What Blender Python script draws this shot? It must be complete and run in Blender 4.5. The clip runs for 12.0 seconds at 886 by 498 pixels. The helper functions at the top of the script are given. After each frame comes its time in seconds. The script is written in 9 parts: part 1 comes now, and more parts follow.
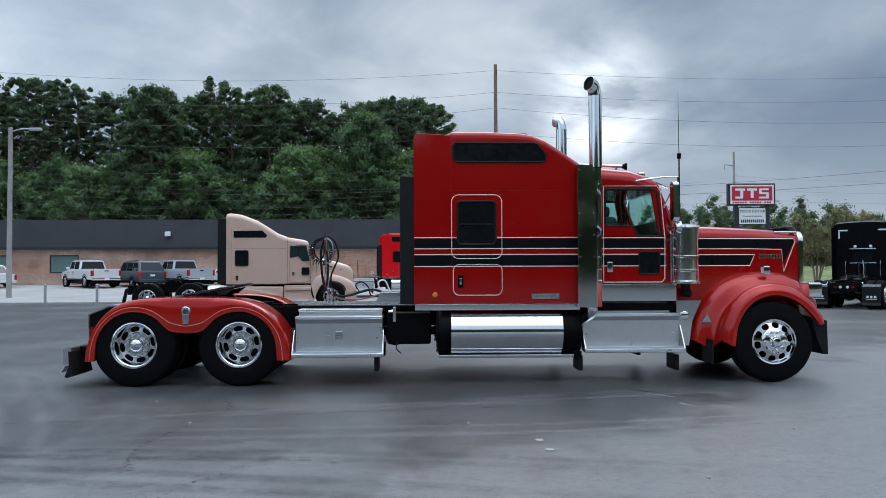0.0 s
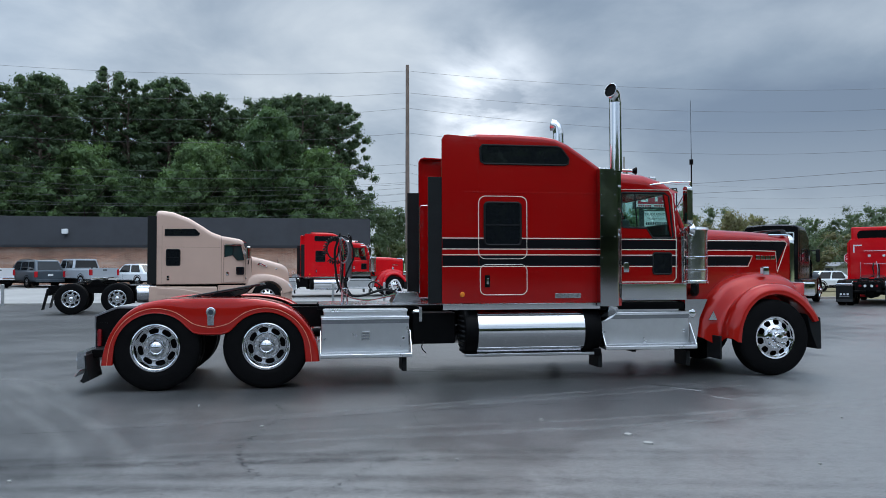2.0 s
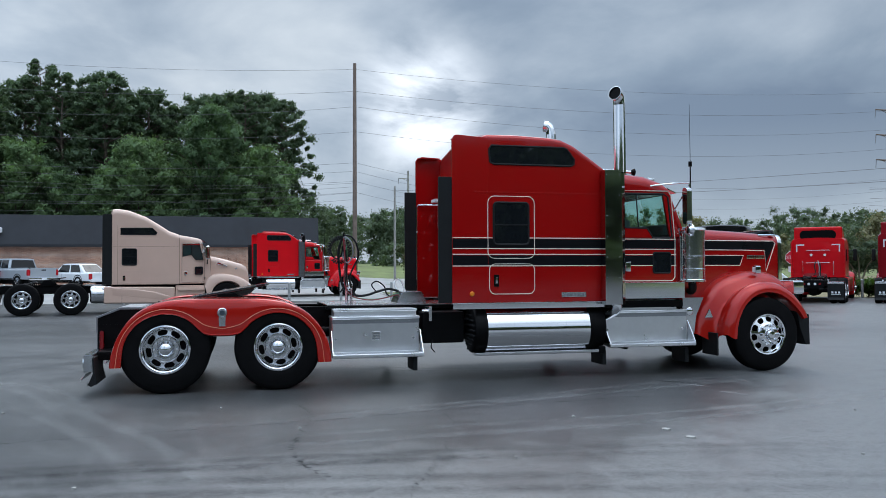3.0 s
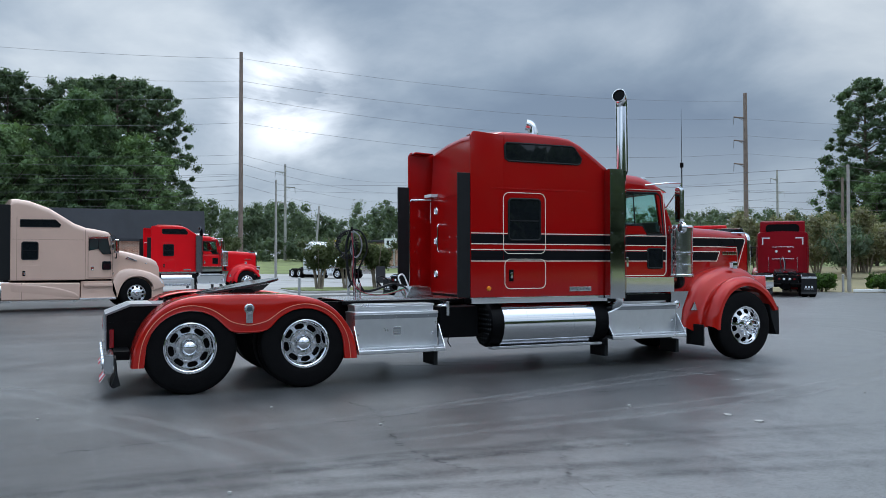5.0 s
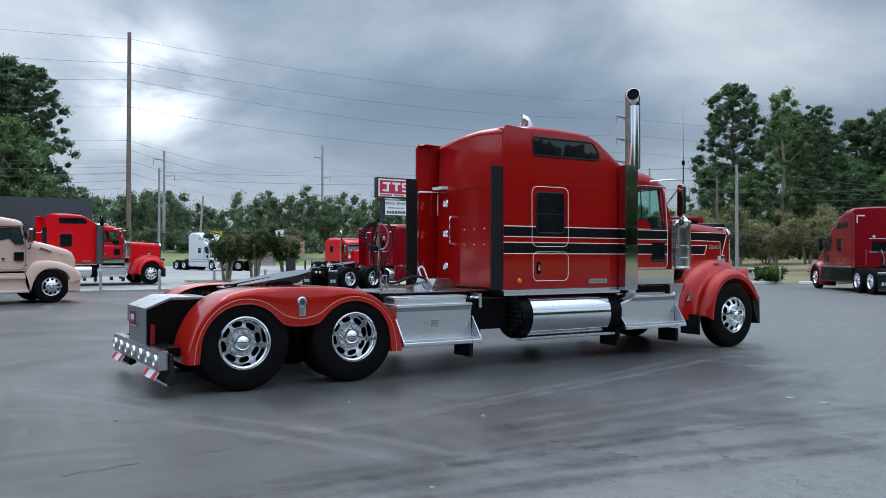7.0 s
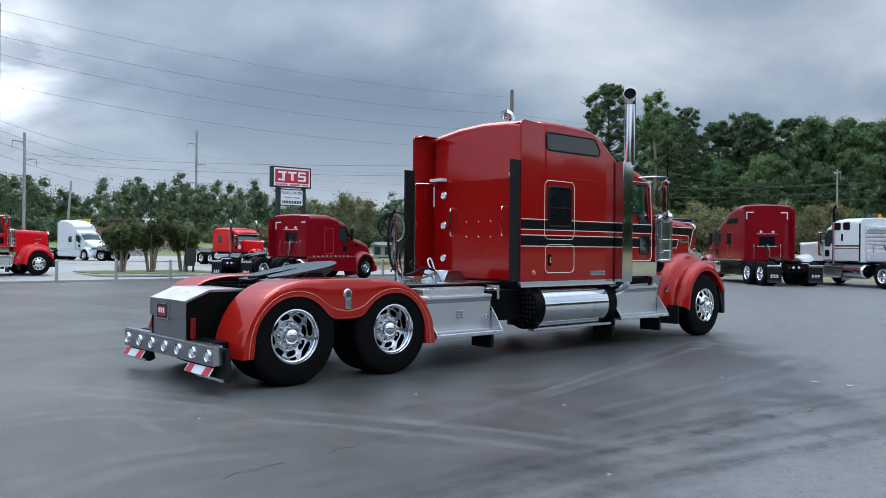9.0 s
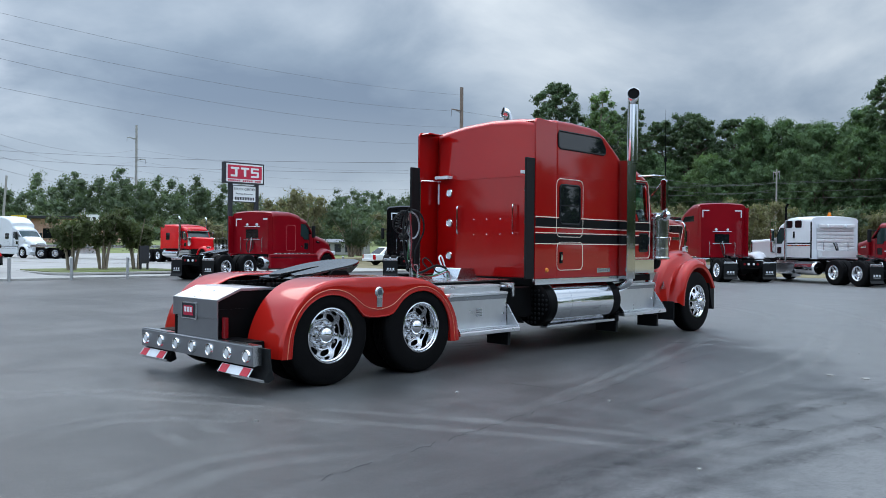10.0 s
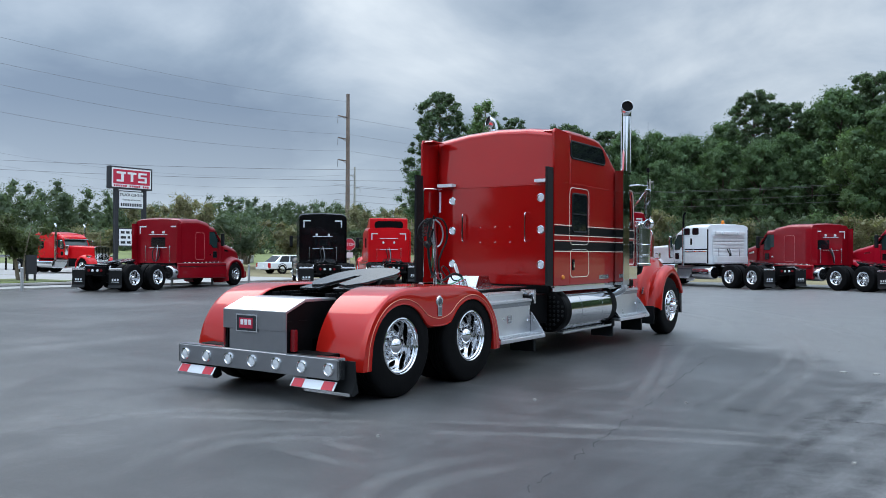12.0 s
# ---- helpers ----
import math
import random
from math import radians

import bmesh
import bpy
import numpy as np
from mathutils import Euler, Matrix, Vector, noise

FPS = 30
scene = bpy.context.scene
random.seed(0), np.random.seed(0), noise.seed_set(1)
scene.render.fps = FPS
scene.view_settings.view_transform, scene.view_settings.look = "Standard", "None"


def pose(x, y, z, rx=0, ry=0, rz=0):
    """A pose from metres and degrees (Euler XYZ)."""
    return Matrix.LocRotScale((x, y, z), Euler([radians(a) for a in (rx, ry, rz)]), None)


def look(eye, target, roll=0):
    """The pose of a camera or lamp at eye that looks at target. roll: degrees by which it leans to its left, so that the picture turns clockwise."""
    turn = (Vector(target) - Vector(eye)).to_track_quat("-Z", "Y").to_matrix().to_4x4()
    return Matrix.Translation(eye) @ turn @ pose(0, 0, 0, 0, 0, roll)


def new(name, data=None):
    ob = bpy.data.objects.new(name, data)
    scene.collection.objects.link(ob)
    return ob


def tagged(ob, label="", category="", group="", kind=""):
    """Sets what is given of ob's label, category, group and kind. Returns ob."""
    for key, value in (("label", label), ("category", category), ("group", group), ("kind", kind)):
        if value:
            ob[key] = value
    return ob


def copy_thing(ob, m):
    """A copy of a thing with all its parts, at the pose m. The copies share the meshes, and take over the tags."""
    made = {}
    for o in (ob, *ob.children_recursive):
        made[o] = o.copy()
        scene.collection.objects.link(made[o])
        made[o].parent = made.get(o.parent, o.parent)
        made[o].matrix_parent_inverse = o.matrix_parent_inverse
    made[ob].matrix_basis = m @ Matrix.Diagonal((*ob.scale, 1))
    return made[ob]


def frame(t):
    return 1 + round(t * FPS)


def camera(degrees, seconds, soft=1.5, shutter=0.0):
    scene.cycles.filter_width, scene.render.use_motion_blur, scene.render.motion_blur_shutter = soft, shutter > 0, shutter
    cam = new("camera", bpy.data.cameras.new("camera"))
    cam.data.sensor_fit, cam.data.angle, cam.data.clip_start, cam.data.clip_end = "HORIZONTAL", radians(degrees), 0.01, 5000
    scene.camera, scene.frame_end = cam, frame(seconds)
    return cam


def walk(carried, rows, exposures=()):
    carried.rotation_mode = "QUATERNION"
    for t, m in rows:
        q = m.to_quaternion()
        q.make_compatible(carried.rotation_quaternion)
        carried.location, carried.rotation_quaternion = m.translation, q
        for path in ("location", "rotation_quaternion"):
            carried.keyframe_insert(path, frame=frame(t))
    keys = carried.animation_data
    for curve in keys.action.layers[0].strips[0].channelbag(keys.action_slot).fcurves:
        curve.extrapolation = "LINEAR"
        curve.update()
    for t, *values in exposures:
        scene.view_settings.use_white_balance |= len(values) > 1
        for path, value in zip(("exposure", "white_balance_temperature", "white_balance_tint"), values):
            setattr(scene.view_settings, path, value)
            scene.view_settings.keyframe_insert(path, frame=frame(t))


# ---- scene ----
cam = camera(57.5, 12.0, soft=0.42)
PATH = [
    (0, (-0.326, -0.193, 1.479), (-0.272, 1.806, 1.531), -0.2),
    (0.5, (-0.769, -0.191, 1.48), (-0.65, 1.805, 1.529), -0.1),
    (1, (-1.219, -0.178, 1.48), (-1.032, 1.813, 1.528), -0.1),
    (1.5, (-1.673, -0.159, 1.481), (-1.418, 1.824, 1.531), -0.1),
    (2, (-2.132, -0.121, 1.485), (-1.805, 1.852, 1.536), -0.1),
    (2.5, (-2.614, -0.053, 1.49), (-2.208, 1.905, 1.538), -0.1),
    (3, (-3.097, 0.034, 1.489), (-2.614, 1.975, 1.538), -0.2),
    (5, (-5.034, 0.624, 1.487), (-4.235, 2.457, 1.524), -0.1),
    (5.5, (-5.529, 0.827, 1.485), (-4.658, 2.628, 1.517), 0.0),
    (6, (-6.025, 1.056, 1.488), (-5.091, 2.824, 1.515), 0.2),
    (6.5, (-6.476, 1.32, 1.489), (-5.473, 3.05, 1.51), 0.1),
    (7, (-6.93, 1.599, 1.487), (-5.854, 3.284, 1.505), 0.1),
    (9, (-8.554, 2.79, 1.485), (-7.22, 4.28, 1.483), 0.5),
    (9.5, (-8.922, 3.14, 1.486), (-7.536, 4.583, 1.479), 0.4),
    (10, (-9.275, 3.497, 1.484), (-7.836, 4.886, 1.476), 0.5),
    (10.5, (-9.614, 3.863, 1.488), (-8.123, 5.196, 1.486), 0.5),
    (11, (-9.942, 4.266, 1.488), (-8.4, 5.54, 1.494), 0.5),
    (11.5, (-10.268, 4.685, 1.487), (-8.676, 5.896, 1.496), 0.4),
    (12, (-10.591, 5.135, 1.483), (-8.947, 6.274, 1.495), 0.2),
]
walk(cam, [(t, look(eye, target, roll)) for t, eye, target, roll in PATH], [(0, 0.24), (3, 0.30), (6, 0.35), (9, 0.45), (12, 0.58)])

# ---- light ----
def toward(azimuth, elevation):
    return Vector((math.sin(azimuth) * math.cos(elevation), math.cos(azimuth) * math.cos(elevation), math.sin(elevation)))


# the sun stands high behind the overcast; the brightest gap in the cloud is low over the road
SUN_AZ, SUN_EL = radians(12.4), radians(52)
SUN_DIR, GAP_DIR = toward(SUN_AZ, SUN_EL), toward(radians(12.4), radians(11.5))
scene.view_settings.exposure = 0.0


def node(tree, kind, **values):
    n = tree.nodes.new(kind)
    for key, value in values.items():
        n.inputs[key.replace("_", " ")].default_value = value
    return n


def math_node(tree, op, a, b=None):
    n = tree.nodes.new("ShaderNodeMath")
    n.operation = op
    for i, v in enumerate((a, b)):
        if v is None:
            continue
        if isinstance(v, (int, float)):
            n.inputs[i].default_value = v
        else:
            tree.links.new(v, n.inputs[i])
    return n.outputs[0]


def ramp_node(tree, fac, stops):
    n = tree.nodes.new("ShaderNodeValToRGB")
    while len(n.color_ramp.elements) < len(stops):
        n.color_ramp.elements.new(0.5)
    for e, (p, c) in zip(n.color_ramp.elements, stops):
        e.position = p
        e.color = (*c, 1) if len(c) == 3 else c
    tree.links.new(fac, n.inputs[0])
    return n.outputs[0]


def mix_node(tree, fac, a, b, blend="MIX"):
    n = tree.nodes.new("ShaderNodeMix")
    n.data_type, n.blend_type = "RGBA", blend
    for sock, v in ((n.inputs[0], fac), (n.inputs[6], a), (n.inputs[7], b)):
        if isinstance(v, (int, float)):
            sock.default_value = v
        elif isinstance(v, (tuple, list)):
            sock.default_value = (*v[:3], 1)
        else:
            tree.links.new(v, sock)
    return n.outputs[2]


def build_sky():
    world = bpy.data.worlds.new("overcast_sky")
    scene.world = world
    world.use_nodes = True
    t = world.node_tree
    t.nodes.clear()
    out = t.nodes.new("ShaderNodeOutputWorld")
    sky = t.nodes.new("ShaderNodeTexSky")
    sky.sky_type, sky.sun_disc = "NISHITA", False
    sky.sun_elevation, sky.sun_rotation = SUN_EL, SUN_AZ
    way = t.nodes.new("ShaderNodeTexCoord").outputs["Generated"]
    sep = t.nodes.new("ShaderNodeSeparateXYZ")
    t.links.new(way, sep.inputs[0])
    up = math_node(t, "MAXIMUM", sep.outputs[2], 0.0)
    lift = math_node(t, "ADD", up, 0.30)
    flat = t.nodes.new("ShaderNodeCombineXYZ")
    t.links.new(math_node(t, "DIVIDE", sep.outputs[0], lift), flat.inputs[0])
    t.links.new(math_node(t, "DIVIDE", sep.outputs[1], lift), flat.inputs[1])
    big = node(t, "ShaderNodeTexNoise", Scale=0.75, Detail=3.0, Roughness=0.5, Distortion=0.25)
    fine = node(t, "ShaderNodeTexNoise", Scale=2.0, Detail=7.0, Roughness=0.54, Distortion=0.3)
    t.links.new(flat.outputs[0], big.inputs["Vector"])
    t.links.new(flat.outputs[0], fine.inputs["Vector"])
    cover = math_node(t, "ADD", math_node(t, "MULTIPLY", big.outputs[0], 0.62), math_node(t, "MULTIPLY", fine.outputs[0], 0.38))
    # broad thinner and thicker parts of the cloud deck, by bearing and height in degrees
    bearing = math_node(t, "MULTIPLY", math_node(t, "ARCTAN2", sep.outputs[0], sep.outputs[1]), 57.3)
    height = math_node(t, "MULTIPLY", math_node(t, "ARCSINE", sep.outputs[2]), 57.3)
    for a, e, wide, high, much in ((25.0, 11.0, 8.0, 5.0, -0.055), (42.0, 9.5, 9.0, 4.0, -0.03), (48.0, 15.0, 10.0, 5.0, 0.065), (62.0, 13.0, 10.0, 6.0, -0.01), (76.0, 17.0, 10.0, 5.0, 0.08), (26.0, 17.5, 7.0, 4.0, -0.05), (-12.0, 15.0, 10.0, 5.0, 0.055), (1.0, 16.5, 6.0, 3.0, 0.05), (-20.0, 8.5, 9.0, 3.0, -0.03), (10.0, 5.0, 14.0, 2.5, 0.03)):
        da = math_node(t, "DIVIDE", math_node(t, "SUBTRACT", bearing, a), wide)
        de = math_node(t, "DIVIDE", math_node(t, "SUBTRACT", height, e), high)
        far = math_node(t, "ADD", math_node(t, "MULTIPLY", da, da), math_node(t, "MULTIPLY", de, de))
        cover = math_node(t, "ADD", cover, math_node(t, "MULTIPLY", math_node(t, "POWER", 2.718, math_node(t, "MULTIPLY", far, -1.0)), much))
    cloud = ramp_node(t, cover, [(0.38, (0.133, 0.187, 0.270)), (0.46, (0.20, 0.264, 0.350)), (0.54, (0.325, 0.392, 0.475)), (0.64, (0.54, 0.60, 0.66))])
    # paler towards the horizon
    low = ramp_node(t, up, [(0.0, (1, 1, 1)), (0.05, (0.75, 0.75, 0.75)), (0.17, (0.12, 0.12, 0.12)), (0.4, (0, 0, 0))])
    cloud = mix_node(t, math_node(t, "MULTIPLY", low, 0.72), cloud, (0.41, 0.475, 0.54))
    # the bright gap in the cloud
    dot = t.nodes.new("ShaderNodeVectorMath")
    dot.operation = "DOT_PRODUCT"
    t.links.new(way, dot.inputs[0])
    dot.inputs[1].default_value = GAP_DIR
    near = math_node(t, "MAXIMUM", dot.outputs["Value"], 0.0)
    core = math_node(t, "POWER", near, 640.0)
    halo = math_node(t, "POWER", near, 110.0)
    glow = math_node(t, "ADD", math_node(t, "MULTIPLY", core, 0.85), math_node(t, "MULTIPLY", halo, 0.05))
    glow = math_node(t, "MULTIPLY", glow, ramp_node(t, fine.outputs[0], [(0.38, (0.20, 0.20, 0.20)), (0.56, (1.30, 1.30, 1.30))]))
    lit = mix_node(t, 1.0, cloud, mix_node(t, 1.0, glow, (0.97, 0.98, 1.0), "MULTIPLY"), "ADD")
    # thinner, brighter cloud overhead and on the side away from the sun
    away = t.nodes.new("ShaderNodeMapRange")
    away.inputs["From Min"].default_value, away.inputs["From Max"].default_value = 0.15, -0.55
    away.inputs["To Min"].default_value, away.inputs["To Max"].default_value = 0.0, 0.58
    t.links.new(sep.outputs[1], away.inputs["Value"])
    over = t.nodes.new("ShaderNodeMapRange")
    over.inputs["From Min"].default_value, over.inputs["From Max"].default_value = 0.38, 0.85
    over.inputs["To Min"].default_value, over.inputs["To Max"].default_value = 0.0, 3.3
    t.links.new(sep.outputs[2], over.inputs["Value"])
    east = t.nodes.new("ShaderNodeMapRange")
    east.inputs["From Min"].default_value, east.inputs["From Max"].default_value = 0.45, 0.95
    east.inputs["To Min"].default_value, east.inputs["To Max"].default_value = 0.0, -0.15
    t.links.new(sep.outputs[0], east.inputs["Value"])
    west = t.nodes.new("ShaderNodeMapRange")
    west.inputs["From Min"].default_value, west.inputs["From Max"].default_value = -0.15, -0.5
    west.inputs["To Min"].default_value, west.inputs["To Max"].default_value = 0.0, 0.35
    t.links.new(sep.outputs[0], west.inputs["Value"])
    gain = math_node(t, "ADD", math_node(t, "ADD", math_node(t, "MAXIMUM", away.outputs[0], over.outputs[0]), math_node(t, "ADD", east.outputs[0], west.outputs[0])), 1.05)
    back = t.nodes.new("ShaderNodeBackground")
    t.links.new(gain, back.inputs[1])
    thin = t.nodes.new("ShaderNodeBackground")
    thin.inputs[1].default_value = 0.002
    t.links.new(sky.outputs[0], thin.inputs[0])
    t.links.new(lit, back.inputs[0])
    both = t.nodes.new("ShaderNodeAddShader")
    t.links.new(back.outputs[0], both.inputs[0])
    t.links.new(thin.outputs[0], both.inputs[1])
    t.links.new(both.outputs[0], out.inputs[0])


build_sky()
sun_data = bpy.data.lights.new("sun", "SUN")
sun_data.energy, sun_data.angle, sun_data.color = 0.8, radians(40), (1.0, 0.95, 0.88)
sun = new("sun", sun_data)
sun.matrix_world = look(SUN_DIR * 60, (0, 0, 0))

# ---- materials ----


def mat(name, color, rough=0.5, metal=0.0, coat=0.0, vary=0.12, scale=3.0, bump=0.0, bump_scale=60.0, per_object=0.0, per_island=0.0, rough_vary=0.08, specular=0.5, alpha=None):
    m = bpy.data.materials.new(name)
    m.use_nodes = True
    t = m.node_tree
    b = t.nodes["Principled BSDF"]
    coords = t.nodes.new("ShaderNodeTexCoord").outputs["Object"]
    big = node(t, "ShaderNodeTexNoise", Scale=scale, Detail=5.0, Roughness=0.6)
    t.links.new(coords, big.inputs["Vector"])
    fac = big.outputs[0]
    if per_island:
        geo = t.nodes.new("ShaderNodeNewGeometry")
        fac = math_node(t, "ADD", math_node(t, "MULTIPLY", fac, 1 - per_island), math_node(t, "MULTIPLY", geo.outputs["Random Per Island"], per_island))
    if per_object:
        info = t.nodes.new("ShaderNodeObjectInfo")
        fac = math_node(t, "ADD", math_node(t, "MULTIPLY", fac, 1 - per_object), math_node(t, "MULTIPLY", info.outputs["Random"], per_object))
    lo = tuple(c * (1 - vary) for c in color)
    hi = tuple(min(1, c * (1 + vary)) for c in color)
    t.links.new(ramp_node(t, fac, [(0.25, lo), (0.75, hi)]), b.inputs["Base Color"])
    r = math_node(t, "ADD", math_node(t, "MULTIPLY", fac, rough_vary * 2), max(rough - rough_vary, 0.01))
    t.links.new(r, b.inputs["Roughness"])
    b.inputs["Metallic"].default_value = metal
    b.inputs["Specular IOR Level"].default_value = specular
    if coat:
        b.inputs["Coat Weight"].default_value = coat
        b.inputs["Coat Roughness"].default_value = 0.06
    if bump:
        fine = node(t, "ShaderNodeTexNoise", Scale=bump_scale, Detail=3.0)
        t.links.new(coords, fine.inputs["Vector"])
        bn = node(t, "ShaderNodeBump", Strength=bump, Distance=0.02)
        t.links.new(fine.outputs[0], bn.inputs["Height"])
        t.links.new(bn.outputs[0], b.inputs["Normal"])
    return m


def glass(name, tint=(0.02, 0.03, 0.035), rough=0.02):
    return mat(name, tint, rough, vary=0.05, rough_vary=0.005, specular=0.5)


def clear_glass():
    """Green-tinted glass that one can look through."""
    m = bpy.data.materials.new("clear_green_glass")
    m.use_nodes = True
    t = m.node_tree
    t.nodes.remove(t.nodes["Principled BSDF"])
    through_it = node(t, "ShaderNodeBsdfTransparent", Color=(0.74, 0.90, 0.86, 1))
    gloss = node(t, "ShaderNodeBsdfGlossy", Color=(1, 1, 1, 1), Roughness=0.02)
    facing = node(t, "ShaderNodeLayerWeight", Blend=0.5).outputs["Facing"]
    fres = math_node(t, "ADD", math_node(t, "MULTIPLY", math_node(t, "POWER", facing, 5.0), 0.9), 0.045)
    mix = t.nodes.new("ShaderNodeMixShader")
    t.links.new(fres, mix.inputs[0])
    t.links.new(through_it.outputs[0], mix.inputs[1])
    t.links.new(gloss.outputs[0], mix.inputs[2])
    t.links.new(mix.outputs[0], t.nodes["Material Output"].inputs[0])
    return m


def leafy(name, color, vary=0.5, scale=0.3, per_island=0.5, rough=0.55):
    """Leaves that let some light through."""
    m = mat(name, color, rough, vary=vary, scale=scale, per_island=per_island, specular=0.15)
    t = m.node_tree
    b = t.nodes["Principled BSDF"]
    lit = t.nodes.new("ShaderNodeBsdfTranslucent")
    src = b.inputs["Base Color"].links[0].from_socket
    t.links.new(mix_node(t, 1.0, src, (1.3, 1.45, 0.8), "MULTIPLY"), lit.inputs[0])
    mix = t.nodes.new("ShaderNodeMixShader")
    mix.inputs[0].default_value = 0.32
    t.links.new(b.outputs[0], mix.inputs[1])
    t.links.new(lit.outputs[0], mix.inputs[2])
    t.links.new(mix.outputs[0], t.nodes["Material Output"].inputs[0])
    return m


def asphalt_material():
    m = bpy.data.materials.new("sealed_asphalt")
    m.use_nodes = True
    t = m.node_tree
    b = t.nodes["Principled BSDF"]
    coords = t.nodes.new("ShaderNodeTexCoord").outputs["Object"]
    def noise_at(scale, detail=5.0, stretch=None, turn=0.0, rough=0.6, distortion=0.0):
        n = node(t, "ShaderNodeTexNoise", Scale=scale, Detail=detail, Roughness=rough, Distortion=distortion)
        if stretch:
            mp = t.nodes.new("ShaderNodeMapping")
            mp.inputs["Scale"].default_value = stretch
            mp.inputs["Rotation"].default_value = (0, 0, turn)
            t.links.new(coords, mp.inputs[0])
            t.links.new(mp.outputs[0], n.inputs["Vector"])
        else:
            t.links.new(coords, n.inputs["Vector"])
        return n.outputs[0]
    stains = noise_at(0.22, 6.0)
    patches = noise_at(1.3, 9.0, None, 0, 0.72, 0.4)
    grain = noise_at(120.0, 2.0)
    speck = noise_at(42.0, 5.0, None, 0, 0.75)
    blot = noise_at(9.0, 7.0, None, 0, 0.8, 0.3)
    sweep = noise_at(0.55, 8.0, (0.16, 1.9, 1), 0.25, 0.7, 1.2)
    sweep2 = noise_at(0.5, 8.0, (2.0, 0.15, 1), 0.95, 0.72, 1.5)
    # how far the sealer has worn off: in broad blotches, showing the stone; painted sheen joins below
    worn_and_lit = math_node(t, "ADD", math_node(t, "MULTIPLY", math_node(t, "SUBTRACT", stains, 0.5), 1.5), 0.36)
    worn_and_lit = math_node(t, "ADD", worn_and_lit, math_node(t, "MULTIPLY", math_node(t, "SUBTRACT", patches, 0.5), 0.8))
    sep = t.nodes.new("ShaderNodeSeparateXYZ")
    t.links.new(coords, sep.inputs[0])
    # paler to the front and east, ragged edge: sky sheen put into the colour
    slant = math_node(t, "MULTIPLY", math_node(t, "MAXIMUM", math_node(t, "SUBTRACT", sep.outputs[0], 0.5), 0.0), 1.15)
    front_sheen = t.nodes.new("ShaderNodeMapRange")
    front_sheen.interpolation_type = "SMOOTHSTEP"
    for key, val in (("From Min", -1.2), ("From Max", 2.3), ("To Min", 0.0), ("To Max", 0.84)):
        front_sheen.inputs[key].default_value = val
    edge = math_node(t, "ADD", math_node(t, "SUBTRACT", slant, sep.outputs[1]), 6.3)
    t.links.new(math_node(t, "ADD", edge, math_node(t, "MULTIPLY", math_node(t, "SUBTRACT", patches, 0.5), 3.5)), front_sheen.inputs["Value"])
    # the painted sheen fades out towards negative y, to keep chrome reflections dark
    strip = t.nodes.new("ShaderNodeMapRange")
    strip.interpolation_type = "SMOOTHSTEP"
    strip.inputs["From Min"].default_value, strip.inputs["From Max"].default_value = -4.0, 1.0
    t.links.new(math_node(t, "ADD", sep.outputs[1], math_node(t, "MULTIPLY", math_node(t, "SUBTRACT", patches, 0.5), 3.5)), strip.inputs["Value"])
    worn_and_lit = math_node(t, "ADD", worn_and_lit, math_node(t, "MULTIPLY", front_sheen.outputs[0], strip.outputs[0]))
    base = ramp_node(t, worn_and_lit, [(0.0, (0.040, 0.040, 0.040)), (0.35, (0.055, 0.055, 0.055)), (1.0, (0.185, 0.184, 0.181))])
    base = mix_node(t, ramp_node(t, sweep, [(0.50, (0, 0, 0)), (0.74, (0.34, 0.34, 0.34))]), base, (0.17, 0.171, 0.173))
    base = mix_node(t, ramp_node(t, sweep2, [(0.54, (0, 0, 0)), (0.76, (0.34, 0.34, 0.34))]), base, (0.17, 0.171, 0.173))
    rough_part = ramp_node(t, worn_and_lit, [(0.10, (0.22, 0.22, 0.22)), (0.55, (1, 1, 1))])
    base = mix_node(t, math_node(t, "MULTIPLY", rough_part, ramp_node(t, blot, [(0.34, (0.5, 0.5, 0.5)), (0.5, (0, 0, 0))])), base, (0.035, 0.035, 0.036))
    base = mix_node(t, math_node(t, "MULTIPLY", rough_part, ramp_node(t, blot, [(0.56, (0, 0, 0)), (0.74, (0.4, 0.4, 0.4))])), base, (0.22, 0.22, 0.222))
    base = mix_node(t, math_node(t, "MULTIPLY", rough_part, ramp_node(t, speck, [(0.55, (0, 0, 0)), (0.70, (0.75, 0.75, 0.75))])), base, (0.30, 0.30, 0.302))
    base = mix_node(t, math_node(t, "MULTIPLY", rough_part, ramp_node(t, speck, [(0.32, (0.9, 0.9, 0.9)), (0.45, (0, 0, 0))])), base, (0.022, 0.022, 0.023))
    pits = noise_at(17.0, 3.0, None, 0, 0.6, 0.6)
    base = mix_node(t, math_node(t, "MULTIPLY", rough_part, ramp_node(t, pits, [(0.26, (0.95, 0.95, 0.95)), (0.33, (0, 0, 0))])), base, (0.014, 0.014, 0.015))
    t.links.new(base, b.inputs["Base Color"])
    t.links.new(ramp_node(t, math_node(t, "ADD", math_node(t, "MULTIPLY", stains, 0.5), math_node(t, "MULTIPLY", patches, 0.5)), [(0.3, (0.29, 0.29, 0.29)), (0.7, (0.46, 0.46, 0.46))]), b.inputs["Roughness"])
    b.inputs["Specular IOR Level"].default_value = 0.44
    bn = node(t, "ShaderNodeBump", Strength=0.35, Distance=0.006)
    t.links.new(math_node(t, "ADD", grain, math_node(t, "MULTIPLY", speck, 1.5)), bn.inputs["Height"])
    t.links.new(bn.outputs[0], b.inputs["Normal"])
    return m


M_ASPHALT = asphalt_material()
M_CRACK = mat("crack_filler", (0.05, 0.05, 0.053), 0.85, vary=0.3, scale=6)


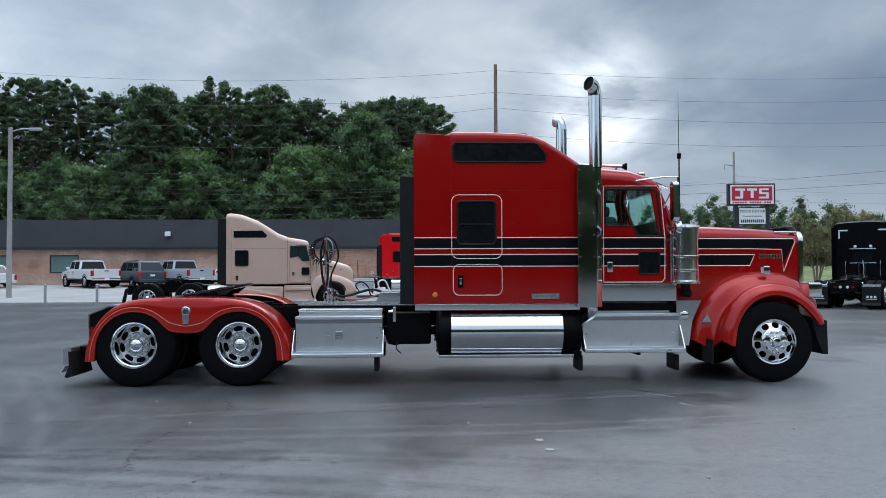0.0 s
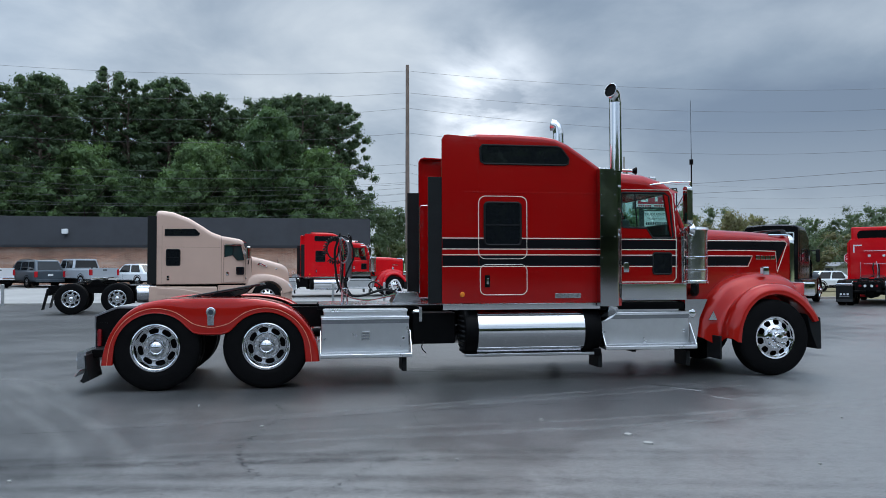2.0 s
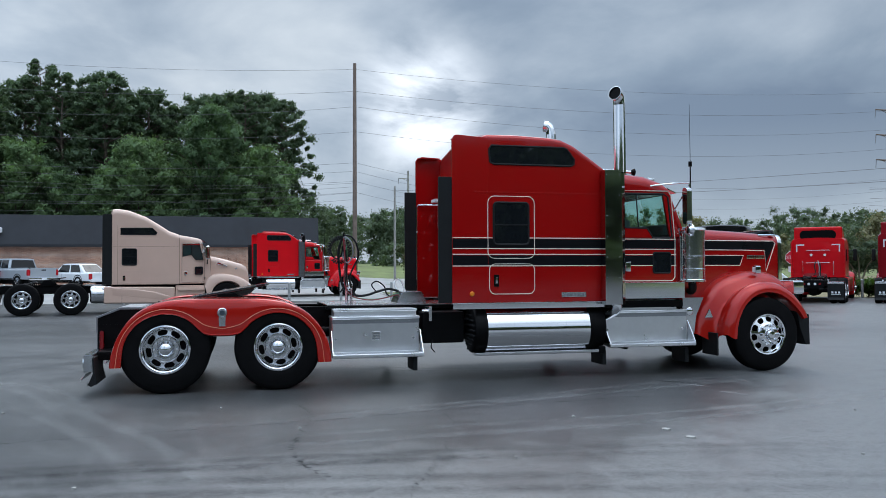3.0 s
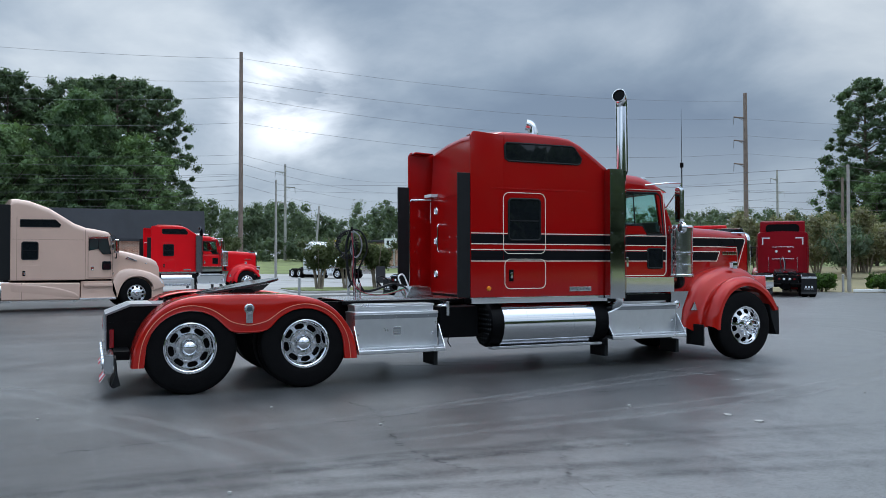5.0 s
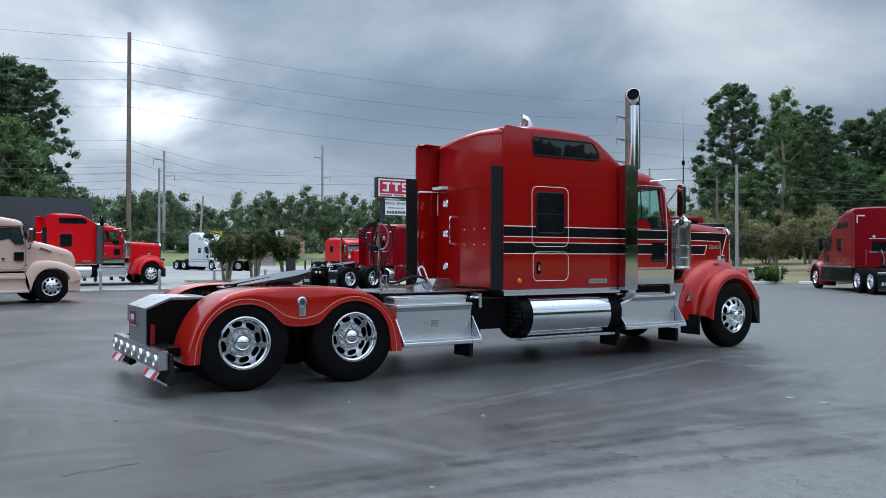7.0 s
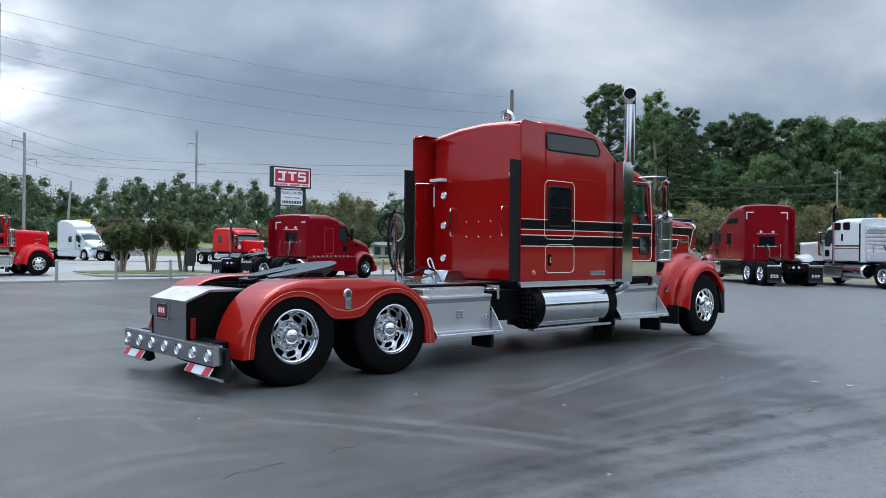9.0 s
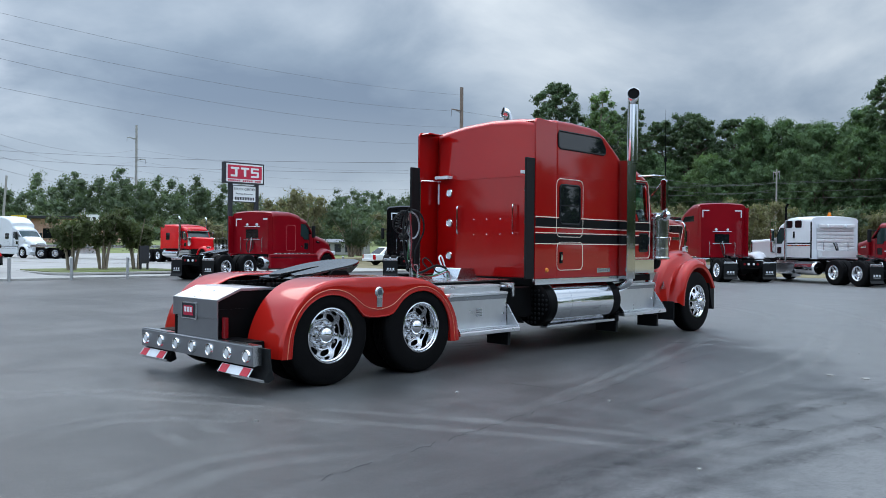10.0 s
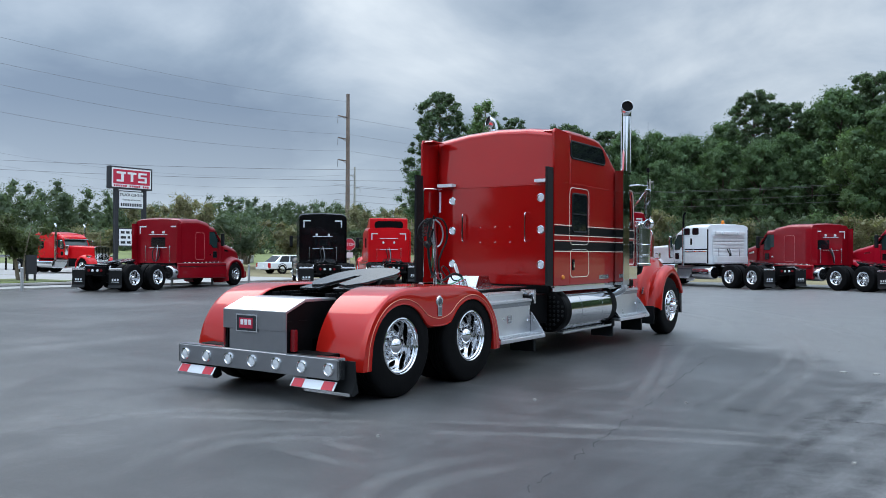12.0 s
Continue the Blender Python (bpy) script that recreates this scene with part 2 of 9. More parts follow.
def scuff_material(name, colour, most):
    """Broken tyre scuffs that let the asphalt show through."""
    m = bpy.data.materials.new(name)
    m.use_nodes = True
    t = m.node_tree
    b = t.nodes["Principled BSDF"]
    b.inputs["Base Color"].default_value = (*colour, 1)
    b.inputs["Roughness"].default_value = 0.8
    co = t.nodes.new("ShaderNodeTexCoord")
    n = node(t, "ShaderNodeTexNoise", Scale=3.4, Detail=9.0, Roughness=0.8, Distortion=0.4)
    t.links.new(co.outputs["Object"], n.inputs["Vector"])
    sep = t.nodes.new("ShaderNodeSeparateXYZ")
    t.links.new(co.outputs["UV"], sep.inputs[0])
    edge = math_node(t, "SINE", math_node(t, "MULTIPLY", sep.outputs[0], math.pi))
    ends = math_node(t, "SINE", math_node(t, "MULTIPLY", sep.outputs[1], math.pi))
    fac = math_node(t, "MULTIPLY", ramp_node(t, n.outputs[0], [(0.36, (0, 0, 0)), (0.66, (most, most, most))]), math_node(t, "MULTIPLY", edge, ends))
    clear = t.nodes.new("ShaderNodeBsdfTransparent")
    mix = t.nodes.new("ShaderNodeMixShader")
    t.links.new(fac, mix.inputs[0])
    t.links.new(clear.outputs[0], mix.inputs[1])
    t.links.new(b.outputs[0], mix.inputs[2])
    t.links.new(mix.outputs[0], t.nodes["Material Output"].inputs[0])
    return m


M_SCUFF = scuff_material("pale_tyre_scuff", (0.36, 0.357, 0.35), 0.30)
M_CHALK = scuff_material("white_scrape", (0.75, 0.75, 0.74), 0.9)
M_TRACK = scuff_material("dark_tyre_track", (0.05, 0.05, 0.053), 0.45)
M_CONCRETE = mat("concrete", (0.34, 0.333, 0.32), 0.85, vary=0.18, scale=0.4, bump=0.1)
M_GRASS = mat("grass_ground", (0.15, 0.18, 0.06), 0.9, vary=0.45, scale=0.35, bump=0.4, bump_scale=9)
M_EARTH = mat("dry_grass_ground", (0.20, 0.17, 0.09), 0.95, vary=0.3, scale=0.2, bump=0.3, bump_scale=8)
M_KERB = mat("kerb_concrete", (0.36, 0.35, 0.33), 0.85, vary=0.2, scale=1.5, bump=0.1)
M_RED = mat("candy_red_paint", (0.38, 0.004, 0.004), 0.30, metal=0.30, coat=1.0, specular=0.06, vary=0.05, scale=1.2, rough_vary=0.02)
M_FENDER_RED = mat("orange_red_fender_paint", (0.45, 0.013, 0.008), 0.32, metal=0.25, coat=0.9, specular=0.06, vary=0.05, scale=1.2, rough_vary=0.02)
M_BRIGHT_RED = mat("bright_red_paint", (0.66, 0.006, 0.012), 0.35, coat=0.6, specular=0.1, vary=0.06, scale=1.0, rough_vary=0.02)
M_CRIMSON = mat("crimson_paint", (0.42, 0.004, 0.02), 0.32, coat=0.7, specular=0.15, vary=0.06, scale=1.0, rough_vary=0.02)
M_MAROON = mat("dark_red_paint", (0.26, 0.002, 0.009), 0.32, metal=0.1, coat=0.7, specular=0.15, vary=0.08, scale=1.0, rough_vary=0.02)
M_TAN = mat("tan_metallic_paint", (0.66, 0.45, 0.36), 0.42, metal=0.1, coat=0.7, vary=0.05, scale=1.0)
M_TANSEAM = mat("tan_panel_joint", (0.33, 0.22, 0.17), 0.6, vary=0.1)
M_BLACK_PAINT = mat("black_paint", (0.003, 0.003, 0.004), 0.25, coat=0.3, specular=0.1, vary=0.2, scale=1.0)
M_PALETRIM = mat("pale_red_trim", (0.50, 0.13, 0.13), 0.4, vary=0.08)
M_WHITE = mat("white_paint", (0.76, 0.79, 0.82), 0.4, coat=0.6, vary=0.05, scale=1.0)
M_SILVER = mat("silver_paint", (0.72, 0.73, 0.75), 0.35, metal=0.15, coat=0.8, vary=0.05, scale=1.0)
M_BLUESILVER = mat("blue_silver_paint", (0.42, 0.46, 0.51), 0.35, metal=0.3, coat=0.8, vary=0.05, scale=1.0)
M_SLATE = mat("dark_blue_grey_paint", (0.05, 0.07, 0.09), 0.35, metal=0.3, coat=0.8, vary=0.08, scale=1.0)
M_STRIPE = mat("black_stripe_vinyl", (0.004, 0.0045, 0.006), 0.3, vary=0.1, specular=0.15)
M_PIN = mat("cream_pinstripe", (0.82, 0.70, 0.60), 0.45, vary=0.05)
M_PIN_FENDER = mat("gold_pinstripe", (0.72, 0.22, 0.13), 0.4, vary=0.05)
M_DARKMESH = mat("perforated_dark_steel", (0.16, 0.16, 0.17), 0.35, metal=1.0, vary=0.25, scale=12)
M_CHROME = mat("chrome", (0.80, 0.81, 0.83), 0.07, metal=1.0, vary=0.03, rough_vary=0.03)
M_MIRROR = mat("polished_stainless", (0.56, 0.565, 0.575), 0.06, metal=1.0, vary=0.04, scale=2, rough_vary=0.02)
M_CANISTER = mat("chrome_canister", (0.88, 0.89, 0.90), 0.13, metal=1.0, vary=0.03, scale=2, rough_vary=0.02)
M_TREAD = mat("bright_tread_plate", (0.86, 0.87, 0.89), 0.3, metal=1.0, vary=0.05, scale=6)
M_STEEL = mat("brushed_stainless", (0.64, 0.65, 0.67), 0.22, metal=1.0, vary=0.07, scale=6, rough_vary=0.08)
M_ALU = mat("aluminium_box_sheet", (0.76, 0.77, 0.79), 0.30, metal=1.0, vary=0.06, scale=5, rough_vary=0.08)
M_BRIGHTSHEET = mat("bright_ribbed_sheet", (0.80, 0.81, 0.82), 0.45, metal=0.4, vary=0.06, scale=5)
M_GREYSTEEL = mat("dark_grey_steel", (0.30, 0.31, 0.33), 0.33, metal=0.8, vary=0.08, scale=4)
M_RUBBER = mat("tyre_rubber", (0.0045, 0.0045, 0.005), 0.7, specular=0.08, vary=0.3, scale=8, bump=0.15, bump_scale=40)
M_BLACK = mat("black_chassis_paint", (0.003, 0.003, 0.0035), 0.5, specular=0.08, vary=0.35, scale=5, bump=0.05)
M_BLACKRUB = mat("black_rubber_trim", (0.009, 0.010, 0.011), 0.55, specular=0.2, vary=0.2, scale=6)
M_GLASS = glass("dark_tinted_glass", (0.008, 0.010, 0.012))
M_CABGLASS = clear_glass()
M_DARKCAB = glass("dark_green_glass", (0.02, 0.04, 0.04))
M_GREASE = mat("greased_steel", (0.016, 0.017, 0.019), 0.13, specular=1.0, coat=0.4, vary=0.5, scale=9)
M_LENS = mat("clear_lamp_lens", (0.75, 0.77, 0.80), 0.12, vary=0.2, scale=60)
M_CARLENS = mat("bright_red_lens", (0.45, 0.010, 0.018), 0.2, vary=0.1)
M_REDLENS = mat("red_lamp_lens", (0.17, 0.005, 0.008), 0.2, vary=0.2, scale=30)
M_AMBER = mat("amber_lens", (0.75, 0.22, 0.02), 0.2, vary=0.1)
M_WHITETAPE = mat("white_reflective_tape", (0.72, 0.75, 0.78), 0.4, vary=0.06)
M_REDTAPE = mat("red_reflective_tape", (0.55, 0.02, 0.04), 0.4, vary=0.08)
M_SIGNRED = mat("sign_red_face", (0.50, 0.018, 0.055), 0.45, vary=0.06)
M_SIGNWHITE = mat("sign_white_face", (0.78, 0.80, 0.81), 0.5, vary=0.04)
M_SIGNDARK = mat("sign_dark_frame", (0.018, 0.02, 0.026), 0.5, vary=0.2)
M_YELLOW = mat("yellow_sign_face", (0.72, 0.52, 0.04), 0.5, vary=0.06)
M_SHINGLE = mat("charcoal_metal_roof", (0.030, 0.032, 0.038), 0.6, vary=0.25, scale=0.6, specular=0.3)
M_WINDOW = glass("office_window_glass", (0.15, 0.22, 0.22), 0.05)
M_POLE = mat("weathered_pole_wood", (0.19, 0.145, 0.12), 0.85, vary=0.25, scale=2.5, bump=0.2, bump_scale=20)
M_GREYPOLE = mat("grey_pole_wood", (0.33, 0.32, 0.30), 0.8, vary=0.2, scale=2.5, bump=0.2, bump_scale=20)
M_WIRE = mat("wire", (0.17, 0.17, 0.175), 0.6, vary=0.1)
M_GALV = mat("galvanised_post", (0.45, 0.46, 0.46), 0.5, metal=0.6, vary=0.15, scale=8)
M_BARK = mat("bark", (0.11, 0.085, 0.065), 0.9, vary=0.3, scale=4, bump=0.4, bump_scale=14)
M_PALEBARK = mat("pale_bark", (0.27, 0.22, 0.17), 0.85, vary=0.25, scale=4, bump=0.2)
M_PINE = leafy("pine_needles", (0.098, 0.145, 0.086), 0.32, 0.35, 0.14, 0.6)
M_LEAF = leafy("broad_leaves", (0.102, 0.165, 0.084), 0.34, 0.30, 0.14, 0.55)
M_PALELEAF = leafy("pale_green_leaves", (0.145, 0.222, 0.105), 0.30, 0.30, 0.14)
# greyer and bluer than the other leaves: distance haze put into the colour
M_FARLEAF = leafy("distant_leaves", (0.118, 0.158, 0.104), 0.38, 0.09, 0.12, 0.7)
M_MYRTLE = leafy("dark_green_leaves", (0.085, 0.105, 0.048), 0.4, 0.9, 0.25, 0.5)
M_DRYLEAF = leafy("browning_shrub_leaves", (0.205, 0.195, 0.118), 0.4, 0.8, 0.3, 0.7)
M_HEDGE = leafy("hedge_leaves", (0.055, 0.105, 0.025), 0.5, 2.0, 0.5, 0.55)
M_HOSE_GREEN = mat("green_hose", (0.03, 0.16, 0.07), 0.45)
M_HOSE_RED = mat("red_hose", (0.22, 0.02, 0.03), 0.45)
M_YELLOWCAB = mat("yellow_grab", (0.6, 0.55, 0.3), 0.5)
M_INTERIOR = mat("grey_cab_interior", (0.10, 0.10, 0.11), 0.8, vary=0.2)

# ---- mesh helpers ----


def shade(me, angle=38):
    """Smooth shading in which large faces stay flat and the bevels between them turn the light."""
    count = len(me.polygons)
    me.polygons.foreach_set("use_smooth", [True] * count)
    me.set_sharp_from_angle(angle=radians(angle))
    loops = len(me.loops)
    if not loops or loops > 60000:
        return
    total, verts = np.empty(count, np.int32), np.empty(loops, np.int32)
    normals, areas = np.empty(3 * count), np.empty(count)
    me.polygons.foreach_get("loop_total", total)
    me.polygons.foreach_get("normal", normals)
    me.polygons.foreach_get("area", areas)
    me.loops.foreach_get("vertex_index", verts)
    face = np.repeat(np.arange(count), total)
    order = np.argsort(verts, kind="stable")
    v, nf, af = verts[order], normals.reshape(-1, 3)[face[order]], areas[face[order]] + 1e-9
    summed = nf * af[:, None]
    for k in range(1, 9):
        if k >= loops:
            break
        near = (v[k:] == v[:-k]) & (np.einsum("ij,ij->i", nf[k:], nf[:-k]) > math.cos(radians(angle)))
        summed[k:] += np.where(near[:, None], nf[:-k] * af[:-k, None], 0.0)
        summed[:-k] += np.where(near[:, None], nf[k:] * af[k:, None], 0.0)
    length = np.linalg.norm(summed, axis=1)
    summed[length < 1e-12] = (0, 0, 1)
    out = np.empty_like(summed)
    out[order] = summed / np.maximum(length, 1e-12)[:, None]
    me.normals_split_custom_set(out.tolist())


def part(name, bm, material, parent=None, label="", angle=38):
    """Links a bmesh as one mesh object, under a thing or a part if given."""
    bmesh.ops.recalc_face_normals(bm, faces=bm.faces)
    me = bpy.data.meshes.new(name)
    bm.to_mesh(me)
    bm.free()
    me.materials.append(material)
    shade(me, angle)
    ob = new(name, me)
    if parent is not None:
        ob.parent = parent
    if label:
        tagged(ob, label)
    return ob


def thing(name, label, category, m=None, group="", kind=""):
    ob = new(name)
    ob.empty_display_size = 0.3
    if m is not None:
        ob.matrix_basis = m
    return tagged(ob, label, category, group, kind)


def box(x0, x1, y0, y1, z0, z1, bevel=0.0, bm=None, segments=2):
    own = bmesh.new()
    bmesh.ops.create_cube(own, size=1.0)
    for v in own.verts:
        v.co = Vector(((x0 + x1) / 2 + v.co.x * (x1 - x0), (y0 + y1) / 2 + v.co.y * (y1 - y0), (z0 + z1) / 2 + v.co.z * (z1 - z0)))
    if bevel:
        bmesh.ops.bevel(own, geom=own.edges[:], offset=bevel, segments=segments, affect="EDGES", profile=0.5)
    return join(bm, own)


def join(bm, own):
    if bm is None:
        return own
    me = bpy.data.meshes.new("tmp")
    own.to_mesh(me)
    own.free()
    bm.from_mesh(me)
    bpy.data.meshes.remove(me)
    return bm


def prism(profile, a0, a1, axis="y", bevel=0.0, bm=None, segments=2):
    """A closed profile, pushed along one axis. Profile in (x, z) for y, (y, z) for x, (x, y) for z."""
    own = bmesh.new()
    def at(p, a):
        return {"y": (p[0], a, p[1]), "x": (a, p[0], p[1]), "z": (p[0], p[1], a)}[axis]
    one = [own.verts.new(at(p, a0)) for p in profile]
    two = [own.verts.new(at(p, a1)) for p in profile]
    n = len(profile)
    own.faces.new(one)
    own.faces.new(two[::-1])
    for i in range(n):
        own.faces.new((one[i], one[(i + 1) % n], two[(i + 1) % n], two[i]))
    if bevel:
        bmesh.ops.recalc_face_normals(own, faces=own.faces)
        bmesh.ops.bevel(own, geom=own.edges[:], offset=bevel, segments=segments, affect="EDGES", profile=0.5)
    return join(bm, own)


def loft(rings, closed=True, caps=True, bm=None):
    """Skins rings of equally many points."""
    own = bmesh.new()
    made = [[own.verts.new(p) for p in ring] for ring in rings]
    n = len(rings[0])
    for a, b in zip(made, made[1:]):
        for i in range(n if closed else n - 1):
            j = (i + 1) % n
            try:
                own.faces.new((a[i], a[j], b[j], b[i]))
            except ValueError:
                pass
    if caps and closed:
        own.faces.new(made[0])
        own.faces.new(made[-1][::-1])
    return join(bm, own)


def rrect(hw, z0, z1, rt, rb, n=5, crown=0.0):
    """Points (y, z) of an upright rounded rectangle; the roof may be crowned."""
    pts = []
    for cy, cz, r, a0 in ((hw - rt, z1 - rt, rt, 0), (-hw + rt, z1 - rt, rt, 90), (-hw + rb, z0 + rb, rb, 180), (hw - rb, z0 + rb, rb, 270)):
        for i in range(n + 1):
            a = radians(a0 + 90 * i / n)
            y, z = cy + r * math.cos(a), cz + r * math.sin(a)
            if a0 < 180:
                z += crown * (1 - (y / hw) ** 2)
            pts.append((y, z))
        if a0 == 90:
            pts += [(-hw, z1 - rt - 0.03), (-hw, z0 + rb + 0.03)]
        if a0 == 270:
            pts += [(hw, z0 + rb + 0.03), (hw, z1 - rt - 0.03)]
        if a0 == 0:
            for k in (0.93, 0.5, 0.0, -0.5, -0.93):
                y = k * (hw - rt)
                pts.append((y, z1 + crown * (1 - (y / hw) ** 2)))
    return pts


def cyl(p0, p1, r0, r1=None, seg=16, bm=None, caps=True):
    p0, p1 = Vector(p0), Vector(p1)
    r1 = r0 if r1 is None else r1
    d = (p1 - p0).normalized()
    a = d.orthogonal().normalized()
    b = d.cross(a)
    ring = lambda p, r: [p + r * (math.cos(2 * math.pi * i / seg) * a + math.sin(2 * math.pi * i / seg) * b) for i in range(seg)]
    return loft([ring(p0, r0), ring(p1, r1)], caps=caps, bm=bm)


def tube(points, r, seg=8, bm=None, caps=True):
    """A tube along points; r is one radius, or one for each point."""
    pts = [Vector(p) for p in points]
    radii = r if isinstance(r, (list, tuple)) else [r] * len(pts)
    rings, a = [], None
    for i, p in enumerate(pts):
        d = (pts[min(i + 1, len(pts) - 1)] - pts[max(i - 1, 0)]).normalized()
        a = d.orthogonal().normalized() if a is None else (a - d * a.dot(d)).normalized()
        b = d.cross(a)
        rings.append([p + radii[i] * (math.cos(2 * math.pi * k / seg) * a + math.sin(2 * math.pi * k / seg) * b) for k in range(seg)])
    return loft(rings, caps=caps, bm=bm)


def smooth_path(points, steps=6):
    """Catmull-Rom through points."""
    p = [Vector(q) for q in points]
    p = [2 * p[0] - p[1], *p, 2 * p[-1] - p[-2]]
    out = []
    for i in range(1, len(p) - 2):
        for k in range(steps):
            t = k / steps
            out.append(0.5 * (2 * p[i] + (p[i + 1] - p[i - 1]) * t + (2 * p[i - 1] - 5 * p[i] + 4 * p[i + 1] - p[i + 2]) * t * t + (3 * p[i] - p[i - 1] - 3 * p[i + 1] + p[i + 2]) * t ** 3))
    out.append(p[-2])
    return out


def lathe(profile, center, axis="y", seg=32, bm=None, sign=1):
    """Turns (radius, along) round an axis through center."""
    rings = []
    for r, a in profile:
        ring = []
        for i in range(seg):
            c, s = math.cos(2 * math.pi * i / seg) * r, math.sin(2 * math.pi * i / seg) * r
            o = {"y": (c, sign * a, s), "x": (sign * a, c, s), "z": (c, s, sign * a)}[axis]
            ring.append(Vector(center) + Vector(o))
        rings.append(ring)
    own = bmesh.new()
    made = [[own.verts.new(p) for p in ring] for ring in rings]
    for a, b in zip(made, made[1:]):
        for i in range(seg):
            j = (i + 1) % seg
            own.faces.new((a[i], a[j], b[j], b[i]))
    bmesh.ops.remove_doubles(own, verts=own.verts, dist=1e-6)
    return join(bm, own)


def rounded(x0, x1, z0, z1, r, n=5):
    """Points (x, z) of a rounded rectangle."""
    pts = []
    for cx, cz, a0 in ((x1 - r, z1 - r, 0), (x0 + r, z1 - r, 90), (x0 + r, z0 + r, 180), (x1 - r, z0 + r, 270)):
        pts += [(cx + r * math.cos(radians(a0 + 90 * i / n)), cz + r * math.sin(radians(a0 + 90 * i / n))) for i in range(n + 1)]
    return pts


def outline_tube(pts2, y, r, bm=None, seg=5):
    """A thin closed line of paint or trim along (x, z) points on a side panel."""
    ring = [Vector((p[0], y, p[1])) for p in pts2]
    return tube(ring + [ring[0], ring[1]], r, seg, bm, caps=False)

# ---- truck parts ----


def tyre_bm(c, r, width, side, rim):
    """A tyre round (x, y, z) of its outer face; side is -1 for the right of the truck."""
    w = width
    prof = [(rim, 0.012), (rim + 0.02, -0.006), (rim + 0.07, -0.012), (r - 0.06, -0.004), (r - 0.022, 0.012), (r - 0.006, 0.03), (r, 0.05)]
    for k in range(1, 5):
        a = 0.05 + (w - 0.1) * k / 5
        prof += [(r, a - 0.006), (r - 0.014, a - 0.005), (r - 0.014, a + 0.005), (r, a + 0.006)]
    prof += [(r, w - 0.05), (r - 0.022, w - 0.012), (r - 0.06, w + 0.004), (rim + 0.05, w + 0.008), (rim, w - 0.01)]
    return lathe(prof, c, "y", 40, sign=-side)


def holed_disc(c, side, r_in, r_out, a_in, a_out, holes=8, wide=0.60, high=0.62, thick=0.03):
    """A wheel disc between two radii with rounded hand holes through it."""
    own = bmesh.new()
    half, n = math.pi / holes, 20
    def at(u, v, deep=0.0):
        r = r_in + (r_out - r_in) * (v + 1) / 2
        return own.verts.new(Vector(c) + Vector((math.cos(mid + u * half) * r, -side * (a_in + (a_out - a_in) * (v + 1) / 2 + deep), math.sin(mid + u * half) * r)))
    for h in range(holes):
        mid = 2 * half * h + 0.2
        rims = []
        for grow, deep in ((1, 0), (0, 0), (0, 0.008), (0, thick)):
            ring = []
            for k in range(n):
                a = 2 * math.pi * (k + 0.5) / n
                ca, sa = math.cos(a), math.sin(a)
                q = max(abs(ca), abs(sa))
                if grow:
                    ring.append(at(ca / q, sa / q))
                else:
                    e = (abs(ca) ** 3 + abs(sa) ** 3) ** (-1 / 3)
                    g = 0.93 if deep else 1.0
                    ring.append(at(ca * e * wide * g, sa * e * high * g, deep))
            rims.append(ring)
        for a, b in zip(rims, rims[1:]):
            for k in range(n):
                own.faces.new((a[k], a[(k + 1) % n], b[(k + 1) % n], b[k]))
    bmesh.ops.remove_doubles(own, verts=own.verts, dist=1e-4)
    return own


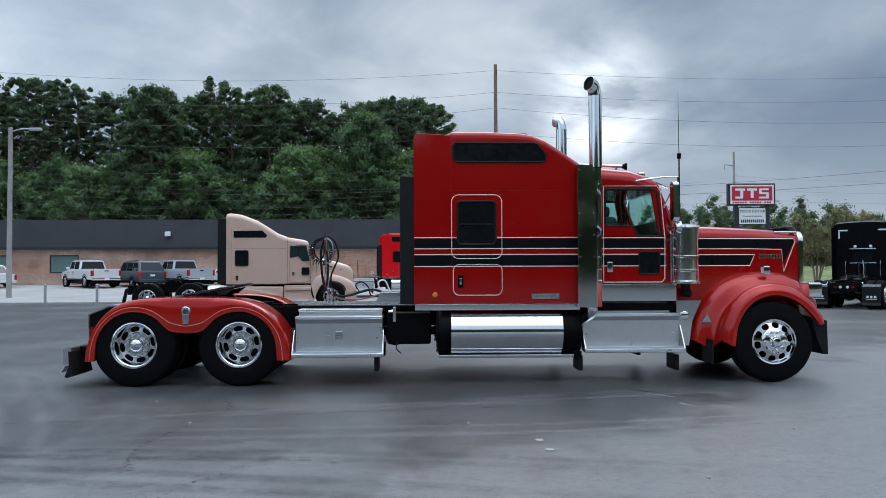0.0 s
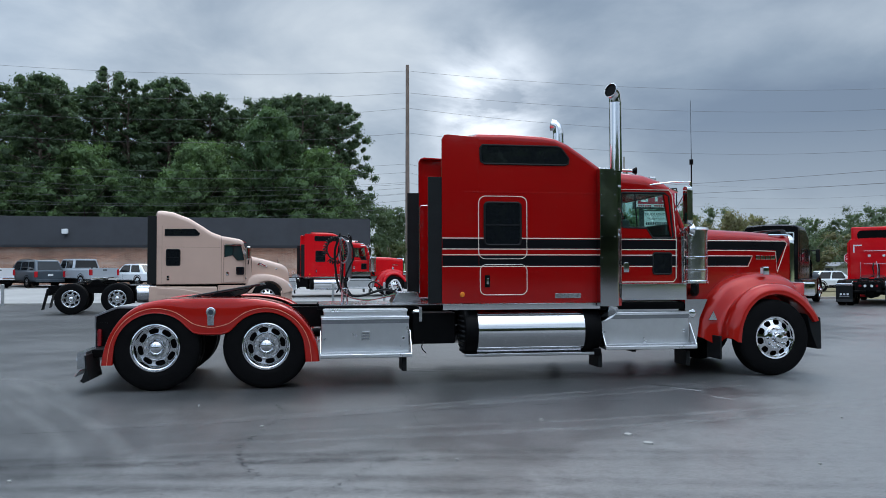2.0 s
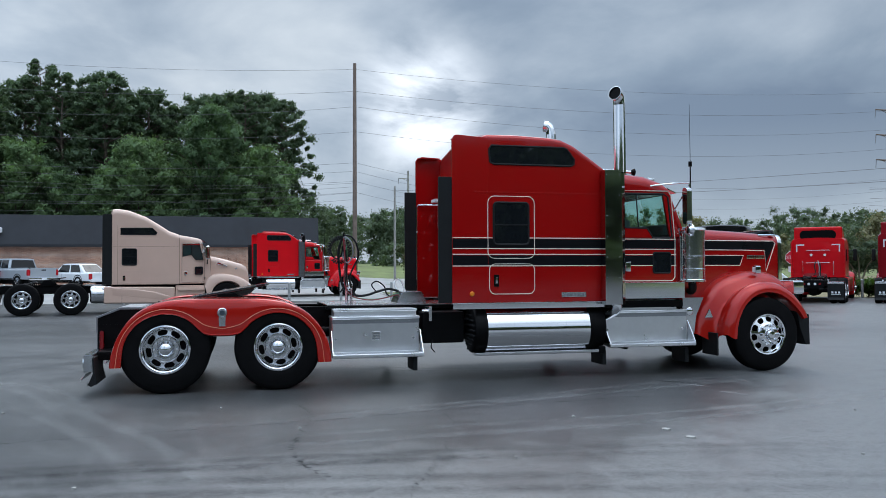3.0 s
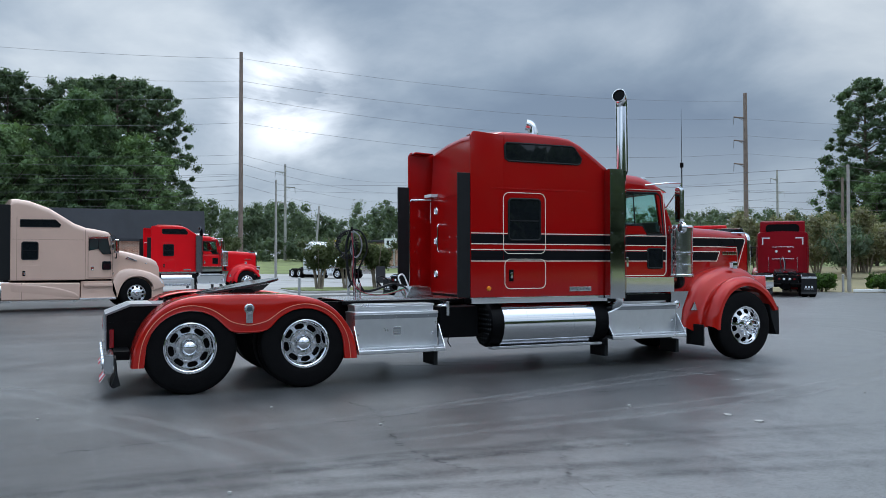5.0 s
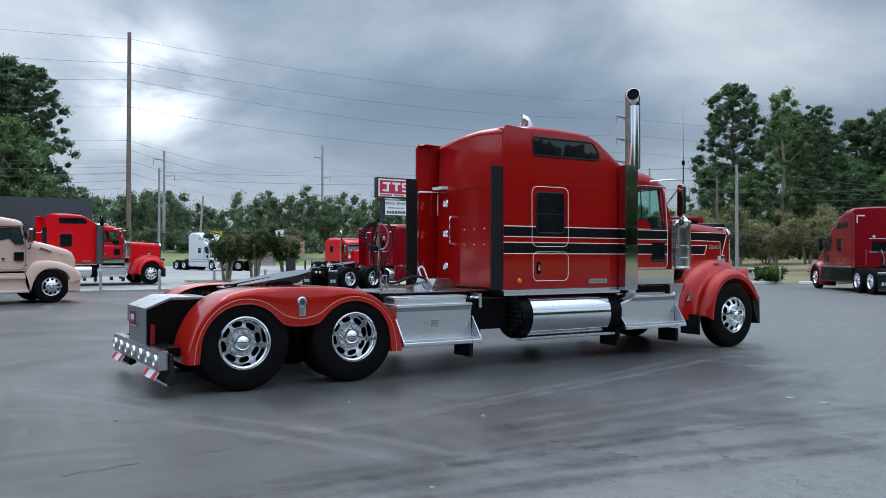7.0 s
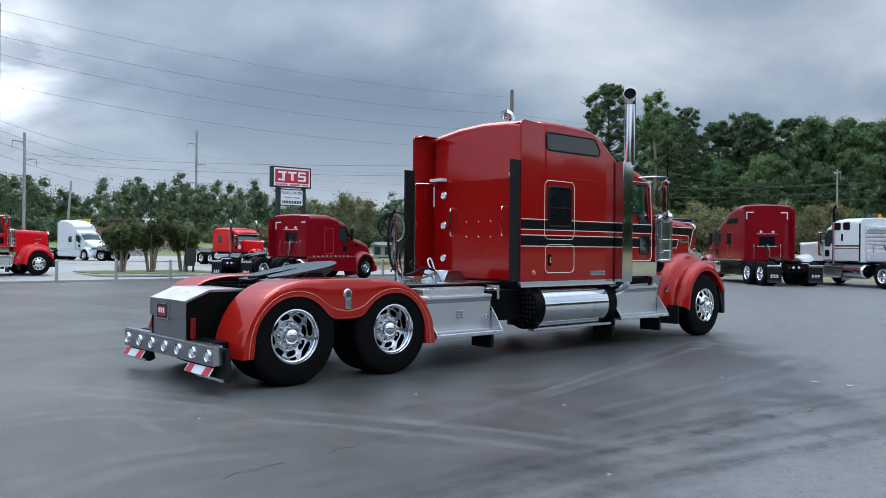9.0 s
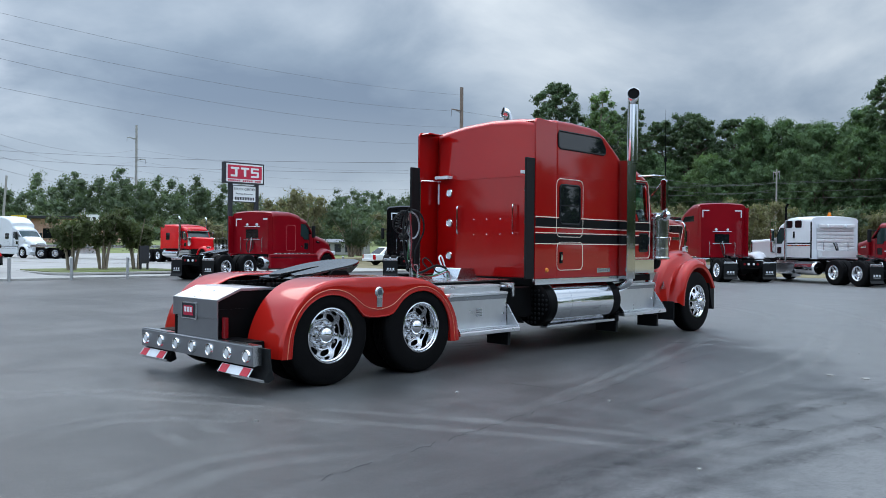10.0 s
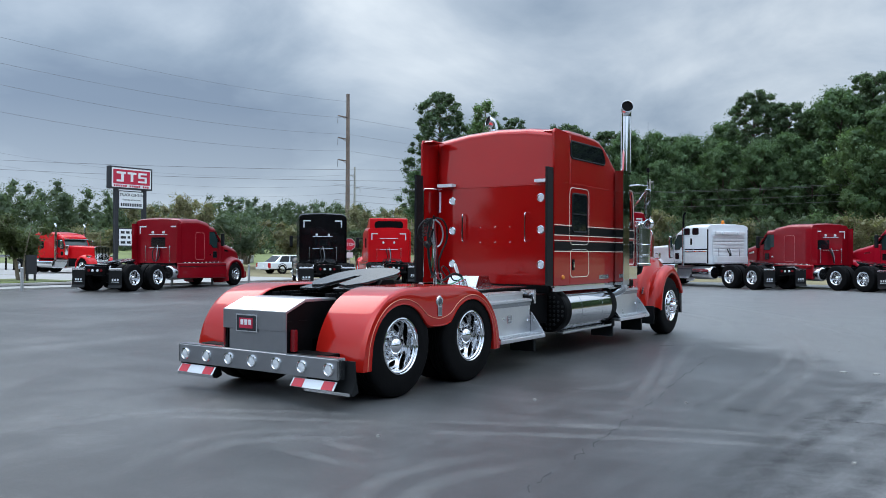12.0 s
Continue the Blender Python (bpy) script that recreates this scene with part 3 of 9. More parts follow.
def wheel(parent, x, side, outer_y, r=0.53, width=0.28, dished=True, simple=False, rim_r=0.288, chrome=None):
    """A truck wheel under its truck: tyre, rim, hub."""
    chrome = chrome or M_CHROME
    y = side * outer_y
    c = (x, y, r)
    ty = part("wheel", tyre_bm(c, r, width, side, rim_r), M_RUBBER, parent, "black road tyre on a polished aluminium wheel")
    if dished:
        lip = lathe([(rim_r + 0.012, 0.006), (rim_r + 0.006, -0.010), (rim_r - 0.006, -0.014), (rim_r - 0.014, -0.004), (rim_r - 0.017, 0.012), (rim_r - 0.028, 0.017), (rim_r - 0.034, 0.03), (rim_r - 0.038, 0.09), (rim_r - 0.042, 0.135), (rim_r - 0.046, 0.152)], c, "y", 48, sign=-side)
        part("rim", lip, chrome, ty, "polished deep-dish aluminium rim", 50)
        part("wheel_disc", holed_disc(c, side, 0.162, rim_r - 0.046, 0.135, 0.150, 8, 0.74, 0.82), M_STEEL, ty)
        flat = lathe([(0.085, 0.120), (0.11, 0.112), (0.152, 0.114), (0.163, 0.136)], c, "y", 36, sign=-side)
        part("bolt_face", flat, M_STEEL, ty)
        hub = lathe([(0.0, 0.010), (0.035, 0.014), (0.066, 0.027), (0.088, 0.050), (0.097, 0.075), (0.099, 0.13)], c, "y", 32, sign=-side)
        nut_r, nut_a = 0.130, 0.066
    else:
        lip = lathe([(rim_r + 0.012, 0.004), (rim_r + 0.004, -0.014), (rim_r - 0.014, -0.010), (rim_r - 0.024, 0.012), (rim_r - 0.03, 0.035)], c, "y", 40, sign=-side)
        part("rim", lip, chrome, ty, "polished aluminium steer rim")
        part("wheel_disc", holed_disc(c, side, 0.158, rim_r - 0.014, -0.02, 0.030, 10, 0.66, 0.62), chrome, ty)
        hub = lathe([(0.0, -0.115), (0.05, -0.11), (0.07, -0.09), (0.078, -0.05), (0.12, -0.04), (0.15, -0.035), (0.17, -0.018)], c, "y", 28, sign=-side)
        nut_r, nut_a = 0.135, -0.09
    part("hub_cap", hub, chrome, ty)
    dark = lathe([(0.02, 0.19), (rim_r, 0.19), (rim_r + 0.01, 0.06)], c, "y", 24, sign=-side)
    part("brake_drum", dark, M_BLACK, ty)
    if not simple:
        shared = None
        for i in range(10):
            a = 2 * math.pi * i / 10
            p = Vector(c) + Vector((nut_r * math.cos(a), -side * (nut_a + 0.05), nut_r * math.sin(a)))
            if shared is None:
                first_nut = part("lug_nut", cyl((0, 0, 0), (0, side * 0.055, 0), 0.019, 0.014, 8), chrome, ty)
                shared = first_nut.data
                first_nut.location = p
            else:
                nut = new("lug_nut", shared)
                nut.parent, nut.location = ty, p
    return ty


def dual_axle(parent, x, r=0.53, simple=False, outer=1.215):
    for side in (-1, 1):
        wheel(parent, x, side, outer, r, 0.27, True, simple)
        inner = lathe([(0.29, 0.0), (r - 0.03, 0.0), (r, 0.04), (r, 0.23), (r - 0.03, 0.27), (0.29, 0.27)], (x, side * (outer - 0.32), r), "y", 32, sign=-side)
        part("inner_wheel", inner, M_RUBBER, parent, "black inner tyre of a dual pair")
    ax = cyl((x, -0.95, r), (x, 0.95, r), 0.09, seg=12)
    lathe([(0.0, -0.24), (0.17, -0.2), (0.24, 0.0), (0.17, 0.2), (0.0, 0.24)], (x, 0, r), "x", 20, ax)
    part("axle", ax, M_BLACK, parent)


def frame_rails(parent, x0, x1, z0=0.72, z1=0.98):
    for side in (-1, 1):
        y = side * 0.43
        bm = box(x0, x1, y - 0.006, y + 0.006, z0, z1)
        for z in (z0, z1):
            box(x0, x1, min(y, y - side * 0.09), max(y, y - side * 0.09), z - 0.008, z + 0.008, bm=bm)
        part("frame_rail", bm, M_BLACK, parent)
    n = max(3, int((x1 - x0) / 1.3))
    for i in range(n):
        x = x0 + 0.15 + (x1 - x0 - 0.3) * i / (n - 1)
        part("cross_member", box(x - 0.05, x + 0.05, -0.42, 0.42, z0 + 0.03, z1 - 0.04, 0.01), M_BLACK, parent)


def fifth_wheel(parent, x, z=1.06, tilt=9):
    """The tilted coupling plate with its throat and ramps."""
    top = []
    for a in range(0, 181, 12):
        top.append((0.42 * math.sin(radians(a)) * 1.0 + 0.12, 0.46 * math.cos(radians(a))))
    prof = [(-0.34, 0.40), (0.12, 0.46), *top[1:-1], (0.12, -0.46), (-0.34, -0.40), (-0.50, -0.26), (-0.44, -0.10), (-0.10, -0.055), (0.02, -0.05), (0.04, 0.0), (0.02, 0.05), (-0.10, 0.055), (-0.44, 0.10), (-0.50, 0.26)]
    bm = prism(prof, -0.016, 0.016, "z", 0.006)
    m = Matrix.Translation((x, 0, z + 0.10)) @ Matrix.Rotation(radians(-tilt), 4, "Y")
    for s in (-1, 1):
        prism([(-0.20, -0.09), (0.24, -0.09), (0.36, -0.022), (-0.34, -0.022)], s * 0.36 - 0.015, s * 0.36 + 0.015, "y", 0, bm)
        box(-0.56, -0.36, min(s * 0.11, s * 0.40), max(s * 0.11, s * 0.40), -0.04, -0.012, 0.005, bm)
    bm.transform(m)
    plate = part("coupling_plate", bm, M_GREASE, parent, "black greased fifth wheel plate tilted back")
    br = bmesh.new()
    for s in (-1, 1):
        prism([(x - 0.28, z - 0.09), (x + 0.28, z - 0.09), (x + 0.10, z + 0.08), (x - 0.10, z + 0.08)], s * 0.44 - 0.03, s * 0.44 + 0.03, "y", 0.006, br)
        box(x - 0.75, x + 0.75, s * 0.40 - 0.06, s * 0.40 + 0.06, z - 0.11, z - 0.08, 0.003, br)
    part("slide_bracket", br, M_BLACK, parent)
    teeth = bmesh.new()
    for s in (-1, 1):
        for i in range(13):
            box(x - 0.95 + i * 0.06, x - 0.92 + i * 0.06, s * 0.40 - 0.03, s * 0.40 + 0.03, z - 0.08, z - 0.045, 0, teeth)
    tagged(part("slide_teeth", teeth, M_BLACK, parent), kind="stuff")
    return plate


def side_panel(name, pts, y, side, thick, material, parent, label="", bevel=0.0):
    """A flat panel on the truck's side, proud of it by thick."""
    a, b = side * y, side * (y + thick)
    return part(name, prism(pts, min(a, b), max(a, b), "y", bevel), material, parent, label)


def window(parent, pts, y, side, trim=0.012, material=None, trim_material=None, thick=0.006):
    g = side_panel("window", pts, y, side, thick, material or M_GLASS, parent, "dark tinted side window")
    part("window_seal", outline_tube(pts, side * (y + thick * 0.7), trim), trim_material or M_BLACKRUB, g)
    return g


def mudflap(parent, x, y0, y1, z0, z1, mark=True):
    f = part("mudflap", box(x - 0.008, x + 0.008, y0, y1, z0, z1, 0.003), M_BLACKRUB, parent, "black rubber mudflap with a white mark")
    if mark:
        w = y1 - y0
        part("flap_clamp", box(x - 0.016, x + 0.012, y0, y1, z1 - 0.05, z1 + 0.012, 0.004), M_STEEL, f)
        part("flap_hem", prism([(x - 0.010, z0 + 0.09), (x + 0.008, z0 + 0.09), (x - 0.05, z0 - 0.02), (x - 0.07, z0 - 0.01)], y0, y1, "y", 0.003), M_BLACKRUB, f)
        for k, (a, b, c, d) in enumerate(((0.24, 0.36, 0.36, 0.48), (0.44, 0.56, 0.36, 0.48), (0.64, 0.76, 0.36, 0.48), (0.2, 0.8, 0.29, 0.315))):
            part("flap_mark", box(x - 0.0125, x - 0.0085, y0 + a * w, y0 + b * w, z0 + c * (z1 - z0), z0 + d * (z1 - z0)), M_WHITETAPE, f)


# ---- the long-nosed conventional truck ----


def rear_fender(parent, side, paint, pin):
    """One full double-arch fender over both rear wheels of a side."""
    top = smooth_path([(-4.625, 0, 0.33), (-4.60, 0, 0.50), (-4.52, 0, 0.72), (-4.38, 0, 0.92), (-4.18, 0, 1.06), (-3.92, 0, 1.122), (-3.60, 0, 1.132), (-3.30, 0, 1.132), (-3.0, 0, 1.130), (-2.72, 0, 1.112), (-2.48, 0, 1.052), (-2.28, 0, 0.935), (-2.12, 0, 0.75), (-2.03, 0, 0.55), (-1.995, 0, 0.33)], 5)
    low = [(-4.49, 0.33)]
    low += [(-3.99 + 0.485 * math.cos(radians(a)), 0.475 + 0.485 * math.sin(radians(a))) for a in range(178, 47, -9)]
    low += [(-3.60, 0.76), (-3.55, 0.71), (-3.47, 0.685), (-3.33, 0.68), (-3.19, 0.685), (-3.11, 0.71), (-3.06, 0.76)]
    low += [(-2.67 + 0.485 * math.cos(radians(a)), 0.475 + 0.485 * math.sin(radians(a))) for a in range(133, 1, -9)]
    low += [(-2.17, 0.33)]
    n = 70
    def even(pts):
        pts = [Vector((p[0], 0, p[-1])) for p in pts]
        d = [0]
        for a, b in zip(pts, pts[1:]):
            d.append(d[-1] + (b - a).length)
        out, k = [], 0
        for i in range(n):
            s = d[-1] * i / (n - 1)
            while k < len(d) - 2 and d[k + 1] < s:
                k += 1
            f = (s - d[k]) / max(d[k + 1] - d[k], 1e-9)
            out.append(pts[k].lerp(pts[k + 1], min(max(f, 0), 1)))
        return out
    top, low = even(top), even(low)
    mid = Vector((-3.33, 0, 0.45))
    def curve(f, y, shrink=0.0):
        out = []
        for a, b in zip(low, top):
            p = a.lerp(b, f)
            if shrink:
                d = (mid - p)
                d.x *= 0.35
                p = p + d.normalized() * shrink
            out.append(Vector((p.x, side * y, p.z)))
        return out
    rows = [curve(-0.02, 1.17), curve(0.0, 1.225), curve(0.03, 1.238), curve(0.25, 1.240), curve(0.6, 1.240), curve(0.86, 1.232), curve(1.0, 1.205, 0.006), curve(1.0, 1.165), curve(1.0, 1.0), curve(1.0, 0.6), curve(1.0, 0.58, 0.02)]
    rows += [curve(1.0, 0.6, 0.035), curve(1.0, 1.15, 0.035)]
    f = part("rear_fender", loft(rows, closed=False), paint, parent, "orange-red painted double-arch fender", 50)
    line = [Vector((p.x, side * 1.242, p.z)) for p in [a.lerp(b, 0.42) if abs(a.x + 3.33) > 0.62 else a.lerp(b, 0.42 - 0.22 * (1 - abs(a.x + 3.33) / 0.62)) for a, b in zip(low, top)]]
    part("pinstripe", tube(line, 0.0045, 5), M_PIN_FENDER if pin is M_PIN else pin, f)
    bead = [Vector((p.x, side * 1.236, p.z)) for p in [a.lerp(b, 0.035) for a, b in zip(low, top)]]
    part("edge_bead", tube(bead, 0.009, 6), paint, f)
    badge = lathe([(0.0, 0.010), (0.036, 0.012), (0.050, 0.014), (0.058, 0.008), (0.062, 0.0)], (-3.33, side * 1.241, 0.965), "y", 24, sign=side)
    prism([(-3.372, 0.93), (-3.288, 0.93), (-3.292, 0.80), (-3.368, 0.80)], min(side * 1.241, side * 1.252), max(side * 1.241, side * 1.252), "y", 0.004, badge)
    part("badge", badge, M_STEEL, f, "small chrome maker's badge")
    for i in range(5):
        part("badge_mark", box(-3.364 + 0.015 * i, -3.357 + 0.015 * i, *sorted((side * 1.2522, side * 1.2545)), 0.812, 0.90), M_GREYSTEEL, f)
    part("badge_face", lathe([(0.0, 0.016), (0.030, 0.015), (0.034, 0.008)], (-3.33, side * 1.241, 0.965), "y", 18, sign=side), M_SLATE, f)
    return f


def step_box(parent, x0, x1, side, name, label, low=0.36, lid=0.84, top=0.965, inset=(0.05, 0.03)):
    """A bright tool or battery box: sheet body, serrated lid edge, a narrower step on top and a step along its foot."""
    s = side
    ys = lambda a, b: sorted((s * a, s * b))
    b = part(name, box(x0 + 0.02, x1 - 0.02, *ys(0.60, 1.01), low + 0.04, lid - 0.001, 0.004), M_ALU, parent, label, 20)
    part("lid_band", box(x0 + 0.015, x1 - 0.015, *ys(0.95, 1.018), lid - 0.055, lid - 0.004, 0.002), M_GREYSTEEL, b, "darker riveted band under the lid", 20)
    lip = part("lid", box(x0 + 0.012, x1 - 0.012, *ys(0.60, 1.035), lid, lid + 0.035, 0.010, segments=3), M_TREAD, b, "bright serrated lid edge", 25)
    riser = part("upper_step", box(x0 + inset[0], x1 - inset[1], *ys(0.60, 0.90), lid + 0.036, top - 0.03, 0.003), M_ALU, b, "", 20)
    part("upper_tread", box(x0 + inset[0] - 0.01, x1 - inset[1] + 0.01, *ys(0.60, 0.915), top - 0.029, top, 0.008, segments=3), M_TREAD, riser, "", 25)
    step = prism([(s * 0.99, low + 0.065), (s * 1.215, low + 0.055), (s * 1.235, low + 0.045), (s * 1.235, low + 0.005), (s * 1.22, low), (s * 0.99, low + 0.02)], x0, x1, "x", 0.004)
    st = part("step", step, M_TREAD, b, "bright serrated step plate", 20)
    teeth = bmesh.new()
    for i in range(int((x1 - x0 - 0.08) / 0.03)):
        x = x0 + 0.04 + 0.03 * i
        for ya, yb, z in ((0.93, 1.03, lid + 0.035), (1.06, 1.225, low + 0.060)):
            box(x, x + 0.016, *ys(ya, yb), z - 0.003, z + 0.007, bm=teeth)
        if inset[0] < x - x0 < x1 - x0 - inset[1] - 0.03:
            box(x, x + 0.016, *ys(0.70, 0.91), top - 0.003, top + 0.007, bm=teeth)
    tagged(part("serration", teeth, M_TREAD, st), kind="stuff")
    for x in (x0 + 0.005, x1 - 0.005):
        part("gusset", prism([(s * 1.005, low + 0.04), (s * 1.225, low + 0.05), (s * 1.225, low + 0.06), (s * 1.02, low + 0.34), (s * 1.005, low + 0.34)], x - 0.005, x + 0.005, "x"), M_STEEL, b)
    for x in (x0 + 0.06, x1 - 0.09):
        part("bolt", lathe([(0.0, 0.012), (0.014, 0.010), (0.018, 0.0)], (x, s * 1.012, low + 0.23), "y", 10, sign=s), M_STEEL, b)
    if name == "tool_box":
        xm = (x0 + x1) / 2
        em = part("box_emblem", box(xm - 0.055, xm + 0.055, *ys(1.011, 1.019), 0.57, 0.68, 0.004), M_STEEL, b, "small embossed maker's plate")
        for k in range(3):
            part("emblem_bar", box(xm - 0.045, xm + 0.045, *ys(1.019, 1.023), 0.585 + 0.032 * k, 0.60 + 0.032 * k), M_GREYSTEEL, em)
        for k in range(5):
            part("band_screw", lathe([(0.0, 0.006), (0.006, 0.0)], (x0 + 0.14 + 0.22 * k, s * 1.0185, lid - 0.03), "y", 6, sign=s), M_CHROME, b)
    return b


def front_fender(parent, side, paint):
    s = side
    crest = smooth_path([(3.20, 0, 0.50), (3.27, 0, 0.78), (3.42, 0, 1.05), (3.66, 0, 1.28), (3.95, 0, 1.40), (4.25, 0, 1.44), (4.55, 0, 1.42), (4.80, 0, 1.30), (5.0, 0, 1.12)], 5)
    outer = smooth_path([(3.70, 0, 0.48), (3.735, 0, 0.72), (3.83, 0, 0.95), (4.0, 0, 1.12), (4.22, 0, 1.20), (4.45, 0, 1.185), (4.66, 0, 1.08), (4.82, 0, 0.93), (4.93, 0, 0.76)], 5)
    arch = smooth_path([(3.77, 0, 0.47), (3.80, 0, 0.70), (3.89, 0, 0.90), (4.04, 0, 1.05), (4.23, 0, 1.115), (4.43, 0, 1.10), (4.61, 0, 1.01), (4.76, 0, 0.87), (4.86, 0, 0.74)], 5)
    mids = []
    for f, y, lift in ((0.0, 0.60, -0.06), (0.07, 0.72, 0.02), (0.17, 0.82, 0.045), (0.28, 0.90, 0.03), (0.38, 0.945, -0.01), (0.50, 0.975, -0.05), (0.60, 1.0, -0.062), (0.68, 1.035, -0.03), (0.76, 1.08, 0.02), (0.86, 1.14, 0.052), (0.94, 1.195, 0.038), (1.0, 1.225, 0.0)):
        mids.append([Vector((a.x + (b.x - a.x) * f - lift * 0.5 * max(0, (4.2 - a.x)), s * y, a.z + (b.z - a.z) * f + lift)) for a, b in zip(crest, outer)])
    mids.append([Vector((a.x, s * 1.232, a.z)) for a in [p.lerp(q, 0.25) for p, q in zip(outer, arch)]])
    mids.append([Vector((a.x, s * 1.228, a.z)) for a in [p.lerp(q, 0.8) for p, q in zip(outer, arch)]])
    mids.append([Vector((a.x, s * 1.19, a.z)) for a in arch])
    mids.append([Vector((a.x, s * 0.8, a.z + 0.03)) for a in arch])
    f = part("front_fender", loft(mids, closed=False), paint, parent, "flared red front fender with a raised crest", 60)
    lamp = part("marker_lamp", box(4.23, 4.33, *sorted((s * 0.92, s * 1.0)), 1.40, 1.52, 0.02), M_CHROME, f, "small chrome turn lamp")
    part("lens", box(4.225, 4.232, *sorted((s * 0.93, s * 0.99)), 1.42, 1.50), M_LENS, lamp)
    sp = part("splash_panel", prism([(3.085, 0.46), (3.25, 0.46), (3.30, 0.80), (3.42, 1.06), (3.085, 1.06)], *sorted((s * 0.90, s * 0.912)), "y"), M_MIRROR, parent, "bright splash panel behind the front fender")
    part("panel_emblem", lathe([(0.0, 0.01), (0.05, 0.008), (0.06, 0.0)], (3.19, s * 0.912, 0.86), "y", 18, sign=s), M_CHROME, sp)
    part("reflector", prism([(3.40, 0.77), (3.53, 0.77), (3.475, 0.90)], *sorted((s * 0.965, s * 0.985)), "y", 0.004), M_STEEL, f, "small grey triangular reflector")
    return f


def long_nose_truck(name, label, m, paint, fender_paint, stripes=True, detail=True, group=""):
    T = thing(name, label, "truck", m, group)
    pin = M_PIN if stripes else paint
    frame_rails(T, -4.62, 4.75)
    dual_axle(T, -3.99, simple=not detail)
    dual_axle(T, -2.66, simple=not detail)
    for s in (-1, 1):
        wheel(T, 4.27, s, 1.20, 0.53, 0.27, False, not detail)
    part("front_axle", cyl((4.27, -1.0, 0.5), (4.27, 1.0, 0.5), 0.06), M_BLACK, T)
    for s in (-1, 1):
        rear_fender(T, s, fender_paint, pin)
        front_fender(T, s, fender_paint)

    # sleeper
    hw = 1.16
    tops = [(-0.09, 3.18), (-0.075, 3.21), (-0.04, 3.238), (0.01, 3.258), (0.07, 3.272), (0.11, 3.273), (0.5, 3.276), (0.95, 3.258), (1.12, 3.235), (1.30, 3.16), (1.5, 3.03), (1.74, 2.865)]
    rings = []
    for x, z in tops:
        w = hw - float(np.interp(x, [-0.09, -0.075, -0.04, 0.01, 0.07], [0.15, 0.10, 0.05, 0.015, 0.0]))
        rings.append([(x, y, zz) for y, zz in rrect(w, 1.035, z, 0.045, 0.02, 5, 0.115)])
    lean = lambda x, z: max(0.0, z - 2.5) * 0.075 * min(1.0, max(0.0, (0.07 - x) / 0.16))
    rings = [[(x + lean(x, z), y, z) for x, y, z in ring] for ring in rings]
    sl = part("sleeper", loft(rings), paint, T, "tall red sleeper box with rounded roof edges", 45)
    # flat sheets of the back wall, the upper one leaning in
    for cut in (0, 1):
        edge = [(y, z) for y, z in rrect(hw - 0.165, 1.05, 3.16, 0.045, 0.02, 5, 0.115) if (z > 2.5) == bool(cut)]
        edge = [(y, z) for y, z in edge if z > 2.5] if cut else []
        if cut:
            k = max(range(len(edge)), key=lambda i: (edge[i] [0] - edge[i - 1][0]) ** 2 + (edge[i][1] - edge[i - 1][1]) ** 2)
            edge = edge[k:] + edge[:k]
            first, last = edge[0], edge[-1]
            edge = [(math.copysign(hw - 0.165, first[0]), 2.501), *edge, (math.copysign(hw - 0.165, last[0]), 2.501)]
        else:
            edge = [(-hw + 0.165, 1.05), (hw - 0.165, 1.05), (hw - 0.165, 2.497), (-hw + 0.165, 2.497)]
        sheet_bm = bmesh.new()
        out = [sheet_bm.verts.new((-0.095 + lean(-0.09, z), y, z)) for y, z in edge]
        back = [sheet_bm.verts.new((-0.0895 + lean(-0.09, z), y, z)) for y, z in edge]
        sheet_bm.faces.new(out)
        for i in range(len(edge)):
            j = (i + 1) % len(edge)
            sheet_bm.faces.new((out[i], out[j], back[j], back[i]))
        bmesh.ops.recalc_face_normals(sheet_bm, faces=sheet_bm.faces)
        part("back_sheet", sheet_bm, paint, sl, "", 5)
    for s in (-1, 1):
        fair = prism([(-0.42, 1.04), (0.068, 1.04), (0.068, 3.238), (-0.10, 3.245), (-0.34, 3.262), (-0.385, 3.255), (-0.42, 3.20)], *sorted((s * (hw - 0.035), s * hw)), "y", 0.006)
        part("side_fairing", fair, paint, sl, "", 50)
        part("rubber_extender", box(-0.60, -0.415, *sorted((s * (hw - 0.05), s * (hw - 0.012))), 1.04, 2.70, 0.006), M_BLACKRUB, sl, "black rubber side extender")
        part("fairing_cap", prism([(-0.40, 3.222), (-0.36, 3.250), (-0.06, 3.236), (-0.06, 3.222)], *sorted((s * (hw - 0.20), s * (hw - 0.036))), "y", 0.006), paint, sl)
        part("sky_window", prism([(1.17, 3.225), (1.20, 3.243), (1.66, 2.945), (1.64, 2.925)], *sorted((s * 0.12, s * 0.92)), "y", 0.006), M_GLASS, sl, "dark sloping window in the roof front")
        part("sky_window_trim", tube([(1.17, s * 0.98, 3.238), (1.68, s * 0.98, 2.912)], 0.013, 6), M_CHROME, sl)
        uw = [(0.12, 3.13), (1.15, 3.13), (1.20, 3.11), (1.31, 2.97), (1.30, 2.905), (1.26, 2.885), (0.15, 2.885), (0.10, 2.915), (0.09, 3.09)]
        window(sl, uw[::-1], hw, s, 0.014)
        w = window(sl, rounded(0.15, 0.64, 1.81, 2.37, 0.05), hw, s, 0.016)
        part("window_bar", box(0.17, 0.62, *sorted((s * (hw + 0.004), s * (hw + 0.012))), 2.065, 2.085), M_BLACKRUB, w)
        part("door_outline", outline_tube(rounded(0.07, 0.725, 1.625, 2.455, 0.09), s * hw, 0.006), pin, sl)
        part("hatch_outline", outline_tube(rounded(0.09, 0.725, 1.15, 1.55, 0.08), s * hw, 0.006), pin, sl)
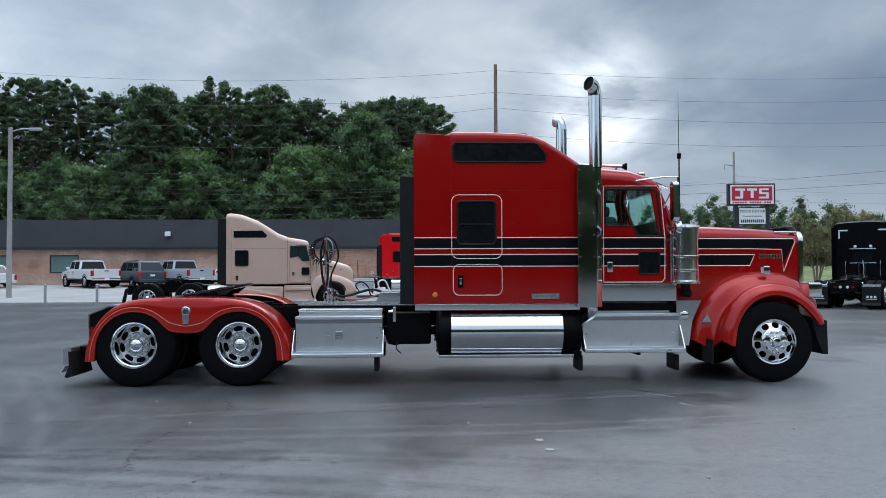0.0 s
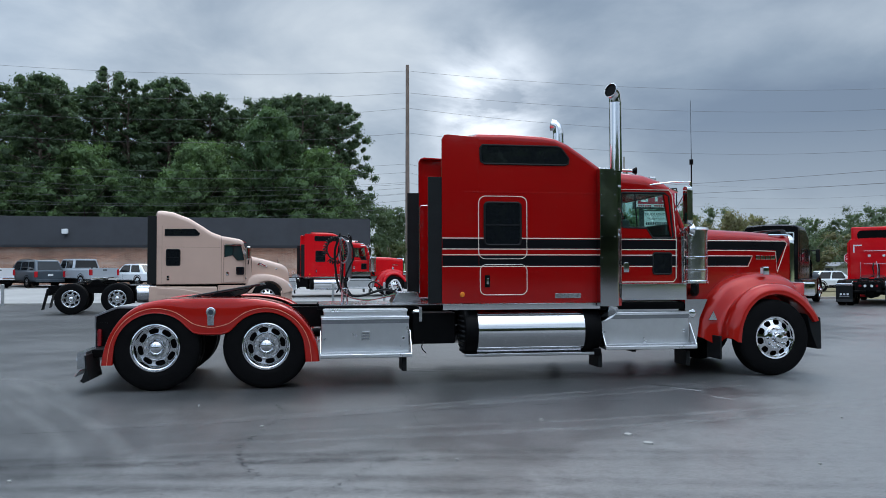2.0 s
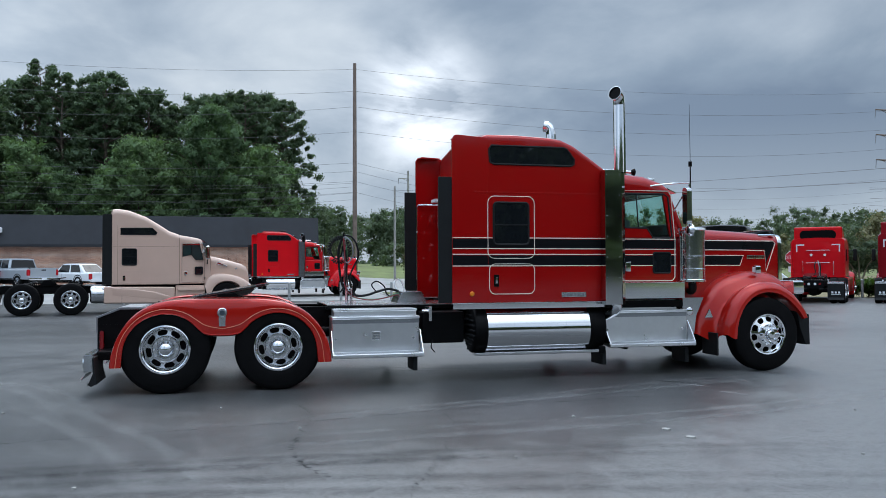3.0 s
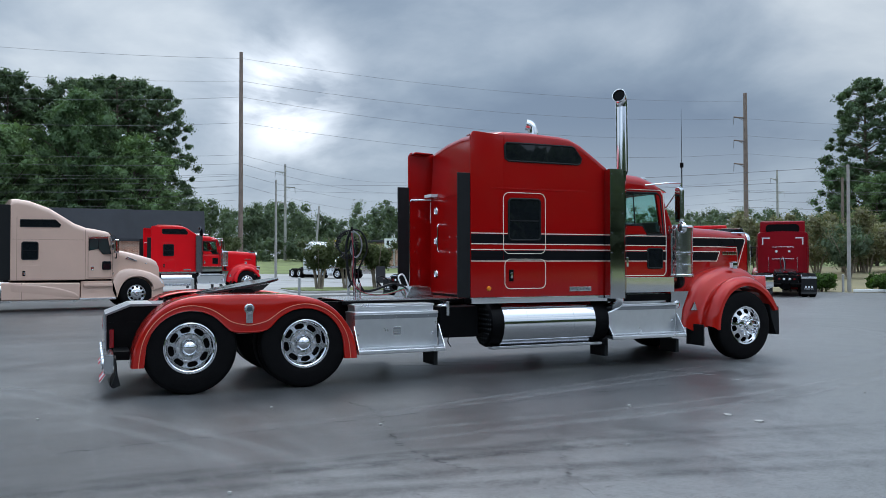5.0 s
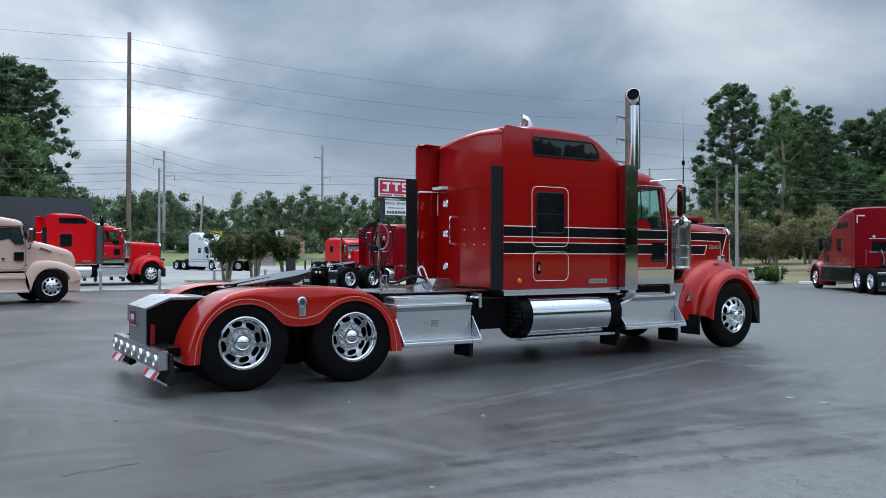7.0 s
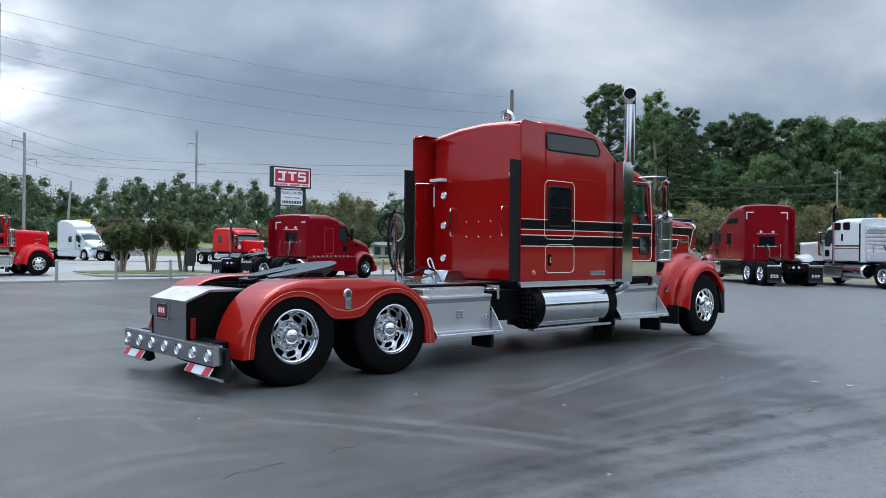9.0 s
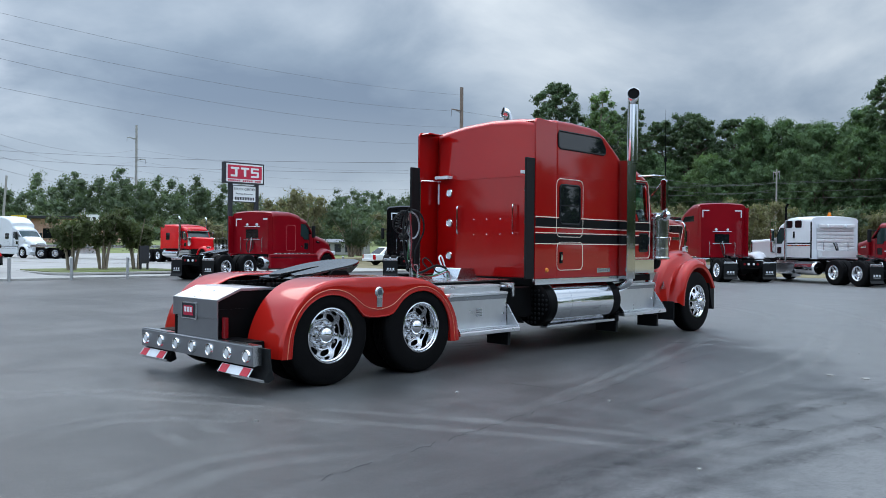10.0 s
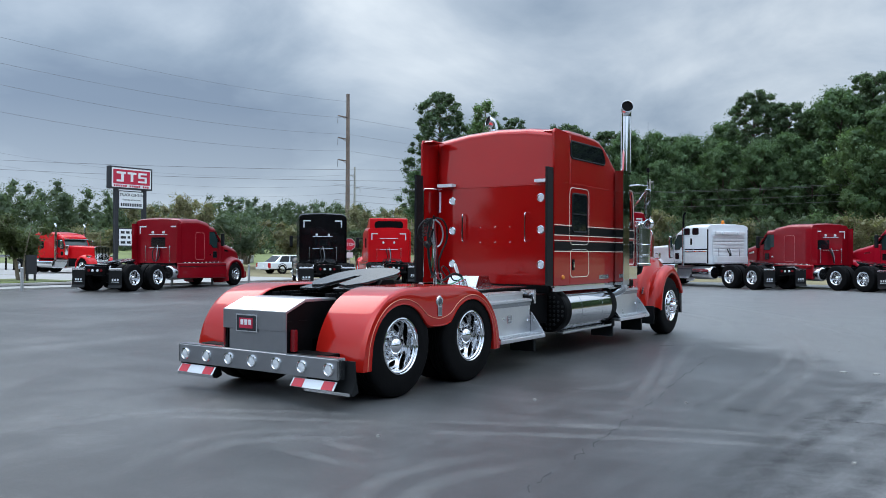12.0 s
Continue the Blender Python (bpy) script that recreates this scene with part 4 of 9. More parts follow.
        part("hatch_latch", box(0.15, 0.22, *sorted((s * hw, s * (hw + 0.012))), 1.25, 1.41, 0.005), M_BLACK, sl, "black hatch latch")
        part("latch_paddle", box(0.17, 0.20, *sorted((s * (hw + 0.012), s * (hw + 0.022))), 1.29, 1.37, 0.004), M_CHROME, sl)
        part("marker_lamp", lathe([(0.0, 0.024), (0.025, 0.02), (0.035, 0.0)], (-0.15, s * hw, 1.155), "y", 16, sign=s), M_AMBER, sl, "round amber marker lamp")
        part("name_plate", box(1.11, 1.47, *sorted((s * hw, s * (hw + 0.006))), 1.10, 1.165, 0.002), M_STEEL, sl)
        for i in range(6):
            part("name_plate_bar", box(1.14 + 0.052 * i, 1.178 + 0.052 * i, *sorted((s * (hw + 0.006), s * (hw + 0.0085))), 1.118, 1.148), M_GREYSTEEL, sl)
        part("chrome_sill", box(-0.41, 1.74, *sorted((s * (hw - 0.05), s * (hw + 0.004))), 0.955, 1.034, 0.004), M_CHROME, sl, "mirror-polished chrome sill")
        if stripes:
            for z0, z1 in ((1.765, 1.885), (1.535, 1.665)):
                side_panel("stripe", [(0.075, z0), (1.735, z0), (1.735, z1), (0.075, z1)], hw, s, 0.003, M_STRIPE, sl, "black stripe edged in cream")
                side_panel("stripe", [(-0.415, z0), (0.07, z0), (0.07, z1), (-0.415, z1)], hw, s, 0.003, M_STRIPE, sl)
                for z in (z0 - 0.016, z1 + 0.008):
                    side_panel("pinline", [(-0.415, z), (1.735, z), (1.735, z + 0.012), (-0.415, z + 0.012)], hw, s, 0.0035, M_PIN, sl)
        if detail:
            rv = bmesh.new()
            for i in range(34):
                x = -0.10 + 1.8 * i / 33
                lathe([(0.0, 0.004), (0.006, 0.003), (0.009, 0.0)], (x, s * hw, 2.51), "y", 6, rv, sign=s)
            for x in (0.86, 1.12, 1.5, 1.64):
                for i in range(11):
                    z = 1.2 + 1.25 * i / 10
                    if stripes and (1.5 < z < 1.92):
                        continue
                    lathe([(0.0, 0.004), (0.005, 0.003), (0.008, 0.0)], (x, s * hw, z), "y", 6, rv, sign=s)
            tagged(part("rivets", rv, paint, sl), kind="stuff")
            part("panel_seam", box(-0.16, 1.735, *sorted((s * hw, s * (hw + 0.0025))), 2.496, 2.5), paint, sl)
    # rear wall
    for s in (-1, 1):
        for z in (2.31, 1.84, 1.33):
            lamp = part("rear_lamp", lathe([(0.044, 0.006), (0.052, 0.014), (0.062, 0.012), (0.068, 0.0)], (-0.095, s * 0.78, z), "x", 20, sign=-1), M_CHROME, sl, "round chrome-rimmed clear lamp")
            part("lens", lathe([(0.0, 0.010), (0.03, 0.009), (0.046, 0.006)], (-0.095, s * 0.78, z), "x", 18, sign=-1), M_LENS, lamp)
        part("grab_handle", tube(smooth_path([(-0.09, s * 0.55, 2.09), (-0.155, s * 0.55, 2.085), (-0.16, s * 0.55, 1.98), (-0.16, s * 0.55, 1.82), (-0.155, s * 0.55, 1.685), (-0.09, s * 0.55, 1.68)], 4), 0.013), M_CHROME, sl, "chrome grab handle")
        part("reflector_strip", box(-0.20, -0.085, *sorted((s * 0.72, s * 1.0)), 2.53, 2.575), M_WHITETAPE, sl, "white reflective strip")
        part("reflector_strip", box(-0.085, -0.055, *sorted((s * 0.995, s * 1.04)), 2.14, 2.46), M_WHITETAPE, sl)
        part("fairing_brace", tube([(-0.09, s * 0.98, 2.50), (-0.38, s * 1.115, 2.50), (-0.405, s * 1.115, 2.46), (-0.405, s * 1.115, 1.12)], 0.012), M_CHROME, sl)
    if detail:
        rv = bmesh.new()
        for y in (-0.26, 0.0, 0.26):
            for z in (1.89, 1.66):
                lathe([(0.0, 0.006), (0.008, 0.004), (0.011, 0.0)], (-0.095, y, z), "x", 8, rv, sign=-1)
        tagged(part("wall_bolts", rv, M_STEEL, sl), kind="stuff")
        part("roof_seam", box(-0.094, -0.09, -0.98, 0.98, 2.515, 2.52), paint, sl)

    # cab
    cw = 1.02
    # roof, back block and pillars; the windows are open between them
    cab_rings = []
    for x, z, w in ((1.74, 2.83, cw), (2.0, 2.83, cw), (2.45, 2.79, cw), (2.72, 2.71, cw - 0.01), (2.83, 2.63, cw - 0.03)):
        cab_rings.append([(x, y, zz) for y, zz in rrect(w, 2.545, z, 0.06 if z < 2.68 else 0.12, 0.02, 5, 0.04)])
    cab = part("cab", loft(cab_rings), paint, T, "red cab joined to the sleeper", 45)
    part("cab_back", box(1.74, 2.11, -cw, cw, 2.0, 2.55, 0.01), paint, cab)
    for s in (-1, 1):
        part("door_frame", prism([(2.80, 2.56), (2.72, 2.56), (2.81, 2.04), (2.84, 1.93), (2.98, 1.93), (2.93, 2.2), (2.86, 2.5)], *sorted((s * (cw - 0.05), s * cw)), "y", 0.006), paint, cab)
        seat = part("seat", box(2.10, 2.32, *sorted((s * 0.35, s * 0.85)), 1.7, 2.19, 0.06, segments=3), M_INTERIOR, cab, "dark grey cab seat")
        part("headrest", box(2.13, 2.25, *sorted((s * 0.47, s * 0.73)), 2.19, 2.34, 0.04), M_INTERIOR, seat)
    part("dashboard", box(2.78, 3.0, -0.95, 0.95, 1.95, 2.12, 0.03), M_INTERIOR, cab)
    part("steering_wheel", tube([(2.66 + 0.10 * math.sin(a), 0.55 + 0.22 * math.cos(a), 2.12 + 0.20 * math.sin(a)) for a in np.linspace(0, 2 * math.pi, 22)], 0.016, 6), M_BLACK, cab)
    nose = [[(x, y, zz) for y, zz in rrect(w, 1.12, z, 0.1, 0.02, 5, 0.02)] for x, z, w in ((1.74, 1.93, cw + 0.002), (2.84, 1.93, cw + 0.002), (3.06, 2.00, 0.95), (3.14, 1.98, 0.90))]
    part("cab_lower", loft(nose), paint, cab, "", 45)
    ws = [(2.845, 2.60), (3.04, 2.09)]
    for s in (-1, 1):
        bm = loft([[(2.842, s * 0.03, 2.62), (2.80, s * 0.93, 2.58)], [(3.065, s * 0.03, 2.09), (3.0, s * 0.93, 2.07)]], closed=False)
        part("windscreen_pane", bm, M_CABGLASS, cab, "green tinted windscreen pane")
        part("screen_pillar", tube([(2.80, s * 0.95, 2.62), (3.03, s * 0.95, 2.06)], 0.035), paint, cab)
        win = [(2.12, 2.54), (2.74, 2.54), (2.80, 2.50), (2.86, 1.94), (2.83, 1.92), (2.56, 1.92), (2.47, 2.05), (2.13, 2.06), (2.11, 2.09), (2.11, 2.52)]
        part("door_panel", prism([(2.10, 1.92), (2.57, 1.92), (2.47, 2.05), (2.10, 2.06)], *sorted((s * (cw - 0.04), s * (cw + 0.002))), "y"), paint, cab)
        w = window(cab, win[::-1], cw - 0.01, s, 0.016, M_CABGLASS)
        part("vent_bar", tube([(2.30, s * (cw + 0.01), 2.53), (2.33, s * (cw + 0.01), 2.07)], 0.009), M_BLACKRUB, w)
        part("door_outline", outline_tube([(2.085, 1.31), (2.86, 1.31), (2.90, 1.36), (2.905, 1.9), (2.85, 2.52), (2.80, 2.585), (2.09, 2.585)], s * (cw + 0.003), 0.007), pin if stripes else M_BLACKRUB, cab)
        peep = window(cab, rounded(2.56, 2.83, 1.42, 1.71, 0.03), cw + 0.002, s, 0.012)
        part("door_handle", box(2.125, 2.205, *sorted((s * (cw + 0.002), s * (cw + 0.03))), 1.44, 1.58, 0.012), M_CHROME, cab, "chrome door handle")
        if stripes:
            for z0, z1 in ((1.765, 1.885), (1.535, 1.665)):
                side_panel("stripe", [(1.76, z0), (2.92, z0), (2.92, z1), (1.76, z1)], cw + 0.002, s, 0.003, M_STRIPE, cab)
                for z in (z0 - 0.016, z1 + 0.008):
                    side_panel("pinline", [(1.76, z), (2.92, z), (2.92, z + 0.012), (1.76, z + 0.012)], cw + 0.002, s, 0.0035, M_PIN, cab)
        part("chrome_sill", box(1.76, 3.05, *sorted((s * (cw - 0.06), s * (cw + 0.008))), 1.06, 1.285, 0.004), M_CHROME, cab, "mirror-polished chrome sill")
        part("visor", prism([(2.70, 2.70), (2.98, 2.58), (2.985, 2.565), (2.70, 2.68)], *sorted((s * 0.02, s * 0.93)), "y"), M_CHROME, cab, "chrome sun visor")
        # mirror on its arms
        mx, my = 3.015, 1.245
        mir = part("mirror", prism(rounded(-0.055, 0.055, 2.10, 2.62, 0.045), 0, 0.09, "y", 0.012), M_CHROME, cab, "tall chrome door mirror")
        mir.matrix_basis = Matrix.Translation((mx, s * my, 0)) @ Matrix.Rotation(radians(90 - s * 8), 4, "Z")
        arms = tube([(2.52, s * 1.0, 2.655), (2.85, s * 1.12, 2.69), (mx, s * my, 2.68), (mx, s * my, 2.05), (2.95, s * 1.03, 1.98)], 0.013)
        tube([(2.88, s * 0.98, 2.25), (mx, s * my, 2.66)], 0.01, bm=arms)
        part("mirror_arm", arms, M_CHROME, cab)
        part("convex_mirror", lathe([(0.0, -0.05), (0.06, -0.04), (0.085, 0.0), (0.088, 0.02), (0.0, 0.02)], (mx, s * my, 2.02), "x", 18, sign=1), M_CHROME, cab)
    part("roof_marker", box(2.62, 2.72, -0.08, 0.08, 2.755, 2.81, 0.02), M_CHROME, cab, "chrome cab marker lamp")
    for y in (-0.75, -0.4, 0.4, 0.75):
        part("roof_marker", box(2.62, 2.72, y - 0.05, y + 0.05, 2.735, 2.80, 0.02), M_CHROME, cab)
    for y in (-0.55, 0.55):
        horn = part("air_horn", cyl((1.80, y, 2.935), (2.46, y, 2.905), 0.012, 0.024, 12), M_CHROME, cab, "slim chrome roof air horn")
        part("horn_bell", lathe([(0.024, 0.0), (0.05, 0.05), (0.055, 0.06), (0.0, 0.055)], (2.46, y, 2.905), "x", 14), M_BLACK, horn)
        part("horn_post", cyl((2.38, y, 2.80), (2.38, y, 2.90), 0.016, seg=8), M_CHROME, horn)
    part("roof_vent", box(0.88, 1.20, -0.2, 0.2, 3.33, 3.43, 0.03), M_BLACKRUB, sl, "low black roof vent")
    for s in (-1,):
        ant = cyl((3.04, s * 1.226, 2.10), (3.04, s * 1.226, 2.92), 0.009, seg=6)
        cyl((3.04, s * 1.226, 2.92), (3.04, s * 1.226, 2.99), 0.026, seg=10, bm=ant)
        cyl((3.04, s * 1.226, 2.99), (3.035, s * 1.226, 3.80), 0.005, 0.002, 5, ant)
        part("aerial", ant, M_BLACK, cab, "thin black whip aerial")

    # hood and grille
    hood_rings = []
    for x, z, w in ((3.06, 2.05, 0.86), (3.12, 2.055, 0.80), (3.6, 2.05, 0.755), (4.2, 2.025, 0.69), (4.7, 1.99, 0.635), (4.88, 1.972, 0.615)):
        hood_rings.append([(x, y, zz) for y, zz in rrect(w, 1.0, z, 0.13, 0.02, 5, 0.035)])
    hood = part("hood", loft(hood_rings), paint, T, "long square red hood", 45)
    def hood_w(x):
        return float(np.interp(x, [3.12, 3.6, 4.2, 4.7, 4.88], [0.80, 0.755, 0.69, 0.635, 0.615]))
    grille = bmesh.new()
    loft([[(x, y, zz) for y, zz in rrect(w, 0.95, z, 0.12, 0.03, 5, 0.03)] for x, z, w in ((4.88, 1.99, 0.63), (4.895, 1.997, 0.635), (4.948, 1.99, 0.63), (4.955, 1.97, 0.61))], bm=grille)
    gr = part("grille", grille, M_CHROME, hood, "tall chrome grille shell", 40)
    for i in range(16):
        y = -0.53 + 1.06 * i / 15
        part("grille_bar", box(4.955, 4.965, y - 0.012, y + 0.012, 1.02, 1.92, 0.003), M_STEEL, gr)
    front = [Vector(p) for p in smooth_path([(4.55, -0.60, 2.0), (4.78, -0.605, 2.0), (4.90, -0.54, 2.0), (4.955, -0.25, 2.01), (4.965, 0.0, 2.012), (4.955, 0.25, 2.01), (4.90, 0.54, 2.0), (4.78, 0.605, 2.0), (4.55, 0.60, 2.0)], 4)]
    lips = [[p + Vector((dx * (0.3 + 0.7 * (p.x - 4.55) / 0.41), 0, dz * (0.3 + 0.7 * (p.x - 4.55) / 0.41))) for p in front] for dx, dz in ((0.0, -0.02), (-0.03, 0.05), (-0.055, 0.075), (-0.06, 0.07), (-0.04, 0.04), (-0.012, -0.02))]
    part("bug_deflector", loft(lips, closed=False), M_GLASS, hood, "dark curved deflector across the hood front")
    part("deflector_trim", tube([p + Vector((0.004, 0, -0.012)) for p in front], 0.012, 6), M_CHROME, hood)
    def wrap(points, s, material, name, lift):
        own = bmesh.new()
        for off in (0.0, lift):
            own.faces.new([own.verts.new((x, s * (hood_w(x) + 0.001 + off), z)) for x, z in points])
        n = len(points)
        own.verts.ensure_lookup_table()
        for i in range(n):
            own.faces.new((own.verts[i], own.verts[(i + 1) % n], own.verts[n + (i + 1) % n], own.verts[n + i]))
        part(name, own, material, hood)
    for s in (-1, 1):
        if stripes:
            wrap([(3.14, 1.765), (4.2, 1.765), (4.2, 1.885), (3.14, 1.885)], s, M_STRIPE, "stripe", 0.003)
            wrap([(4.2, 1.765), (4.64, 1.765), (4.64, 1.885), (4.2, 1.885)], s, M_STRIPE, "stripe", 0.003)
            wrap([(4.64, 1.765), (4.655, 1.55), (4.83, 1.86), (4.80, 1.885), (4.64, 1.885)], s, M_STRIPE, "stripe", 0.003)
            wrap([(3.14, 1.535), (3.6, 1.535), (3.6, 1.665), (3.14, 1.665)], s, M_STRIPE, "stripe", 0.003)
            wrap([(3.6, 1.535), (4.165, 1.535), (4.225, 1.665), (3.6, 1.665)], s, M_STRIPE, "stripe", 0.003)
            line = lambda pts: [Vector((x, s * (hood_w(x) + 0.003), z)) for x, z in pts]
            part("pinline", tube(line([(3.14, 1.895), (3.6, 1.895), (4.2, 1.895), (4.805, 1.895), (4.84, 1.86), (4.665, 1.44), (4.64, 1.745), (4.2, 1.755), (3.6, 1.755), (3.14, 1.755)]), 0.007, 5), M_PIN, hood)
            part("pinline", tube(line([(3.14, 1.675), (3.6, 1.675), (4.245, 1.675), (4.175, 1.525), (3.6, 1.525), (3.14, 1.525)]), 0.007, 5), M_PIN, hood)
        for i in range(8):
            x = 4.30 + 0.042 * i
            part("name_bar", box(x, x + 0.030, *sorted((s * (hood_w(x) + 0.001), s * (hood_w(x) + 0.012))), 1.625, 1.680, 0.003), M_CHROME, hood)
        ac = lathe([(0.0, 2.075), (0.10, 2.075), (0.188, 2.06), (0.195, 2.03), (0.182, 2.02), (0.182, 1.66), (0.187, 1.655), (0.187, 1.63), (0.182, 1.625), (0.182, 1.48), (0.187, 1.475), (0.187, 1.45), (0.182, 1.445), (0.182, 1.33), (0.195, 1.32), (0.195, 1.29), (0.12, 1.27), (0.0, 1.27)], (3.17, s * 1.03, 0), "z", 32)
        air = part("air_cleaner", ac, M_CANISTER, T, "chrome air cleaner canister beside the hood")
        part("inlet_pipe", tube(smooth_path([(3.17, s * 1.03, 1.28), (3.2, s * 0.98, 1.18), (3.3, s * 0.75, 1.15)], 4), 0.06), M_BLACKRUB, air)
        part("bracket_rail", box(3.34, 3.36, *sorted((s * 0.90, s * 0.98)), 1.30, 1.86, 0.004), M_CHROME, air)
        part("bracket_rail", box(2.965, 2.985, *sorted((s * 0.98, s * 1.06)), 1.30, 1.95, 0.004), M_STEEL, air)
        # exhaust
        pl = [(1.688, s * 1.18), (1.688, s * 1.318), (1.694, s * 1.326), (1.925, s * 1.330), (1.938, s * 1.324), (2.008, s * 1.262), (2.014, s * 1.25), (2.014, s * 1.18)]
        ex = part("exhaust_shield", prism(pl, 0.995, 2.83, "z"), M_MIRROR if detail else M_DARKMESH, T, "mirror-polished flat exhaust heat shield", 5)
        part("muffler", cyl((1.86, s * 1.15, 1.0), (1.86, s * 1.15, 2.80), 0.12, seg=20), M_STEEL, ex)
        rv2 = bmesh.new()
        for k in range(7):
            z = 1.08 + 0.28 * k
            for x in (1.712, 1.895):
                lathe([(0.0, 0.005), (0.006, 0.004), (0.009, 0.0)], (x, s * 1.329, z), "y", 6, rv2, sign=s)
        tagged(part("shield_rivets", rv2, M_STEEL, ex), kind="stuff")
        up_to = 0.0 if detail else -0.72
        turn = [(1.937, 1.262, 2.80), (1.937, 1.262, 3.10 + up_to * 0.35), (1.937, 1.262, 3.66 + up_to), (1.936, 1.263, 3.745 + up_to), (1.922, 1.272, 3.82 + up_to), (1.890, 1.293, 3.868 + up_to), (1.845, 1.322, 3.884 + up_to)]
        path = smooth_path([(x, s * y, z) for x, y, z in turn], 4)
        part("exhaust_pipe", tube(path, [0.084 + 0.010 * max(0, i - 16) / 8 for i in range(len(path))], 20, caps=False), M_CHROME if detail else M_BLACK, ex, "tall chrome exhaust stack with a turned-out tip", 60)
        way = (path[-1] - path[-2]).normalized()
        a, b = way.orthogonal().normalized(), way.cross(way.orthogonal().normalized())
        part("tip_lip", tube([path[-1] + 0.094 * (math.cos(k) * a + math.sin(k) * b) for k in np.linspace(0, 2 * math.pi, 22)], 0.006, 5), M_STEEL, ex)
        part("pipe_throat", tube([path[-1] - way * 0.012, path[-1] - way * 0.03], 0.089, 18), M_BLACK, ex)
        part("elbow_pipe", tube(smooth_path([(1.88, s * 1.24, 1.02), (1.88, s * 1.22, 0.92), (1.8, s * 1.0, 0.82), (1.7, s * 0.7, 0.8)], 4), 0.07, 14), M_CHROME, ex)
        # boxes, tanks, steps
        step_box(T, -1.99, -0.82, s, "tool_box", "bright aluminium tool box with a serrated step")
        step_box(T, 1.79, 3.10, s, "battery_box", "bright aluminium battery box with cab steps", 0.40, 0.86, 1.03, (0.15, 0.11))
        tank = lathe([(0.0, -0.12), (0.25, -0.12), (0.30, -0.10), (0.318, -0.06), (0.318, 1.73), (0.30, 1.76), (0.0, 1.77)], (0, s * 0.88, 0.665), "x", 40)
        tk = part("fuel_tank", tank, M_BLACK, T, "black-ended fuel tank with a polished wrap")
        part("polished_wrap", lathe([(0.3185, 0.06), (0.326, 0.0605), (0.326, 0.41), (0.3225, 0.4105), (0.3225, 0.425), (0.326, 0.4255), (0.326, 1.15), (0.3225, 1.1505), (0.3225, 1.165), (0.326, 1.1655), (0.326, 1.515), (0.3185, 1.5155)], (0, s * 0.88, 0.665), "x", 44), M_CHROME, tk, "mirror-polished tank wrap", 30)
        tread = bmesh.new()
        for i in range(9):
            for j in range(9):
                y, z = -0.26 + 0.065 * i, -0.26 + 0.065 * j
                if y * y + z * z < 0.075:
                    lathe([(0.0, 0.012), (0.016, 0.008), (0.022, 0.0)], (-0.12, s * 0.88 + y, 0.665 + z), "x", 6, tread, sign=-1)
        tagged(part("tank_tread", tread, M_BLACKRUB, tk), kind="stuff")
        part("tank_cap", lathe([(0.0, 0.05), (0.05, 0.05), (0.055, 0.0)], (1.62, s * 0.98, 0.965), "z", 16), M_STEEL, tk)
        part("step_bar", box(-0.10, 1.74, *sorted((s * 1.02, s * 1.14)), 0.335, 0.375, 0.008), M_STEEL, tk, "bright step rail under the tank")
        part("tank_bracket", box(1.66, 1.76, *sorted((s * 0.55, s * 1.15)), 0.32, 0.42, 0.01), M_BLACK, tk)
        for x, z0 in ((-0.90, 0.17), (1.76, 0.16), (3.03, 0.16)):
            part("splash_flap", box(x - 0.04, x + 0.02, *sorted((s * 0.75, s * 1.12)), z0, 0.36, 0.006), M_BLACKRUB, T)
        part("rear_splash_flap", box(3.46, 3.49, *sorted((s * 0.80, s * 1.18)), 0.24, 0.56, 0.006), M_BLACKRUB, T)
        part("front_valance", prism([(4.78, 0.86), (4.99, 0.80), (5.0, 0.36), (4.93, 0.36), (4.84, 0.60)], *sorted((s * 0.6, s * 1.18)), "y", 0.008), M_BLACKRUB, T)
        part("headlight", box(4.78, 4.97, *sorted((s * 0.74, s * 1.12)), 1.10, 1.30, 0.03), M_CHROME, T, "chrome headlamp pod")
    part("bumper", box(4.93, 4.985, -1.0, 1.0, 0.38, 0.82, 0.015), M_CHROME, T, "chrome front bumper")
    part("radiator", box(4.0, 4.85, -0.55, 0.55, 0.75, 1.1), M_BLACK, T)
    part("gearbox", box(1.2, 4.0, -0.38, 0.38, 0.45, 1.05, 0.05), M_BLACK, T)
    part("floor_pan", box(-0.18, 3.05, -0.95, 0.95, 0.93, 1.03), M_BLACK, T)
    part("air_tank", cyl((-0.7, -0.1, 0.55), (-0.7, 0.6, 0.55), 0.14, seg=16), M_BLACK, T)
    part("drive_shaft", cyl((-2.5, 0, 0.6), (1.3, 0, 0.62), 0.06), M_BLACK, T)
    part("chassis_box", box(-0.78, -0.2, -0.95, 0.95, 0.50, 0.92, 0.03), M_BLACK, T)

    for s in (-1, 1):
        bracket = part("air_bracket", box(-0.70, -0.66, *sorted((s * 0.78, s * 1.0)), 0.80, 0.99, 0.004), M_STEEL, T, "bright bracket with air fittings")
        for k in range(3):
            part("fitting", cyl((-0.70, s * (0.83 + 0.065 * k), 0.93 - 0.04 * (k % 2)), (-0.76, s * (0.83 + 0.065 * k), 0.93 - 0.04 * (k % 2)), 0.02, 0.016, 8), M_CHROME, bracket)
        part("loose_cable", tube(smooth_path([(-0.68, s * 0.9, 0.80), (-0.62, s * 0.93, 0.62), (-0.66, s * 0.95, 0.46), (-0.60, s * 0.9, 0.38)], 4), 0.008, 5), M_BLACKRUB, bracket)
